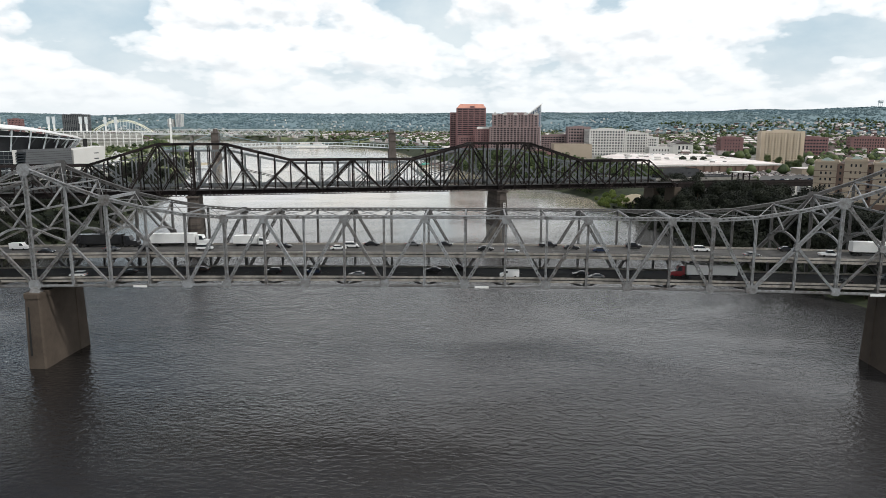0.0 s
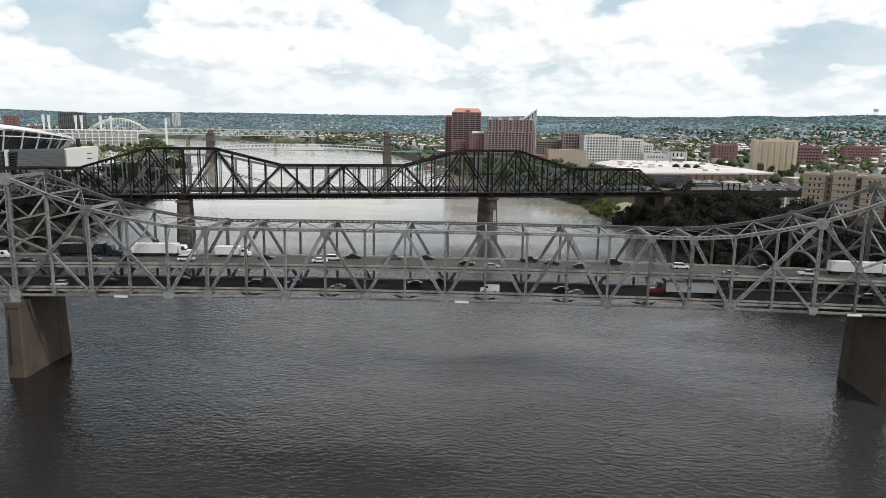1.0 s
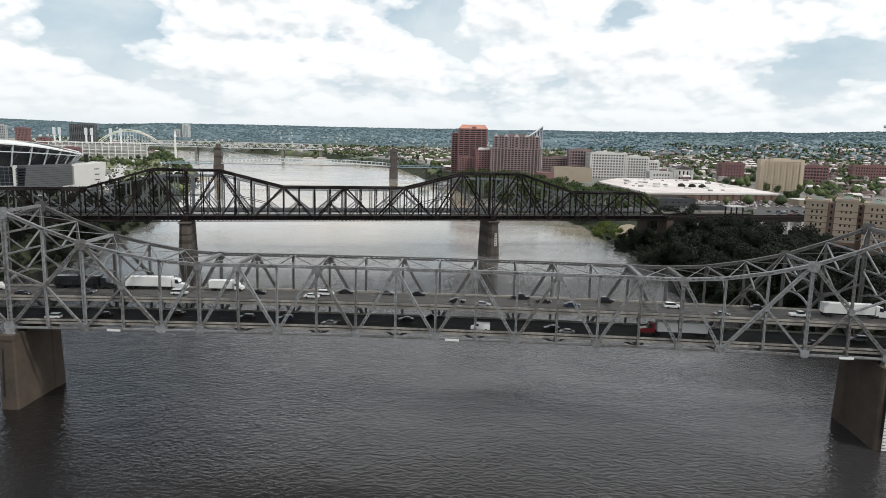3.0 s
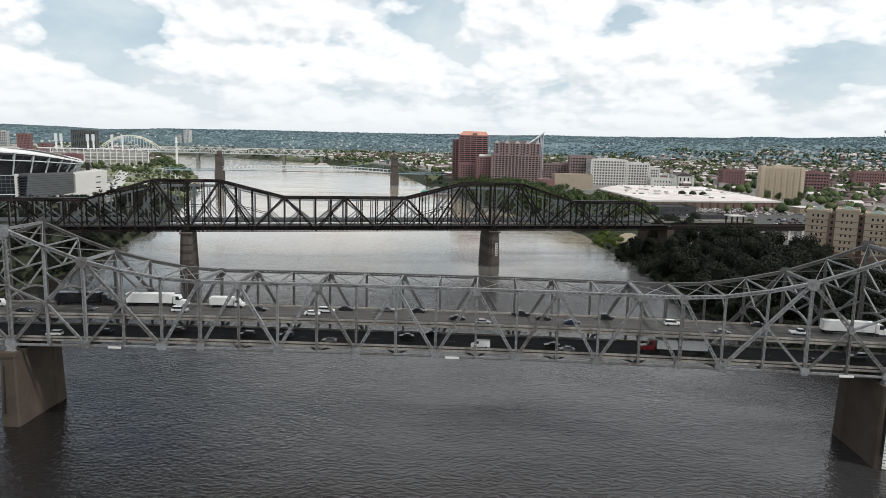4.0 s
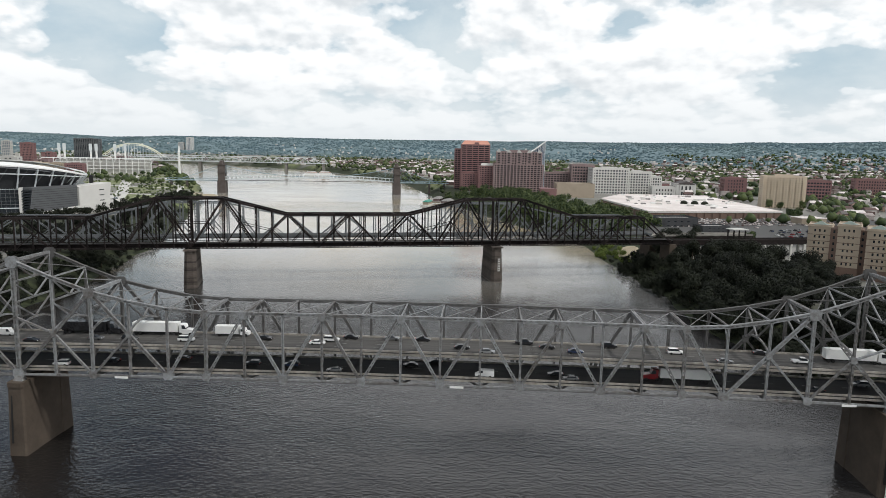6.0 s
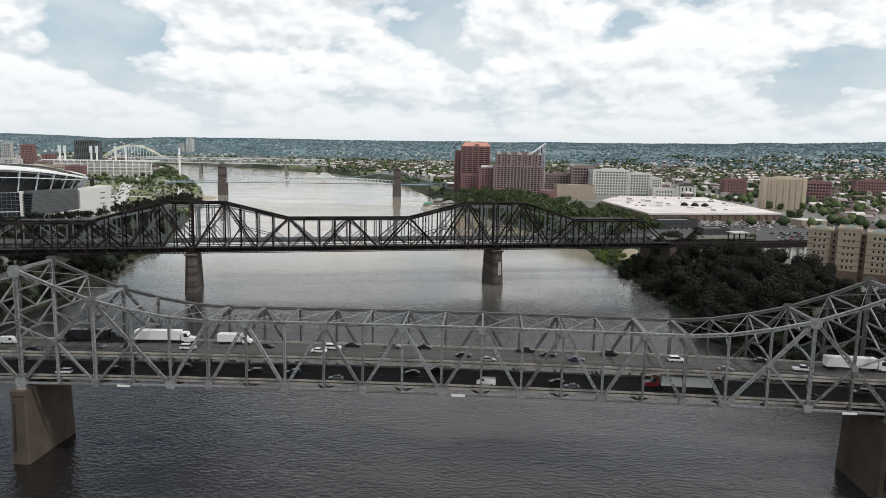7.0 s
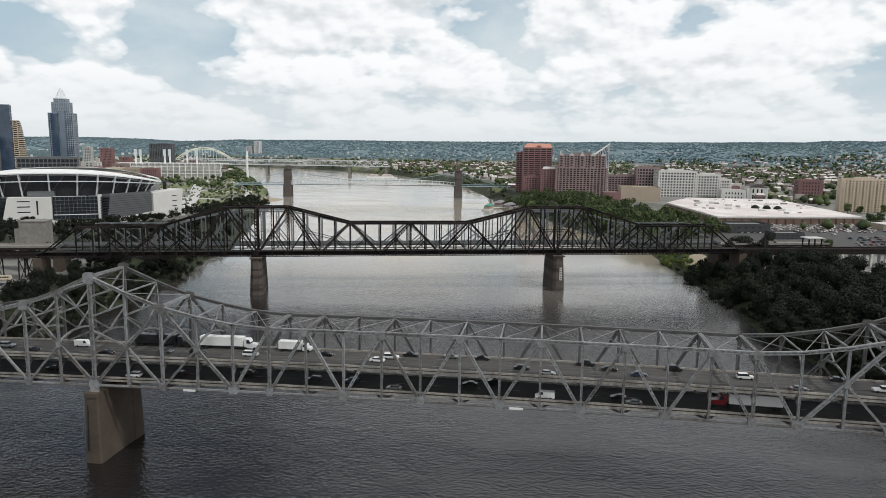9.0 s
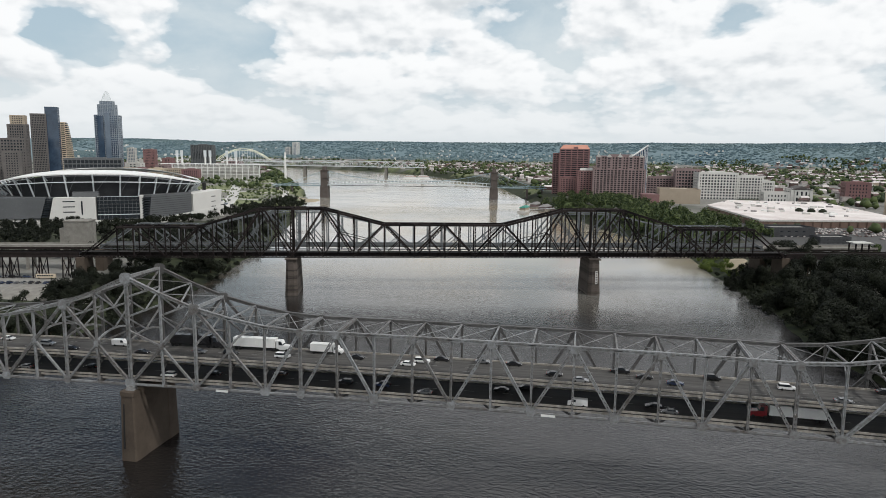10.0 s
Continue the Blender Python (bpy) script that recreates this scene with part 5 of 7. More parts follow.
# ---- stadium ----
def stadium():
    top = thing("football_stadium", "white and grey football stadium with a curved upper stand", "stadium", pose(-431, 558, 0, 0, 0, 31.5))
    a, b = 112.0, 108.0

    def at(t, k=1.0, dz=0.0):
        c, s = math.cos(t), math.sin(t)
        e = 2 / 2.5
        return (a * k * math.copysign(abs(c) ** e, c), b * k * math.copysign(abs(s) ** e, s), 0)

    rim = lambda t: 54 + (14 if math.sin(t) < 0 else 10) * math.sin(t) ** 2
    n_ = 72
    roof, bowl, under = [], [], []
    for j in range(n_):
        t0, t1 = 2 * math.pi * j / n_, 2 * math.pi * (j + 1) / n_
        for t in (t0,):
            p = Vector(at(t, 0.99))
            q = Vector(at(t, 0.90))
            base = Vector(at(t, 0.915))
            z = rim(t)
            big = abs(math.sin(t)) > 0.35
            if j % 2 == 0 or not big:
                part("raker", Shape().beam((base.x, base.y, 41), (p.x, p.y, z - 2), 1.5, 1.1), PALE_STEEL, top)
                nx_ = Vector(at(t0 + 2 * math.pi / n_, 0.985))
                part("raker_brace", Shape().beam((base.x, base.y, 44), (nx_.x, nx_.y, rim(t1) - 3), 0.6, 0.6), GREY_PANEL, top)
            if big and j % 2 == 0:
                part("mast", Shape().beam((p.x, p.y, z - 2.4), (q.x * 0.98, q.y * 0.98, z - 13), 0.9, 0.7), PALE_STEEL, top)
        P0, P1 = Vector(at(t0, 1.0)), Vector(at(t1, 1.0))
        Q0, Q1 = Vector(at(t0, 0.87)), Vector(at(t1, 0.87))
        R0, R1 = Vector(at(t0, 0.62)), Vector(at(t1, 0.62))
        z0, z1 = rim(t0), rim(t1)
        if abs(math.sin((t0 + t1) / 2)) > 0.30:
            s = Shape().quad_box([(P0.x, P0.y, z0 - 2.6), (P1.x, P1.y, z1 - 2.6), (Q1.x, Q1.y, z1 + 1.2), (Q0.x, Q0.y, z0 + 1.2), (P0.x, P0.y, z0 - 1.4), (P1.x, P1.y, z1 - 1.4), (Q1.x, Q1.y, z1 + 1.9), (Q0.x, Q0.y, z0 + 1.9)])
            part("canopy", s, WHITE_PAINT, top)
            B0, B1 = Vector(at(t0, 0.93)), Vector(at(t1, 0.93))
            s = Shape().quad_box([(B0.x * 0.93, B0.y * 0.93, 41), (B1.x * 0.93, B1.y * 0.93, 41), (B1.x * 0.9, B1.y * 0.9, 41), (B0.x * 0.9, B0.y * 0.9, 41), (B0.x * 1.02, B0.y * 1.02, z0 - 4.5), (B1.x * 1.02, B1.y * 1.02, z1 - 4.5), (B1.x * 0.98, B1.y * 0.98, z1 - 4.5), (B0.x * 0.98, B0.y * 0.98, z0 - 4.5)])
            # shade under the canopy is painted as a dark back wall
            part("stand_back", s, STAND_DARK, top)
            s = Shape().beam((P0.x * 0.985, P0.y * 0.985, (z0 + 41) / 2 + 3), (P1.x * 0.985, P1.y * 0.985, (z1 + 41) / 2 + 3), 0.9, 0.9)
            part("ring_beam", s, PALE_STEEL, top)
        s = Shape().quad_box([(Q0.x, Q0.y, z0 - 9), (Q1.x, Q1.y, z1 - 9), (R1.x, R1.y, 22), (R0.x, R0.y, 22), (Q0.x, Q0.y, z0 - 8), (Q1.x, Q1.y, z1 - 8), (R1.x, R1.y, 23), (R0.x, R0.y, 23)])
        part("seating_bank", s, GREY_PANEL, top)
    part("podium", Shape().prism([at(2 * math.pi * j / 48, 0.965)[:2] for j in range(48)], 8, 41), GREY_PANEL, top, "dark grey podium wall")
    # facade: white blocks, ribbed grey panels and glazed bays on the river side
    fy = -113.0
    part("white_base", Shape().quad_box([(-190, fy - 3, 8), (50, fy - 3, 8), (50, fy + 16, 8), (-190, fy + 16, 8), (-190, fy - 3, 21), (50, fy - 3, 16), (50, fy + 16, 16), (-190, fy + 16, 21)]), WHITE_STONE, top)
    part("ribbed_panel", Shape().quad_box([(-190, fy, 20.5), (-50, fy, 20.5), (-50, fy + 12, 20.5), (-190, fy + 12, 20.5), (-190, fy, 42), (-44, fy, 42), (-44, fy + 12, 42), (-190, fy + 12, 42)]), GREY_PANEL, top)
    for q in range(8):
        zz = 21.5 + 2.5 * q
        part("slot_window", Shape().box(-50 + 0.28 * (zz - 20), -43.5 + 0.28 * (zz - 20), fy + 0.4, fy + 10, zz, zz + 1.4), GLASS, top)
        part("rib", Shape().box(-190, -50 + 0.28 * (zz - 20), fy - 0.12, fy - 0.01, zz + 1.0, zz + 1.2), GREY_PANEL, top)
    part("white_block", Shape().quad_box([(-43, fy - 2, 14), (2.5, fy - 2, 14), (2.5, fy + 14, 14), (-43, fy + 14, 14), (-37, fy - 2, 41.5), (2.5, fy - 2, 41.5), (2.5, fy + 14, 41.5), (-37, fy + 14, 41.5)]), WHITE_STONE, top)
    for zz in (26, 31.5, 37):
        part("slot_window", Shape().box(-28.5, -17, fy - 2.1, fy - 1.9, zz, zz + 1.1), GLASS, top)
    part("slot_window", Shape().box(-11.3, -9.8, fy - 2.1, fy - 1.9, 23.5, 38), GLASS, top)
    part("roof_box", Shape().box(-20, 5, fy + 6, fy + 16, 41.5, 47), GREY_PANEL, top)
    part("glazed_bay", Shape().box(4, 46, fy + 2, fy + 14, 8, 42), GLASS, top)
    for gx in range(6, 46, 4):
        part("mullion", Shape().box(gx - 0.15, gx + 0.15, fy + 1.7, fy + 2, 8, 42), GREY_PANEL, top)
    for zz in (18, 23, 26.5, 30, 34, 38, 42):
        part("transom", Shape().box(4, 46, fy + 1.6, fy + 2, zz - (0.6 if zz == 23 else 0.2), zz + 0.2), PALE_STEEL if zz in (23, 42) else GREY_PANEL, top)
    part("stair_tower", Shape().box(45.5, 49, fy - 1, fy + 12, 8, 43), WHITE_STONE, top)
    m2 = Matrix.Translation((54, fy + 1, 0)) @ Matrix.Rotation(radians(44), 4, "Z")
    pts = lambda c: [tuple(m2 @ Vector(p)) for p in c]
    part("ribbed_panel", Shape().quad_box(pts([(0, 0, 17), (62, 0, 20), (62, 14, 20), (0, 14, 17), (5, 0, 43), (62, 0, 43), (62, 14, 43), (5, 14, 43)])), GREY_PANEL, top)
    for q in range(9):
        part("slot_window", Shape().quad_box(pts([(-6, -0.1, 18 + 2.7 * q), (0.5 * q, -0.1, 18 + 2.7 * q), (0.5 * q, 10, 18 + 2.7 * q), (-6, 10, 18 + 2.7 * q), (-5, -0.1, 19.4 + 2.7 * q), (0.5 * q, -0.1, 19.4 + 2.7 * q), (0.5 * q, 10, 19.4 + 2.7 * q), (-5, 10, 19.4 + 2.7 * q)])), GLASS, top)
    part("white_base", Shape().quad_box(pts([(-2, -2, 6), (112, -2, 6), (112, 20, 6), (-2, 20, 6), (-2, -2, 16), (112, -2, 24), (112, 20, 24), (-2, 20, 16)])), WHITE_STONE, top)
    part("white_block", Shape().quad_box(pts([(63, -1.5, 16), (106, -1.5, 16), (106, 18, 16), (63, 18, 16), (63, -1.5, 41), (110, -1.5, 44), (110, 18, 44), (63, 18, 41)])), WHITE_STONE, top)
    for q in range(3):
        part("slot_window", Shape().quad_box(pts([(92, -1.6, 24 + 6 * q), (99, -1.6, 24 + 6 * q), (99, -1.4, 24 + 6 * q), (92, -1.4, 24 + 6 * q), (92, -1.6, 25 + 6 * q), (99, -1.6, 25 + 6 * q), (99, -1.4, 25 + 6 * q), (92, -1.4, 25 + 6 * q)])), GLASS, top)
    for q in range(9):
        zz = 21.0 + 2.4 * q
        f = (zz - 17) / 26
        part("rib", Shape().quad_box(pts([(5 * f, -0.15, zz), (62, -0.15, zz), (62, -0.01, zz), (5 * f, -0.01, zz), (5 * f, -0.15, zz + 0.35), (62, -0.15, zz + 0.35), (62, -0.01, zz + 0.35), (5 * f, -0.01, zz + 0.35)])), STAND_DARK, top)
    part("field", Shape().box(-50, 50, -62, 62, 8.6, 9.2), LEAF, top, "green playing field")
    part("scoreboard", Shape().box(112, 116, -34, -18, 36, 52), TYRE, top, "black scoreboard back")


stadium()
arena = thing("ticket_pavilion", "low white curved pavilion beside the stadium", "building", pose(-372, 690, 12, 0, 0, 40))
for j in range(3):
    part("tier", Shape().tube((0, 0, 5.0 * j), (0, 0, 5.0 * j + 4.2), 30 - 7 * j, 29 - 7 * j, 28), WHITE_STONE, arena)
    part("window_band", Shape().tube((0, 0, 5.0 * j + 4.2), (0, 0, 5.0 * j + 5.0), 28 - 7 * j, 28 - 7 * j, 28), GLASS, arena)


# ---- ballpark upstream ----
def ballpark():
    top = thing("ballpark", "white steel ballpark with a long flat roof and light towers", "stadium", pose(-740, 1390, 11, 0, 0, 20))
    part("roof", Shape().box(-138, 112, 0, 16, 36, 38), WHITE_PAINT, top)
    part("seating", Shape().quad_box([(-110, 8, 12), (90, 8, 12), (90, 70, 4), (-110, 70, 4), (-110, 4, 34), (90, 4, 34), (90, 8, 34), (-110, 8, 34)]), PALE_CONCRETE, top)
    part("concourse", Shape().box(-112, 92, 2, 30, 0, 14), PALE_CONCRETE, top)
    for j in range(16):
        x = -112 + 206 * j / 15
        part("frame", Shape().box(x - 0.9, x + 0.9, -2, 0, 0, 36), WHITE_PAINT, top)
        part("frame_brace", Shape().beam((x, -1, 24), (x + 6, 6, 36), 0.7, 0.7), WHITE_PAINT, top)
    for z in (12, 20, 28):
        part("gallery", Shape().box(-112, 92, -1.4, 1, z, z + 1.2), WHITE_PAINT, top)
    for x in (-104, -93, -38, -26, 14, 36):
        t_ = part("light_mast", Shape().box(x - 1.8, x + 1.8, 20, 23, 0, 66), WHITE_PAINT, top)
        part("lamp_bank", Shape().box(x - 3.2, x + 3.2, 18.5, 19.9, 54, 70), PALE_STEEL, t_)
    t_ = part("tall_mast", Shape().prism([(154, 0), (159, 0), (159, 5), (154, 5)], -3, 68, 0.7), WHITE_PAINT, top)
    part("mast_head", Shape().prism([(153, -1), (160, -1), (160, 6), (153, 6)], 54, 58, 0.5), WHITE_PAINT, t_)


ballpark()

# ---- downtown towers ----
ga = block("skyscraper", "tall pale blue glass tower with stepped shoulders and a lattice crown", -1089, 1443, 58, 40, 15, 167, 21.6, 28, (12, 8), TOWER_STEEL, BLUE_GLASS, ROOF_GREY, 0.16, 0.2, 0.4, 0.6, False)
block("upper", "", 0, 5, 42, 30, 152, 179, 0, 8, (10, 7), TOWER_STEEL, PALE_GLASS, ROOF_GREY, 0.18, 0.25, 0.4, 0.6, False, parent=ga)
block("upper", "", 0, 8, 32, 22, 179, 188, 0, 2, (8, 5), TOWER_STEEL, PALE_GLASS, ROOF_GREY, 0.18, 0.25, 0.4, 0.6, False, parent=ga)
for j in range(13):
    u = -1 + 2 * j / 12
    hgt = 26 * math.sqrt(max(0.05, 1 - 0.85 * u * u))
    part("crown_rib", Shape().beam((u * 13, 10, 188), (u * 9, 16, 188 + hgt), 0.7, 0.7), PALE_STEEL, ga)
for q in range(4):
    hoop = [((-1 + j / 6) * (12 - q), 11.5 + 1.5 * q, 188 + 26 * math.sqrt(max(0.05, 1 - 0.85 * (-1 + j / 6) ** 2)) * (q + 1) / 4) for j in range(13)]
    part("crown_hoop", Shape().sweep(hoop, 0.5, 0.5), PALE_STEEL, ga)
part("glass_bay", Shape().box(-20, -6, -3, 6, 0, 150), BLUE_GLASS, ga)
part("glass_bay", Shape().box(-3, 10, -2, 6, 0, 158), PALE_GLASS, ga)
dg = block("skyscraper", "grey gridded tower with a dark blue glass wing", -1114, 1239, 33, 26, 15, 160, 31, 27, (10, 6), GREY_BRICK, GLASS, ROOF_GREY, 0.42, 0.4, 0.5, 1.0, False)
block("wing", "", 27, 5, 27, 24, 0, 162, 0, 20, (4, 4), BLUE_GLASS, BLUE_GLASS, ROOF_GREY, 0.12, 0.08, 0.3, 1.0, False, parent=dg)
sg = block("office_tower", "beige banded tower with one sloping side", -1114, 1309, 20, 22, 15, 143, 29, 26, (2, 2), BEIGE, GLASS, BEIGE, 0.5, 0.1, 0.6, 0.5, False)
for f in range(26):
    wd = 16 * (1 - f / 26) ** 0.55 + 0.5
    part("sloping_bay", Shape().box(10, 10 + wd, 0, 20, f * 4.92, f * 4.92 + 2.5), BEIGE, sg)
    part("sloping_glazing", Shape().box(10, 9.6 + wd, 0.5, 19.5, f * 4.92 + 2.5, f * 4.92 + 4.92), GLASS, sg)
bl = block("office_tower", "grey-brown stone tower with a stepped cream top", -1282, 1356, 43, 30, 15, 138, 27, 18, (8, 5), GREY_BRICK, GLASS, ROOF_GREY, 0.4, 0.45, 0.5, 1.0, False)
block("upper", "", 2, 4, 34, 22, 123, 146, 0, 5, (7, 5), CREAM, GLASS, ROOF_GREY, 0.4, 0.45, 0.5, 1.0, False, parent=bl)
block("office_tower", "broad grey-brown brick office block", -1053, 1091, 52, 36, 15, 102, 33, 14, (9, 5), GREY_BRICK, GLASS, ROOF_GREY, 0.45, 0.4)
block("office_tower", "dark brown office block with punched windows", -1020, 1053, 33, 24, 15, 75, 35, 12, (7, 5), GREY_BRICK, GLASS, ROOF_GREY, 0.5, 0.5)
block("office_tower", "small pale grey tower", -1106, 1563, 22, 18, 15, 81, 20, 16, (5, 4), PALE_CONCRETE, PALE_GLASS, ROOF_GREY, 0.35, 0.3)
block("glass_pavilion", "low dark glass museum block with a flat white roof", -820, 1040, 104, 40, 13, 64, 33, 6, (14, 6), GREY_PANEL, GLASS, PALE_CONCRETE, 0.25, 0.15, 0.4, 1.2)
block("office_building", "red brick mid-rise block", -1208, 1796, 36, 28, 15, 74, 19, 12, (10, 8), RED_BRICK, GLASS, ROOF_GREY, 0.5, 0.5)
block("apartment_tower", "twin dark slab towers beyond the ballpark", -1175, 2050, 78, 30, 15, 90, 12, 20, (14, 5), GREY_PANEL, GLASS, ROOF_GREY, 0.4, 0.35)
block("apartment_tower", "pale stepped riverside tower far upstream", -1412, 3300, 26, 30, 30, 78, 2, 16, (6, 4), PALE_CONCRETE, PALE_GLASS, ROOF_GREY, 0.4, 0.3)
block("apartment_tower", "pale stepped riverside tower far upstream", -1372, 3310, 30, 30, 30, 104, 2, 20, (4, 4), WHITE_STONE, PALE_GLASS, ROOF_GREY, 0.4, 0.3)
rnd_b = random.Random(21)
for j in range(15):
    x = -1350 + 700 * rnd_b.random()
    y = 1130 + 900 * rnd_b.random()
    if x > np.interp(y, SHORE_Y, SHORE_L) - 170 or (abs(x + 740) < 170 and 1330 < y < 1560):
        continue
    w_, d_, h_ = rnd_b.uniform(24, 60), rnd_b.uniform(20, 36), rnd_b.uniform(12, 34)
    wl, lb = rnd_b.choice(((RED_BRICK, "red brick city block with punched windows"), (PALE_CONCRETE, "pale concrete city block with flat roof"), (BROWN_BRICK, "brown brick city block with flat roof"), (CREAM, "cream city block with flat roof")))
    block("city_block", lb, x, y, w_, d_, 10, 14 + h_, rnd_b.uniform(-4, 10), max(3, int(h_ / 4)), (max(4, int(w_ / 9)), 3), wl, GLASS, rnd_b.choice((ROOF_GREY, ROOF_WHITE, PALE_CONCRETE)), 0.5, 0.5, 0.4, 0.8, j % 2 == 0)
for j in range(5):
    block("apartment_block", "red and cream riverside apartment block", -760 - 46 * j, 1290 + 4 * j, 40, 24, 10, 36, 20, 6, (9, 5), (RED_BRICK, CREAM, BEIGE)[j % 3], GLASS, ROOF_GREY, 0.5, 0.5)


# ---- town houses ----
def house_kind(w, d, h, pitch, wall, name, label):
    hs = thing(name, label, "house", group="houses of the town")
    if not pitch:
        part("wall", Shape().box(-w / 2, w / 2, -d / 2, d / 2, -2, h), wall, hs)
    if pitch:
        r = Shape()
        e = 0.5
        r.quad_box([(-w / 2 - e, -d / 2 - e, h - 0.1), (w / 2 + e, -d / 2 - e, h - 0.1), (w / 2 + e, 0, h + pitch), (-w / 2 - e, 0, h + pitch), (-w / 2 - e, -d / 2 - e, h + 0.25), (w / 2 + e, -d / 2 - e, h + 0.25), (w / 2 + e, 0, h + pitch + 0.35), (-w / 2 - e, 0, h + pitch + 0.35)])
        r.quad_box([(-w / 2 - e, 0, h + pitch), (w / 2 + e, 0, h + pitch), (w / 2 + e, d / 2 + e, h - 0.1), (-w / 2 - e, d / 2 + e, h - 0.1), (-w / 2 - e, 0, h + pitch + 0.35), (w / 2 + e, 0, h + pitch + 0.35), (w / 2 + e, d / 2 + e, h + 0.25), (-w / 2 - e, d / 2 + e, h + 0.25)])
        part("roof", r, SHINGLE, hs)
        wl_ = Shape().box(-w / 2, w / 2, -d / 2, d / 2, -2, h)
        part("wall", wl_.prism([(-w / 2, -d / 2), (w / 2, -d / 2), (w / 2, d / 2), (-w / 2, d / 2)], h, h + pitch - 0.05, top=[(-w / 2, -0.1), (w / 2, -0.1), (w / 2, 0.1), (-w / 2, 0.1)]), wall, hs)
        part("chimney", Shape().box(w / 4, w / 4 + 1, 0.5, 1.5, h + pitch * 0.4, h + pitch + 1.4), RED_BRICK, hs)
    else:
        part("roof", Shape().box(-w / 2 - 0.3, w / 2 + 0.3, -d / 2 - 0.3, d / 2 + 0.3, h, h + 0.6), ROOF_WHITE if d > 16 else ROOF_GREY, hs)
    fl = max(1, int(h / 3.2))
    for f in range(fl):
        s = Shape()
        n_ = max(2, int(w / 3))
        for j in range(n_):
            x = -w / 2 + w * (j + 0.5) / n_
            s.box(x - 0.5, x + 0.5, -d / 2 - 0.06, -d / 2 + 0.04, f * 3.2 + 1.0, f * 3.2 + 2.5)
        part("window_row", s, GLASS, hs)
    return hs


def town():
    rnd = random.Random(8)
    kinds = [house_kind(9, 11, 7, 3.2, HOUSE_WALL, "town_house", "brick town house with a dark pitched roof"),
             house_kind(12, 9, 6.2, 3.0, HOUSE_WALL, "town_house", "broad brick town house with a gabled roof"),
             house_kind(8, 10, 8.5, 3.5, HOUSE_WALL, "town_house", "tall narrow town house with a steep roof"),
             house_kind(22, 14, 9.5, 0, RED_BRICK, "shop_block", "red brick shop block with a flat roof"),
             house_kind(30, 20, 7.0, 0, CREAM, "warehouse", "low cream warehouse with a white flat roof"),
             house_kind(26, 14, 12, 0, BROWN_BRICK, "apartment_house", "brown brick apartment house with a flat roof"),
             house_kind(10, 9, 6.0, 2.8, WHITE_STONE, "town_house", "white painted town house with a dark roof")]
    taken = [(400, 790, 190), (571, 860, 60), (704, 1015, 60), (607, 1165, 45), (491, 1075, 50), (390, 1100, 95), (285, 1150, 70), (286, 985, 65), (120, 1110, 80), (195, 1055, 60), (390, 260, 80), (820, 1070, 65), (450, 520, 90)]
    first = [True] * len(kinds)
    placed = 0
    tries = 0
    while placed < 145 and tries < 6000:
        tries += 1
        if rnd.random() < 0.72:
            x, y = rnd.uniform(240, 1700), 430 + 1900 * rnd.random() ** 1.25
        else:
            x, y = rnd.uniform(-700, 300), rnd.uniform(2150, 3000)
        if x < np.interp(y, BANK_Y, BANK_R) + 70 or any((x - a) ** 2 + (y - b) ** 2 < r * r for a, b, r in taken):
            continue
        if x > 300 + y * 0.85:
            continue
        z = float(ground_z(x, y))
        if z > 60:
            continue
        k = rnd.choices(range(7), (5, 5, 4, 2, 1.4, 1.6, 2.5))[0]
        m = pose(x, y, z - 0.1, 0, 0, rnd.choice((0, 90, 180, 270)) + 12 + rnd.uniform(-5, 5))
        if first[k]:
            kinds[k].matrix_basis = m
            first[k] = False
        else:
            copy_thing(kinds[k], m)
        taken.append((x, y, 13 if k in (0, 1, 2, 6) else 22))
        placed += 1


town()


# ---- trees ----
def leaf_cloud(rnd, r, h, count, size, lumps=9):
    """A crown: leaf sprays gathered round uneven lumps, with gaps between."""
    v, f = [], []
    cores = []
    for j in range(lumps):
        a, e = rnd.uniform(0, 2 * math.pi), rnd.uniform(0.1, 1.0)
        cores.append(Vector((math.cos(a) * r * 0.62 * math.sqrt(rnd.random()), math.sin(a) * r * 0.62 * math.sqrt(rnd.random()), h * (0.30 + 0.55 * e))))
    for j in range(count):
        c = rnd.choice(cores)
        d = Vector((rnd.gauss(0, 1), rnd.gauss(0, 1), rnd.gauss(0, 0.8))).normalized()
        p = c + d * r * rnd.uniform(0.30, 0.52)
        n_ = (d + Vector((rnd.gauss(0, 0.5), rnd.gauss(0, 0.5), rnd.gauss(0, 0.5) + 0.4))).normalized()
        u = n_.orthogonal().normalized()
        w = n_.cross(u)
        ang = rnd.uniform(0, 6.28)
        u, w = u * math.cos(ang) + w * math.sin(ang), w * math.cos(ang) - u * math.sin(ang)
        s = size * rnd.uniform(0.6, 1.3)
        i = len(v)
        v += [tuple(p - u * s), tuple(p + w * s * 0.6 - n_ * s * 0.2), tuple(p + u * s), tuple(p - w * s * 0.6 - n_ * s * 0.2)]
        f.append((i, i + 1, i + 2, i + 3))
    s = Shape()
    s.v, s.f = v, f
    return s, cores


def tree_kind(seed, r, h, mat, label, count=900, size=0.75):
    rnd = random.Random(seed)
    t = thing("tree", label, "tree", group="trees of the river banks")
    crown, cores = leaf_cloud(rnd, r, h, count, size)
    tr = Shape()
    tr.tube((0, 0, -1), (0.2, 0.1, h * 0.35), 0.034 * h, 0.022 * h, 8)
    for c in cores[:4]:
        tr.tube((0.2, 0.1, h * 0.3), tuple(c), 0.016 * h, 0.006 * h, 6)
    part("trunk", tr, BARK, t)
    part("crown", crown, mat, t)
    return t


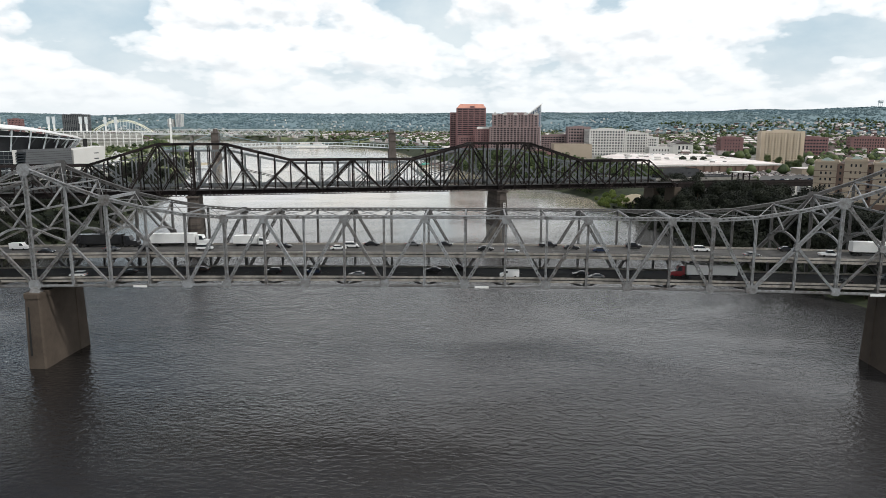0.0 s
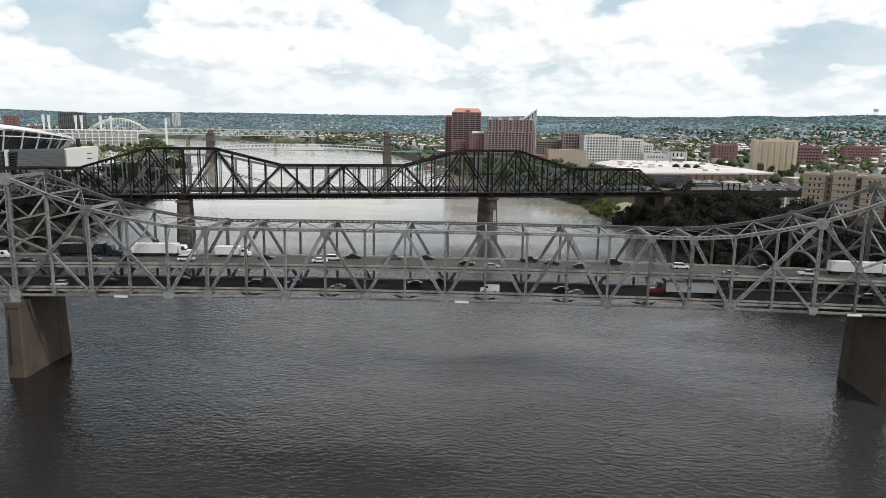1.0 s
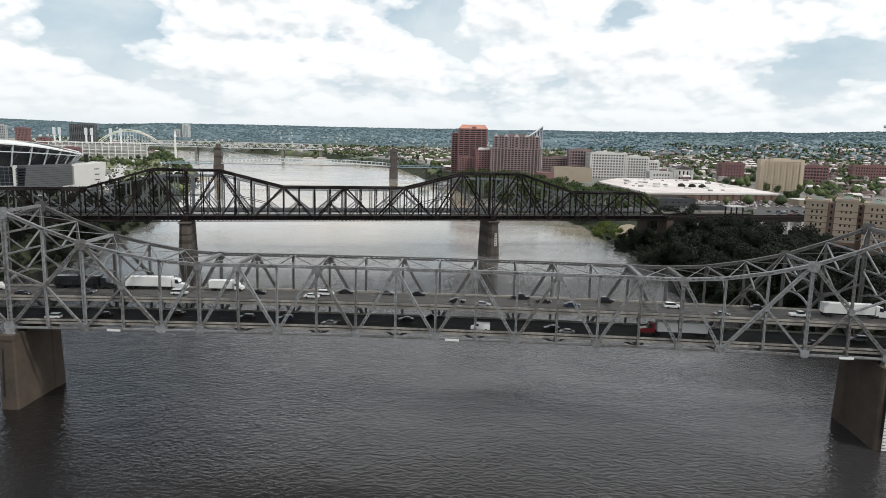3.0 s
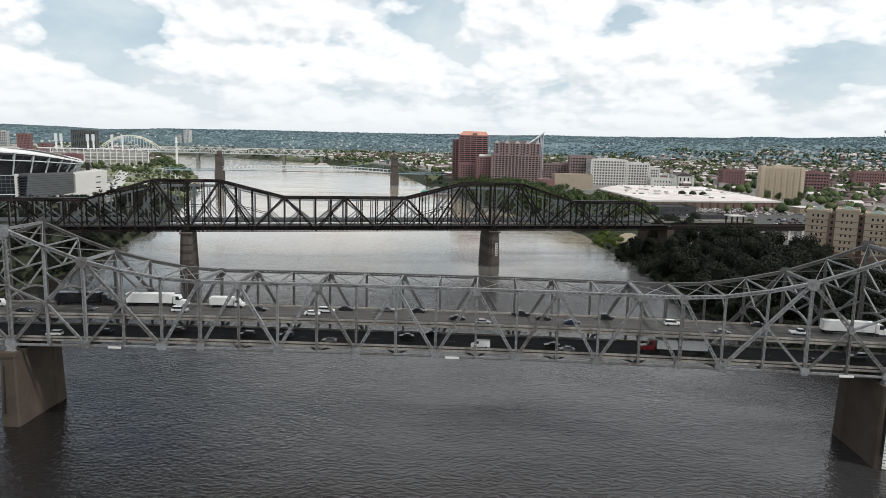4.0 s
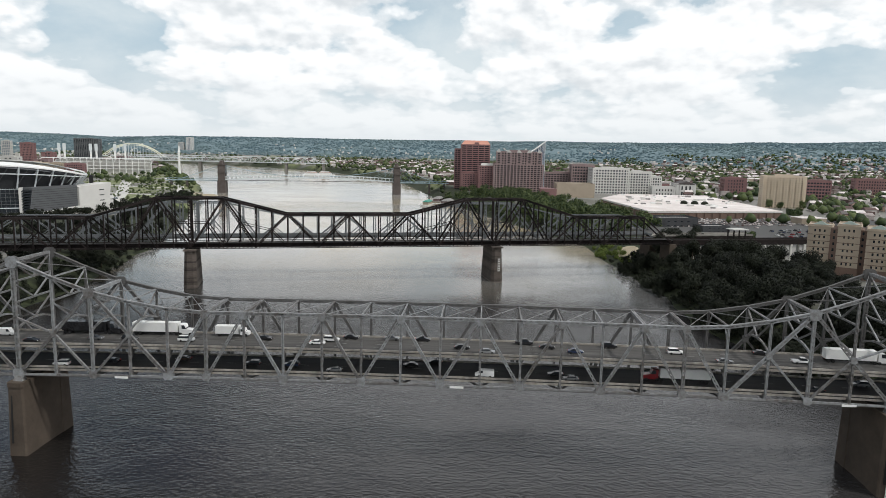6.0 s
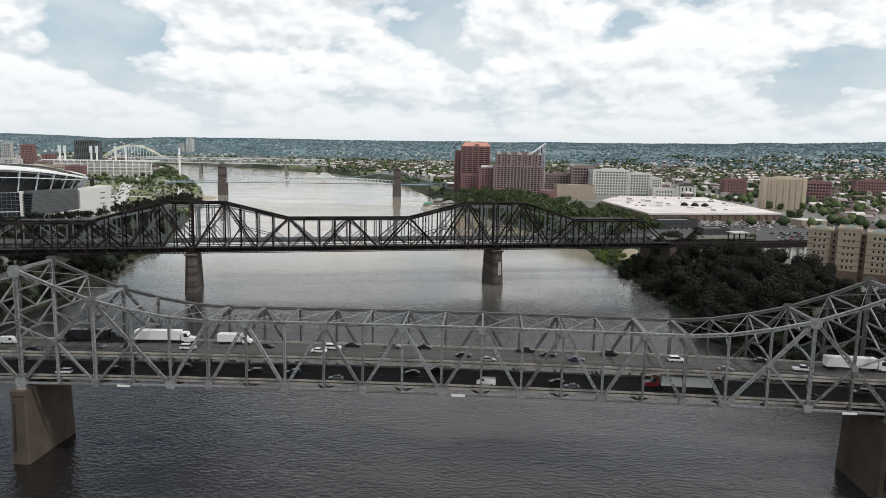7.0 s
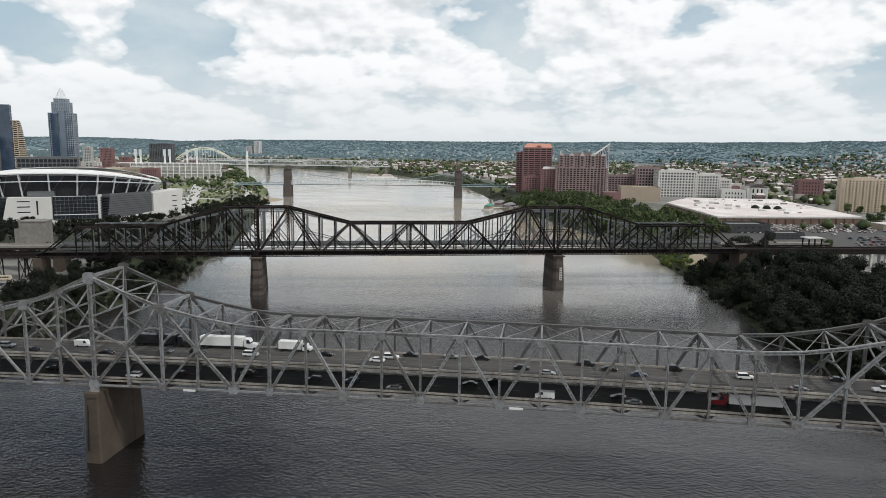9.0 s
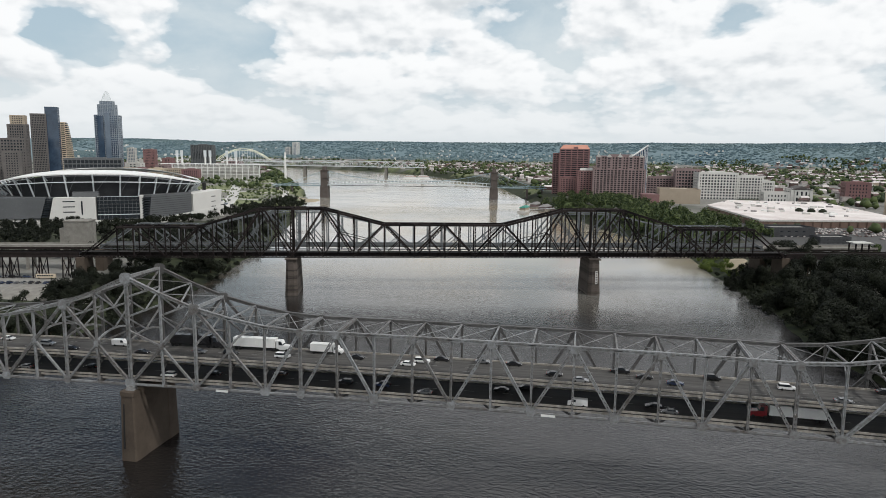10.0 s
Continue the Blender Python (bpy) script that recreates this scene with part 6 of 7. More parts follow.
def plant(kinds, spots):
    first = [True] * len(kinds)
    rnd = random.Random(3)
    for x, y, s in spots:
        k = rnd.randrange(len(kinds))
        m = pose(x, y, float(ground_z(x, y)) - 0.3, rnd.uniform(-4, 4), rnd.uniform(-4, 4), rnd.uniform(0, 360))
        if first[k]:
            ob = kinds[k]
            ob.matrix_basis = m
            first[k] = False
        else:
            ob = copy_thing(kinds[k], m)
        ob.scale = (s, s, s * rnd.uniform(0.9, 1.15))


def woods():
    rnd = random.Random(12)
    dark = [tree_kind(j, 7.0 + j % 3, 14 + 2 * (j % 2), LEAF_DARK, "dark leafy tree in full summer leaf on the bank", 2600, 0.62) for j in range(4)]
    mid = [tree_kind(20 + j, 5.0 + j % 2, 12 + j, LEAF, "green leafy tree in full summer leaf", 800) for j in range(3)]
    light = [tree_kind(40 + j, 3.2, 5.0, LEAF_BRIGHT, "low bright green shrub by the water", 420, 0.55) for j in range(2)]
    spots = []
    # thick wood on the near town bank, below the railway viaduct
    tries = 0
    while len(spots) < 150 and tries < 9000:
        tries += 1
        y = rnd.uniform(55, 400)
        x = float(np.interp(y, BANK_Y, BANK_R)) + rnd.uniform(1, 95)
        if x > 352 and y > 195 or (y > 330 and x < 275 and y > 350) or abs(x - 253) < 9 and y < 40:
            continue
        if abs((x - RX) * -math.sin(RA) + (y - RY) * math.cos(RA) - 5) < 7 and x > 268:
            continue
        if all((x - a) ** 2 + (y - b) ** 2 > 36 for a, b, _ in spots):
            spots.append((x, y, rnd.uniform(0.75, 1.15)))
    n_left = len(spots)
    while len(spots) < n_left + 40:
        y = rnd.uniform(228, 640)
        x = float(np.interp(y, SHORE_Y, SHORE_L)) - 4 - 62 * rnd.random()
        if abs((x - RX) * -math.sin(RA) + (y - RY) * math.cos(RA) - 20) < 32 or abs(y - 8) < 24:
            continue
        if 140 < y < 205 and x < -150:
            continue
        if all((x - a) ** 2 + (y - b) ** 2 > 45 for a, b, _ in spots):
            spots.append((x, y, rnd.uniform(0.55, 0.95)))
    n_left = len(spots)
    while len(spots) < n_left + 46:
        y = rnd.uniform(24, 226)
        x = float(np.interp(y, SHORE_Y, SHORE_L)) - 2 - 60 * rnd.random()
        if 150 < y < 205 and x < -168:
            continue
        if all((x - a) ** 2 + (y - b) ** 2 > 30 for a, b, _ in spots):
            spots.append((x, y, rnd.uniform(0.5, 0.85)))
    for j in range(26):
        f = j / 26
        spots.append((-455 + 125 * f + rnd.uniform(-3, 3), 408 + 120 * f ** 1.5 + rnd.uniform(-6, 6), rnd.uniform(0.45, 0.7)))
    plant(dark, spots)
    spots = []
    while len(spots) < 1:
        y = rnd.uniform(500, 1010)
        x = float(np.interp(y, BANK_Y, BANK_R)) + rnd.uniform(3, 85)
        if all((x - a) ** 2 + (y - b) ** 2 > 50 for a, b, _ in spots) and not (x > 225 and y > 930) and not (y > 1000 and x > 70):
            spots.append((x, y, rnd.uniform(0.8, 1.35)))
    n0 = len(spots)
    while len(spots) < n0 + 1:
        y = rnd.uniform(640, 1080)
        x = float(np.interp(y, SHORE_Y, SHORE_L)) - 6 - 130 * rnd.random()
        if all((x - a) ** 2 + (y - b) ** 2 > 50 for a, b, _ in spots) and (x + 372) ** 2 + (y - 690) ** 2 > 1600:
            spots.append((x, y, rnd.uniform(0.4, 0.85)))
    for x, y in ((362, 415), (368, 421), (515, 690), (530, 700), (545, 830), (560, 828), (590, 825), (612, 828), (500, 640)):
        spots.append((x, y, 1.0))
    plant(mid, spots)
    spots = []
    while len(spots) < 30:
        y = rnd.uniform(365, 465)
        x = float(np.interp(y, BANK_Y, BANK_R)) + rnd.uniform(-1, 20)
        spots.append((x, y, rnd.uniform(0.7, 1.3)))
    plant(light, spots)


woods()


def scatter(name, label, pts_, size, mat, seed, squash=0.8):
    """Many rough leafy clumps in one object."""
    rng = np.random.RandomState(seed)
    base = np.array([(1, 0, 0), (0.31, 0.95, 0), (-0.81, 0.59, 0), (-0.81, -0.59, 0), (0.31, -0.95, 0), (0.4, 0.2, 0.85), (-0.35, 0.3, 0.9), (-0.1, -0.45, 0.8), (0, 0, -0.6)], float)
    tri = np.array([(0, 1, 5), (1, 6, 5), (1, 2, 6), (2, 3, 6), (3, 7, 6), (3, 4, 7), (4, 0, 7), (0, 5, 7), (5, 6, 7), (1, 0, 8), (2, 1, 8), (3, 2, 8), (4, 3, 8), (0, 4, 8)])
    n_ = len(pts_)
    a = rng.uniform(0, 6.283, n_)
    s = size * rng.uniform(0.55, 1.35, n_)
    jit = rng.uniform(0.65, 1.3, (n_, 9))
    b = base[None] * jit[:, :, None]
    x = b[:, :, 0] * np.cos(a)[:, None] - b[:, :, 1] * np.sin(a)[:, None]
    y = b[:, :, 0] * np.sin(a)[:, None] + b[:, :, 1] * np.cos(a)[:, None]
    v = np.stack([x, y, b[:, :, 2] * squash + 0.45], 2) * s[:, None, None] + pts_[:, None, :]
    f = tri[None] + (np.arange(n_) * 9)[:, None, None]
    me = bpy.data.meshes.new(name)
    me.from_pydata(v.reshape(-1, 3).tolist(), [], f.reshape(-1, 3).tolist())
    me.polygons.foreach_set("use_smooth", [True] * len(me.polygons))
    me.materials.append(mat)
    return tagged(new(name, me), label, "trees", kind="stuff")


TOWN_MIX = material("mixed_town_walls", (0.56, 0.52, 0.50), (0.10, 0.068, 0.062), 0.8, 0, 0.02, 0.4, 1.0, 0, 0.2, island=0.9)


def grove(name, label, spots, keep, size, mat):
    rnd = random.Random(len(name))
    s = Shape()
    for a, b in spots:
        if not keep(a, b):
            continue
        r = rnd.uniform(*size)
        c, _ = leaf_cloud(rnd, r, r * 1.9, 150, r * 0.19, 6)
        z = float(ground_z(a, b))
        i = len(s.v)
        s.v += [(a + p, b + q, z + w) for p, q, w in c.v]
        s.f += [tuple(i + j for j in f) for f in c.f]
    return tagged(part(name, s, mat), label, "trees", kind="stuff")


def far_green():
    rng = np.random.RandomState(4)
    # woods on the hills
    x, y = rng.uniform(-1, 1, 62000), rng.uniform(2300, 4350, 62000)
    x = 100 + x * (0.8 * y + 300)
    z = ground_z(x, y)
    ok = (z > 26) & (np.abs(x - 0) < 0.85 * y + 700)
    dens = noise_field(x, y, 170, 31) + 0.5 * noise_field(x, y, 60, 32)
    ok &= (dens > 0.42) | (z > 85)
    scatter("hill_woods", "dense far woods on the valley hills", np.stack([x, y, z - 4.6], 1)[ok], 7.6, HAZY_WOODS, 2, 0.5)
    # street and garden trees of the towns
    x, y = rng.uniform(-1700, 2300, 24000), 600 + 2500 * rng.rand(24000) ** 1.1
    z = ground_z(x, y)
    xl, xr = np.interp(y, SHORE_Y, SHORE_L), np.interp(y, BANK_Y, BANK_R)
    right = (x > xr + 15) & (x < 400 + 0.9 * y) & ~((np.hypot(x - 400, y - 790) < 185) | ((x > 60) & (x < 470) & (y > 930) & (y < 1190)) | ((x > 525) & (x < 615) & (y > 845) & (y < 880)))
    left = (x < xl - 10) & (x > -400 - 0.6 * y) & (y > 1100) & (rng.rand(24000) < 0.5)
    ok = (right & (noise_field(x, y, 80, 40) > 0.45)) | left
    scatter("town_trees", "many leafy street and garden trees among the houses", np.stack([x, y, z + 1.5], 1)[ok], 5.6, LEAF, 3, 1.0)
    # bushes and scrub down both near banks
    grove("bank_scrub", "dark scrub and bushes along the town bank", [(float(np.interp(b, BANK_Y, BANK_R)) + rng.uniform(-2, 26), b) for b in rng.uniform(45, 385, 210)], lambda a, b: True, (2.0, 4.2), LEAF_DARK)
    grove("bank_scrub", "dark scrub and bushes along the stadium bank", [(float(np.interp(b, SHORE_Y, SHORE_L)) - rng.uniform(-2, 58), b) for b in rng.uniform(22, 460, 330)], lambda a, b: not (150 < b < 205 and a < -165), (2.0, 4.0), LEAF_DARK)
    # groves on the farther banks, as leaf sprays gathered in crowns
    grove("bank_grove", "thick green grove along the town bank", [(float(np.interp(b, BANK_Y, BANK_R)) + rng.uniform(3, 125), b) for b in rng.uniform(470, 1000, 330)], lambda a, b: not (a > 225 and b > 925) and not (a > 175 and b > 985) and math.hypot(a - 400, b - 790) > 130 and not (a > 312 and b < 600), (5.5, 9.0), LEAF)
    grove("park_grove", "rows of small green trees in the riverside park", [(float(np.interp(b, SHORE_Y, SHORE_L)) - rng.uniform(4, 120), b) for b in rng.uniform(640, 1090, 150)], lambda a, b: (a + 372) ** 2 + (b - 690) ** 2 > 1500 and (b < 760 or rng.rand() < 0.5), (2.0, 4.0), LEAF)
    grove("park_tree_rows", "planted rows of small green trees on the park lawns", [(-330 - 11 * (j % 22) - 0.32 * (row * 17) + rng.uniform(-1.5, 1.5), 800 + 17 * row + 3.5 * (j % 22) + rng.uniform(-1.5, 1.5)) for row in range(30) if row % 4 for j in range(22)], lambda a, b: a < np.interp(b, SHORE_Y, SHORE_L) - 10 and rng.rand() < 0.55, (1.7, 2.7), LEAF_PARK)
    # pale walks through the riverside park
    for k, way in enumerate((((-352, 700), (-420, 850), (-500, 1010), (-585, 1180), (-640, 1330)), ((-330, 780), (-352, 900), (-402, 1020), (-480, 1150), (-560, 1290)), ((-340, 830), (-470, 850), (-560, 880)), ((-390, 985), (-500, 1005), (-620, 1040)))):
        walk_ = Shape()
        wd = (9.0, 5.0, 6.0, 6.0)[k]
        for (xa, ya), (xb, yb) in zip(way, way[1:]):
            steps = max(2, int(math.hypot(xb - xa, yb - ya) / 8))
            for j in range(steps):
                p, q = [(xa + (xb - xa) * f, ya + (yb - ya) * f) for f in (j / steps, (j + 1) / steps)]
                e = Vector((q[1] - p[1], p[0] - q[0], 0)).normalized() * wd
                zp, zq = [float(np.max(ground_z(np.array([c[0] - e.x, c[0], c[0] + e.x]), np.array([c[1] - e.y, c[1], c[1] + e.y])))) + 0.35 for c in (p, q)]
                walk_.quad_box([(p[0] - e.x, p[1] - e.y, zp - 1.5), (p[0] + e.x, p[1] + e.y, zp - 1.5), (q[0] + e.x, q[1] + e.y, zq - 1.5), (q[0] - e.x, q[1] - e.y, zq - 1.5), (p[0] - e.x, p[1] - e.y, zp), (p[0] + e.x, p[1] + e.y, zp), (q[0] + e.x, q[1] + e.y, zq), (q[0] - e.x, q[1] - e.y, zq)])
        tagged(part("pavement", walk_, PALE_CONCRETE), "pale concrete walk through the riverside park", "pavement", kind="structure")
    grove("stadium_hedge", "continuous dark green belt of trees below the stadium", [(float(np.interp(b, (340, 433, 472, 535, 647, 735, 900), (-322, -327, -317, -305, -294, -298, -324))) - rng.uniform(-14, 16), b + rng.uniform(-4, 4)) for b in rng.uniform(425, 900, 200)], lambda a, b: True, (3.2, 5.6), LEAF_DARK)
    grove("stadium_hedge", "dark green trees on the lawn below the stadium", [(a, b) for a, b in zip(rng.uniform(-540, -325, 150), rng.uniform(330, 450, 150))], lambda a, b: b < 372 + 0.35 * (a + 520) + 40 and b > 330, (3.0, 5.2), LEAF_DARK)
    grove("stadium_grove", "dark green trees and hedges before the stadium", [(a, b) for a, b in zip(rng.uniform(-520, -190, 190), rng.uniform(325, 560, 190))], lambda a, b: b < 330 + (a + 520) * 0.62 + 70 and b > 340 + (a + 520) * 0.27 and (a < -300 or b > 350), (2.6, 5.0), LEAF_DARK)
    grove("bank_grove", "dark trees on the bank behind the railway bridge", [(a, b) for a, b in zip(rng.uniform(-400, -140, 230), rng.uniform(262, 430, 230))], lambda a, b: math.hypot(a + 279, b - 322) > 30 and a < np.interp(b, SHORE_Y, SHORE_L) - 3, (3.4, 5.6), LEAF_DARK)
    # cars in the farther lots, too small to tell apart
    lot = Shape()
    for row in range(16):
        for j in range(26):
            if rng.rand() < 0.3:
                continue
            a, b = 338 + 6.2 * j + rng.uniform(-0.4, 0.4), 560 + 8.5 * row + 1.4 * j
            if a > 500 or math.hypot(a - 400, b - 800) < 150 or b > 676 and a > 330:
                continue
            z = float(ground_z(a, b))
            lot.box(a - 0.9, a + 0.9, b - 2.2, b + 2.2, z + 0.3, z + 0.95).prism([(a - 0.8, b - 1.3), (a + 0.8, b - 1.3), (a + 0.8, b + 1.1), (a - 0.8, b + 1.1)], z + 0.95, z + 1.5, 0.8)
    for j in range(700):
        a, b = rng.uniform(420, 1500), rng.uniform(560, 1300)
        if math.hypot(a - 400, b - 790) < 190 or a > 350 + 0.8 * b or (525 < a < 620 and 845 < b < 880):
            continue
        z = float(ground_z(a, b))
        lot.box(a - 0.9, a + 0.9, b - 2.2, b + 2.2, z + 0.3, z + 0.95).prism([(a - 0.8, b - 1.3), (a + 0.8, b - 1.3), (a + 0.8, b + 1.1), (a - 0.8, b + 1.1)], z + 0.95, z + 1.5, 0.8)
    tagged(part("far_parked_cars", lot, TOWN_MIX), "many parked cars in far lots and streets", "cars", kind="stuff")
    # low town roofs between the larger blocks
    cl = Shape()
    for a, b in zip(rng.uniform(-1500, 2200, 3900), 620 + 2350 * rng.rand(3900) ** 1.1):
        if a < np.interp(b, SHORE_Y, SHORE_L) - 60 and b > 1650 and a > -500 - 0.6 * b:
            pass
        elif a < np.interp(b, BANK_Y, BANK_R) + 60 or a > 350 + 0.9 * b or math.hypot(a - 400, b - 790) < 195 or (60 < a < 480 and 920 < b < 1200) or (525 < a < 620 and 845 < b < 880):
            continue
        w, d, h = rng.uniform(3.5, 9), rng.uniform(4, 8), rng.uniform(4.5, 9)
        z = float(ground_z(a, b))
        cl.prism([(a - w, b - d), (a + w, b - d), (a + w, b + d), (a - w, b + d)], z - 2, z + h)
        if rng.rand() < 0.6:
            cl.prism([(a - w - 0.4, b - d - 0.4), (a + w + 0.4, b - d - 0.4), (a + w + 0.4, b + d + 0.4), (a - w - 0.4, b + d + 0.4)], z + h, z + h + 3, top=[(a - w, b - 0.2), (a + w, b - 0.2), (a + w, b + 0.2), (a - w, b + 0.2)])
    tagged(part("far_town_roofs", cl, TOWN_MIX), "many small brick and white town buildings far off", "houses", kind="stuff")
    # pale far houses on the hillsides
    x, y = rng.uniform(-2600, 2800, 1100), rng.uniform(2300, 3600, 1100)
    z = ground_z(x, y)
    ok = (z > 14) & (z < 90) & (noise_field(x, y, 240, 50) > 0.5)
    s = Shape()
    for a, b, c in zip(x[ok], y[ok], z[ok]):
        w = rng.uniform(2, 5)
        s.box(a - w, a + w, b - 4, b + 4, c - 2, c + rng.uniform(6, 9))
    tagged(part("far_houses", s, WHITE_STONE), "tiny pale houses scattered on the far hillsides", "houses", kind="stuff")


far_green()


# ---- vehicles ----
def profile(s, pts, y0, y1, inset=0.0):
    """A side outline in x and z drawn across from y0 to y1."""
    i, k = len(s.v), len(pts)
    s.v += [(x, y0, z) for x, z in pts] + [(x, y1, z) for x, z in pts]
    s.f += [tuple(range(i, i + k)), tuple(range(i + 2 * k - 1, i + k - 1, -1))]
    s.f += [(i + j, i + k + j, i + k + (j + 1) % k, i + (j + 1) % k) for j in range(k)]
    return s


WHEELS = {}


def wheel(parent, x, y, r=0.33, w=0.22):
    key = (r, w)
    if key not in WHEELS:
        WHEELS[key] = (Shape().tube((0, -w / 2, 0), (0, w / 2, 0), r, r, 14).mesh("wheel", TYRE), Shape().tube((0, -w / 2 - 0.01, 0), (0, w / 2 + 0.01, 0), r * 0.6, r * 0.6, 10).mesh("rim", RIM))
    ob = part("wheel", WHEELS[key][0], None, parent)
    ob.location = (x, y, r)
    return ob


def car(paint, kind="sedan", parked=False):
    names = {"sedan": "car", "suv": "sport_utility_car", "van": "van", "pickup": "pickup_truck"}
    col = paint.replace("_", " ")
    c = thing(names[kind], f"{col} {kind if kind != 'suv' else 'sport utility car'} " + ("parked in the riverside lot" if parked else "in traffic on the bridge deck"), "car" if kind in ("sedan", "suv") else kind, group="parked cars" if parked else "traffic on the bridge")
    P = PAINTS[paint]
    if kind == "sedan":
        L, H = 4.6, 1.42
        body = [(-2.3, 0.35), (-2.28, 0.85), (-1.7, 0.97), (1.0, 0.95), (2.05, 0.78), (2.3, 0.6), (2.3, 0.35)]
        glass = [(-1.65, 0.95), (-1.05, 1.36), (0.35, 1.38), (1.1, 0.94)]
    elif kind == "suv":
        L, H = 4.8, 1.8
        body = [(-2.4, 0.42), (-2.4, 1.1), (1.1, 1.1), (2.2, 0.98), (2.4, 0.7), (2.4, 0.42)]
        glass = [(-2.3, 1.08), (-2.0, 1.72), (0.4, 1.74), (1.15, 1.08)]
    elif kind == "pickup":
        L, H = 5.6, 1.85
        body = [(-2.8, 0.5), (-2.8, 1.1), (1.3, 1.1), (2.6, 1.02), (2.8, 0.75), (2.8, 0.5)]
        glass = [(-0.7, 1.08), (-0.5, 1.78), (0.8, 1.8), (1.5, 1.08)]
    else:
        L, H = 5.6, 2.3
        body = [(-2.8, 0.4), (-2.8, 2.2), (1.2, 2.25), (1.75, 1.35), (2.7, 1.05), (2.8, 0.4)]
        glass = [(0.5, 1.35), (0.5, 2.1), (1.27, 2.12), (1.72, 1.36)]
    part("body", profile(Shape(), body, -0.9, 0.9), P, c)
    part("window_glass", profile(Shape(), glass, -0.78 if kind != "van" else -0.905, 0.78 if kind != "van" else 0.905), GLASS, c, "dark car windows")
    if kind != "van":
        zt = max(z for _, z in glass)
        xs = [x for x, z in glass if z > zt - 0.1]
        part("roof", Shape().box(min(xs) - 0.08, max(xs) + 0.08, -0.74, 0.74, zt - 0.03, zt + 0.05), P, c)
    for x in (-L * 0.3, L * 0.31):
        for y in (-0.82, 0.82):
            wheel(c, x, y)
    if not parked:
        for y in (-0.65, 0.65):
            part("headlight", Shape().box(L / 2 - 0.06, L / 2 + 0.03, y - 0.2, y + 0.2, 0.6, 0.76), LAMP_CLEAR, c)
            part("tail_light", Shape().box(-L / 2 - 0.03, -L / 2 + 0.06, y - 0.2, y + 0.2, 0.7, 0.9), LAMP_RED, c)
    return c


def truck(paint, trailer_len, label, trailer_paint=WHITE_PAINT, nose=True):
    t = thing("lorry", label, "lorry", group="traffic on the bridge")
    P = PAINTS[paint]
    x0 = trailer_len / 2
    cab = [(x0 + 0.5, 0.6), (x0 + 0.5, 3.6), (x0 + 2.2, 3.5), (x0 + 2.7, 2.1), (x0 + 4.6, 1.9), (x0 + 4.9, 1.5), (x0 + 4.9, 0.6)] if nose else [(x0 + 0.4, 0.6), (x0 + 0.4, 2.6), (x0 + 1.7, 2.6), (x0 + 2.1, 1.7), (x0 + 3.1, 1.4), (x0 + 3.2, 0.6)]
    part("cab", profile(Shape(), cab, -1.15, 1.15), P, t)
    wx = x0 + (2.2 if nose else 1.6)
    part("windscreen", profile(Shape(), [(wx + 0.03, 3.3 if nose else 2.45), (wx + 0.5, 2.15 if nose else 1.72), (wx - 0.9, 2.15 if nose else 1.72), (wx - 0.9, 3.3 if nose else 2.45)], -1.17, 1.17), GLASS, t)
    zb = 1.15 if nose else 0.9
    ht = 4.05 if nose else 3.3
    part("trailer", Shape().box(-x0, x0, -1.28, 1.28, zb, ht), trailer_paint, t)
    for k in range(int(trailer_len / 1.2)):
        xx = -x0 + 0.6 + 1.2 * k
        part("side_post", Shape().box(xx - 0.05, xx + 0.05, -1.31, -1.281, zb + 0.1, ht - 0.1), trailer_paint, t)
    part("chassis", Shape().box(-x0, x0 + (4.5 if nose else 3.0), -0.5, 0.5, 0.6, zb - 0.02), TYRE, t)
    for x in ((-x0 + 1.0, -x0 + 2.3, x0 - 0.4, x0 + 0.9, x0 + 4.0) if nose else (-x0 + 1.2, x0 + 2.3)):
        for y in (-1.05, 1.05):
            wheel(t, x, y, 0.5, 0.36)
    for k in (0, 1):
        part("tail_light", Shape().box(-x0 - 0.04, -x0 + 0.01, -1.1 + 1.9 * k, -0.8 + 1.9 * k, zb, zb + 0.25), LAMP_RED, t)
    return t


UPPER = [(-11, 2, "white", "van"), (2, 0, "black", "sedan"), (31, 1, "black", "suv"), (48.6, 1, "white", "suv"), (71.8, 2, "black", "sedan"), (89, 1, "white", "sedan"),
         (92.5, 2, "white", "suv"), (98, 3, "black", "sedan"), (110.6, 3, "grey", "sedan"), (120.3, 3, "black", "sedan"), (132.6, 1, "black", "sedan"), (151.4, 3, "black", "pickup"),
         (158, 2, "black", "sedan"), (166, 1, "dark_blue", "sedan"), (177, 3, "black", "suv"), (196, 2, "white", "suv"), (208, 0, "grey", "sedan"), (222, 3, "black", "sedan"), (-36, 1, "silver", "suv"),
         (-24, 0, "black", "sedan"), (140, 0, "silver", "sedan"), (231, 1, "white", "pickup"), (20, 1, "grey", "sedan"), (-55, 2, "white", "sedan"), (-70, 1, "black", "suv"), (276, 2, "grey", "sedan"), (292, 1, "white", "sedan")]
LOWER = [(11, 0, "white", "suv"), (25, 1, "black", "sedan"), (69, 1, "black", "suv"), (117, 2, "black", "sedan"), (124, 3, "black", "sedan"), (139.5, 0, "white", "van"), (160.5, 1, "black", "sedan"),
         (164.5, 0, "grey", "sedan"), (234, 0, "black", "sedan"), (46, 2, "brown", "sedan"), (95, 0, "grey", "sedan"), (-20, 1, "black", "sedan"), (-42, 0, "silver", "sedan"), (81, 1, "dark_blue", "suv"), (250, 2, "grey", "suv")]
MADE = {}


def lane_y(lane):
    return 1.9 + 14.2 * (lane + 0.5) / 4


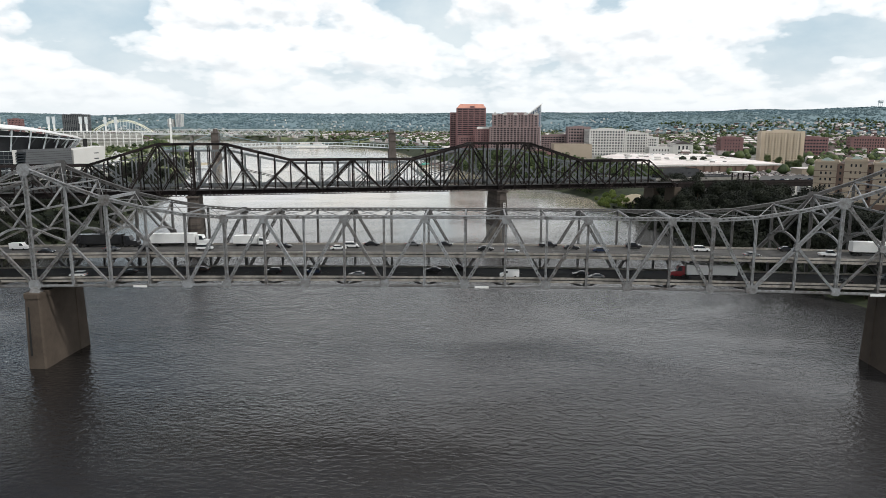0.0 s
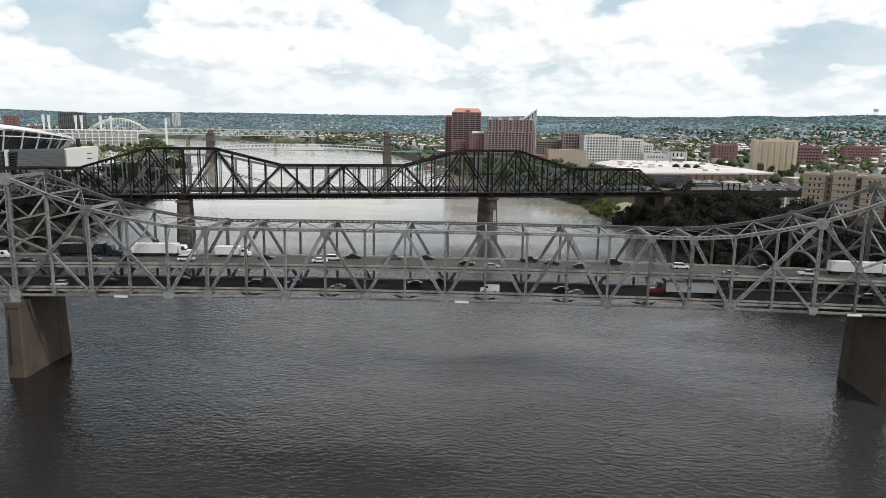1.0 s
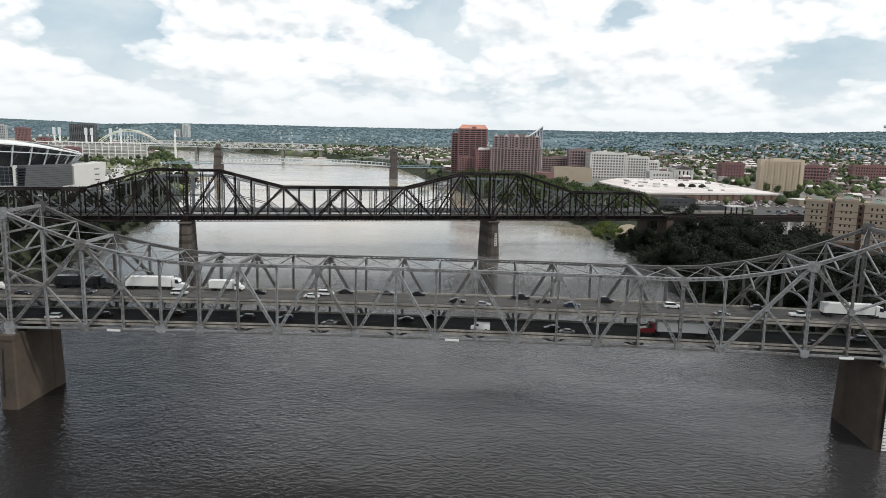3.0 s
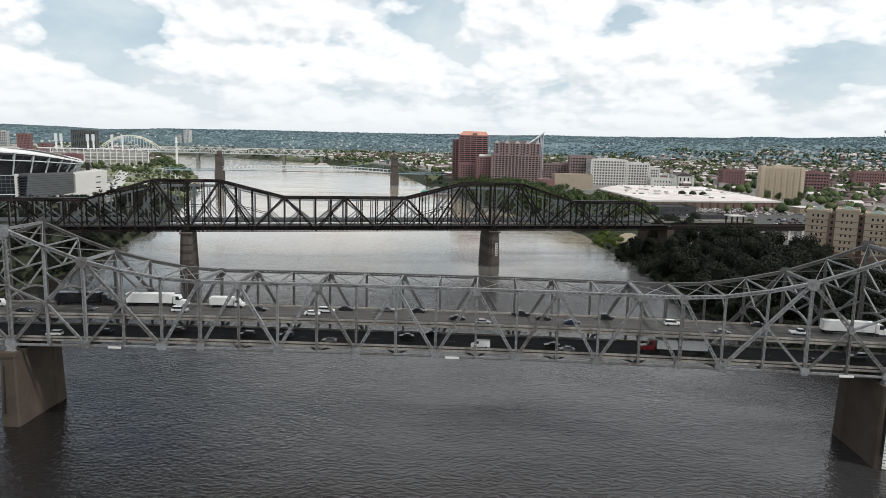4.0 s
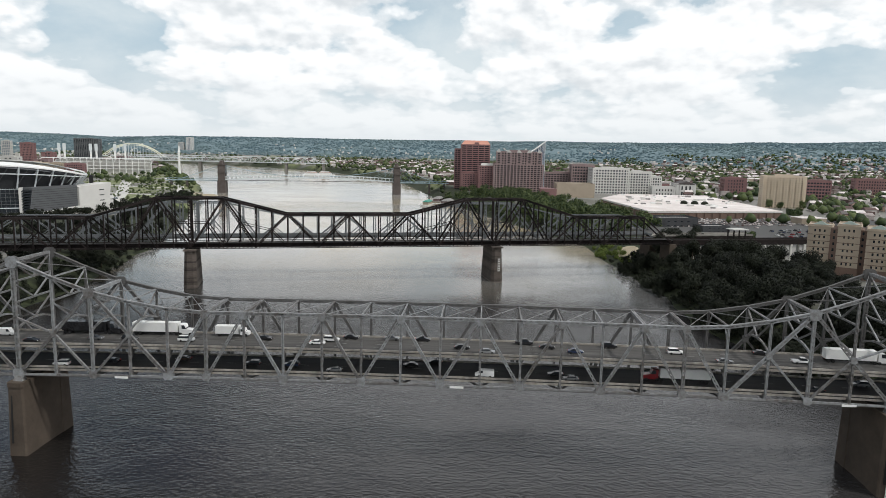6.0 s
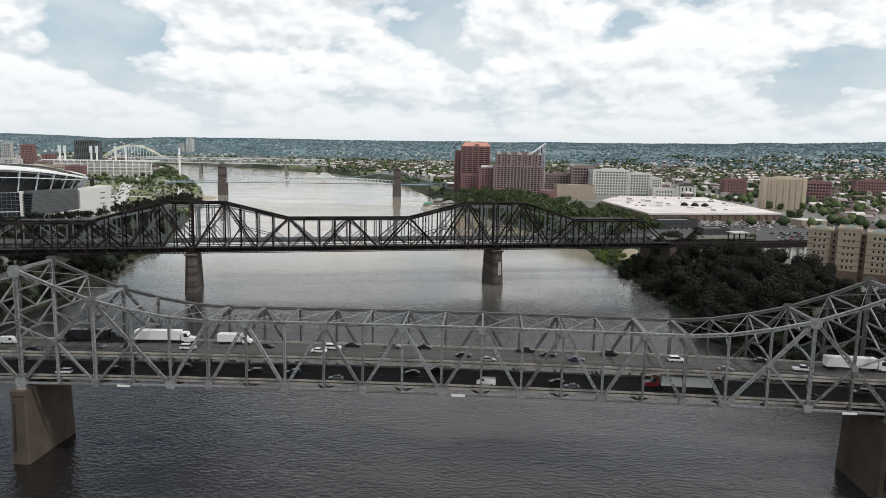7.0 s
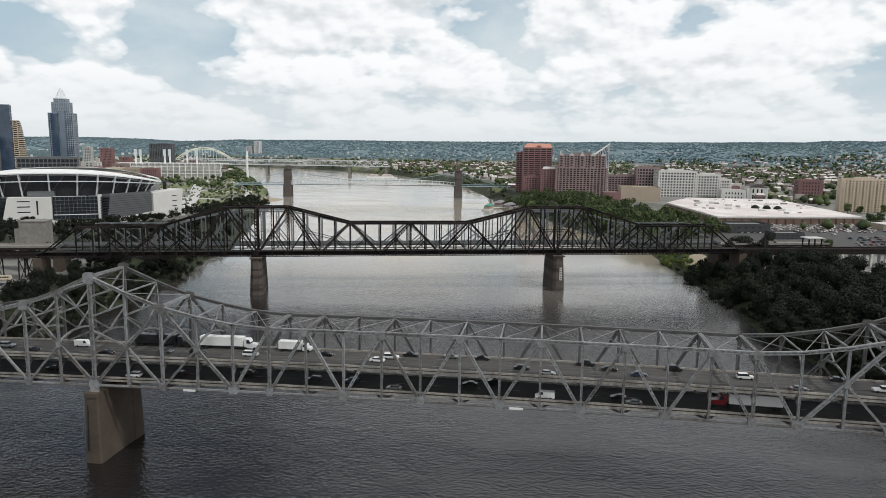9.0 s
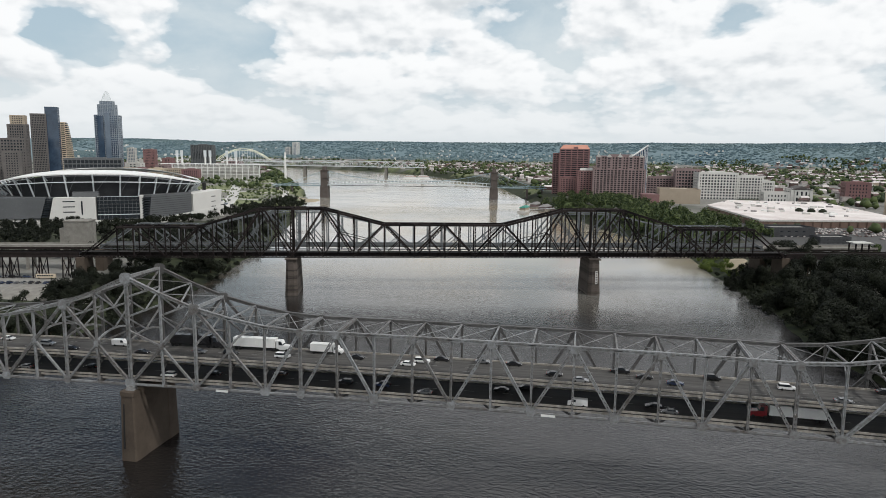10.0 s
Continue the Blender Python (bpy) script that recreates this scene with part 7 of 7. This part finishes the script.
def drive(x, lane, surf, maker, key, back=False):
    slope = math.degrees(math.atan((chord_z(x + 3) - chord_z(x - 3)) / 6))
    m = pose(x, lane_y(lane), chord_z(x) + surf + 0.01, 0, slope if back else -slope, 180 if back else 0)
    if key in MADE:
        copy_thing(MADE[key], m)
    else:
        MADE[key] = maker()
        MADE[key].matrix_basis = m


for x, lane, paint, kind in UPPER:
    drive(x, lane, 8.9, lambda: car(paint, kind), (paint, kind))
for x, lane, paint, kind in LOWER:
    drive(x, lane, 1.75, lambda: car(paint, kind), (paint, kind), True)
drive(59, 3, 8.9, lambda: truck("white", 7.4, "white box lorry in traffic on the upper deck", nose=False), "box")
drive(246, 2, 8.9, lambda: truck("white", 14.5, "white articulated lorry in traffic on the upper deck"), "semi")
drive(36, 3, 8.9, lambda: truck("white", 14.5, ""), "semi")
drive(13, 3, 8.9, lambda: truck("black", 14.5, "black articulated lorry with a dark trailer, upper deck", PAINTS["black"]), "darksemi")
drive(198, 1, 1.75, lambda: truck("red", 14.5, "red cab articulated lorry with a white trailer, lower deck"), "redsemi", True)


def parked():
    rnd = random.Random(17)
    made = {}
    spots = []
    for row in range(5):
        for j in range(9):
            if rnd.random() < 0.82:
                spots.append((418 + 5.6 * j + 3 * row, 470 + 15 * row + 2.2 * j, 105))
    for j in range(10):
        spots.append((-232 + 4.2 * j + rnd.uniform(-0.4, 0.4), 176 + 1.2 * j, 100 + rnd.uniform(-6, 6)))
    for j in range(5):
        spots.append((-238 + 4.6 * j, 196 + 1.0 * j, 15 + rnd.uniform(-6, 6)))
    for x, y, a in spots:
        key = (rnd.choice(("white", "silver", "grey", "black", "dark_blue", "red")), rnd.choice(("sedan", "suv")))
        m = pose(x, y, float(ground_z(x, y)) + 0.02, 0, 0, a)
        if key in made:
            copy_thing(made[key], m)
        else:
            made[key] = car(*key, True)
            made[key].matrix_basis = m


parked()

# ---- small things on the banks and the water ----
bus = thing("coach", "cream yellow coach parked on the gravel lot", "coach", pose(-206, 201, float(ground_z(-206, 201)), 0, 0, 14))
part("body", profile(Shape(), [(-6, 0.5), (-6, 3.0), (5.6, 3.0), (6, 1.6), (6, 0.5)], -1.25, 1.25), BEIGE, bus)
for j in range(7):
    part("window", Shape().box(-5.2 + 1.5 * j, -4.0 + 1.5 * j, -1.28, 1.28, 1.7, 2.6), GLASS, bus)
for x in (-4, 4):
    for y in (-1.1, 1.1):
        wheel(bus, x, y, 0.5, 0.3)
gp = np.array([(-175 + 34 * math.cos(a) * r, 158 + 16 * math.sin(a) * r) for r in (0.15, 0.5, 0.8, 1.0) for a in np.linspace(0, 2 * math.pi, 18, endpoint=False)])
mound = Shape()
mound.v = [(float(x), float(y), float(ground_z(x, y)) + 5.0 * max(0.0, 1 - ((x + 175) / 34) ** 2 - ((y - 158) / 16) ** 2) ** 0.7 - 0.2 + 0.5 * random.random()) for x, y in gp]
mound.f = [tuple(range(18))] + [(r * 18 + j, r * 18 + (j + 1) % 18, (r + 1) * 18 + (j + 1) % 18, (r + 1) * 18 + j) for r in range(3) for j in range(18)]
solo("gravel_mound", mound, CONCRETE, "low grey-brown gravel mound on the bank", "mound")

boat = thing("moored_barge", "moored barge with a green roofed deckhouse", "boat", pose(48, 905, 0, 0, 0, 80))
part("hull", Shape().prism([(-22, -6), (18, -6), (24, 0), (18, 6), (-22, 6)], -0.8, 2.2), PALE_CONCRETE, boat)
part("deckhouse", Shape().box(-14, 12, -4.5, 4.5, 2.2, 6.4), CREAM, boat)
part("roof", Shape().prism([(-15, -5.4), (13, -5.4), (13, 5.4), (-15, 5.4)], 6.4, 9.2, top=[(-12, -0.3), (10, -0.3), (10, 0.3), (-12, 0.3)]), material("teal_green_roof", (0.05, 0.24, 0.18), (0.03, 0.15, 0.12), 0.5), boat, "teal green roof")
part("ramp", Shape().quad_box([(10, -2, 1.8), (14, -2, 1.8), (14, -40, 5), (10, -40, 5), (10, -2, 2.2), (14, -2, 2.2), (14, -40, 5.4), (10, -40, 5.4)]), PALE_STEEL, boat)
for bx, by in ((-365, 1815), (-330, 1835)):
    rb = thing("riverboat", "white stern-wheel riverboat moored at the far bank", "boat", pose(bx, by, 0, 0, 0, 10))
    part("hull", Shape().prism([(-24, -6), (22, -6), (28, 0), (22, 6), (-24, 6)], -0.6, 2.0), WHITE_PAINT, rb)
    for q in range(3):
        part("deck", Shape().box(-20 + 3 * q, 18 - 4 * q, -5 + 0.6 * q, 5 - 0.6 * q, 2.0 + 3.4 * q, 4.8 + 3.4 * q), WHITE_PAINT, rb)
        part("deck_roof", Shape().box(-21 + 3 * q, 19 - 4 * q, -5.6 + 0.6 * q, 5.6 - 0.6 * q, 4.8 + 3.4 * q, 5.2 + 3.4 * q), PINK_ROOF if q == 1 else WHITE_PAINT, rb)
    for y in (-1.5, 1.5):
        part("funnel", Shape().tube((8, y, 12), (8, y, 18), 0.6, 0.6, 8), TYRE, rb)
tower = thing("water_tower", "pale round water tower on the far ridge", "water tower", pose(2545, 4200, float(ground_z(2545, 4200)), 0, 0, 0))
part("tank", Shape().tube((0, 0, 26), (0, 0, 32), 6, 15, 14).tube((0, 0, 32), (0, 0, 42), 15, 15, 14).tube((0, 0, 42), (0, 0, 47), 15, 4, 14), PALE_STEEL, tower)
for j in range(6):
    a = j * math.pi / 3
    part("leg", Shape().tube((13 * math.cos(a), 13 * math.sin(a), -3), (11 * math.cos(a), 11 * math.sin(a), 30), 1.2, 1.2, 6), PALE_STEEL, tower)


def low_mound(name, label, mat, cx, cy, rx, ry, h, turn=0.0):
    """A low heap that follows the ground."""
    s = Shape()
    ct, st = math.cos(turn), math.sin(turn)
    for r in (0.12, 0.5, 0.8, 1.0):
        for j in range(20):
            a = 2 * math.pi * j / 20
            u, v = rx * r * math.cos(a) * (1 + 0.12 * math.sin(3 * a)), ry * r * math.sin(a)
            x, y = cx + u * ct - v * st, cy + u * st + v * ct
            s.v.append((x, y, max(float(ground_z(x, y)), -0.3) + h * (1 - r * r) + (0.15 if r < 1 else -0.4)))
    s.f = [tuple(range(20))] + [(r * 20 + j, r * 20 + 20 + j, r * 20 + 20 + (j + 1) % 20, r * 20 + (j + 1) % 20) for r in range(3) for j in range(20)]
    solo(name, s, mat, label, "bank")


SAND = material("river_sand", (0.42, 0.36, 0.26), (0.24, 0.20, 0.14), 0.95, 0, 0.1, 1.5, 0.9, 0.3)
low_mound("sand_spit", "pale sand spit at the foot of the park", SAND, -343, 985, 22, 45, 1.6, 0.35)
low_mound("sand_bank", "pale sandy bank behind the shrubs", SAND, 262, 408, 10, 26, 1.0, 0.05)


# floating restaurants and landings below the red towers
for dx, dy, dw in ((92, 940, 20), (74, 985, 16), (112, 905, 14)):
    dk = thing("landing_stage", "floating landing stage with a grey hipped roof", "landing stage", pose(dx - 14, dy, 0, 0, 0, 70))
    part("pontoon", Shape().box(-dw, dw, -8, 8, -0.5, 1.4), CONCRETE, dk)
    part("pavilion", Shape().box(-dw * 0.7, dw * 0.7, -5.5, 5.5, 1.4, 5.6), BROWN_BRICK, dk)
    part("roof", Shape().prism([(-dw * 0.8, -6.5), (dw * 0.8, -6.5), (dw * 0.8, 6.5), (-dw * 0.8, 6.5)], 5.6, 9.4, top=[(-dw * 0.45, -0.3), (dw * 0.45, -0.3), (dw * 0.45, 0.3), (-dw * 0.45, 0.3)]), ROOF_GREY, dk)
    for q in range(5):
        part("window", Shape().box(-dw * 0.6 + dw * 0.26 * q, -dw * 0.6 + dw * 0.26 * q + 2.0, -5.56, -5.48, 2.4, 4.4), GLASS, dk)
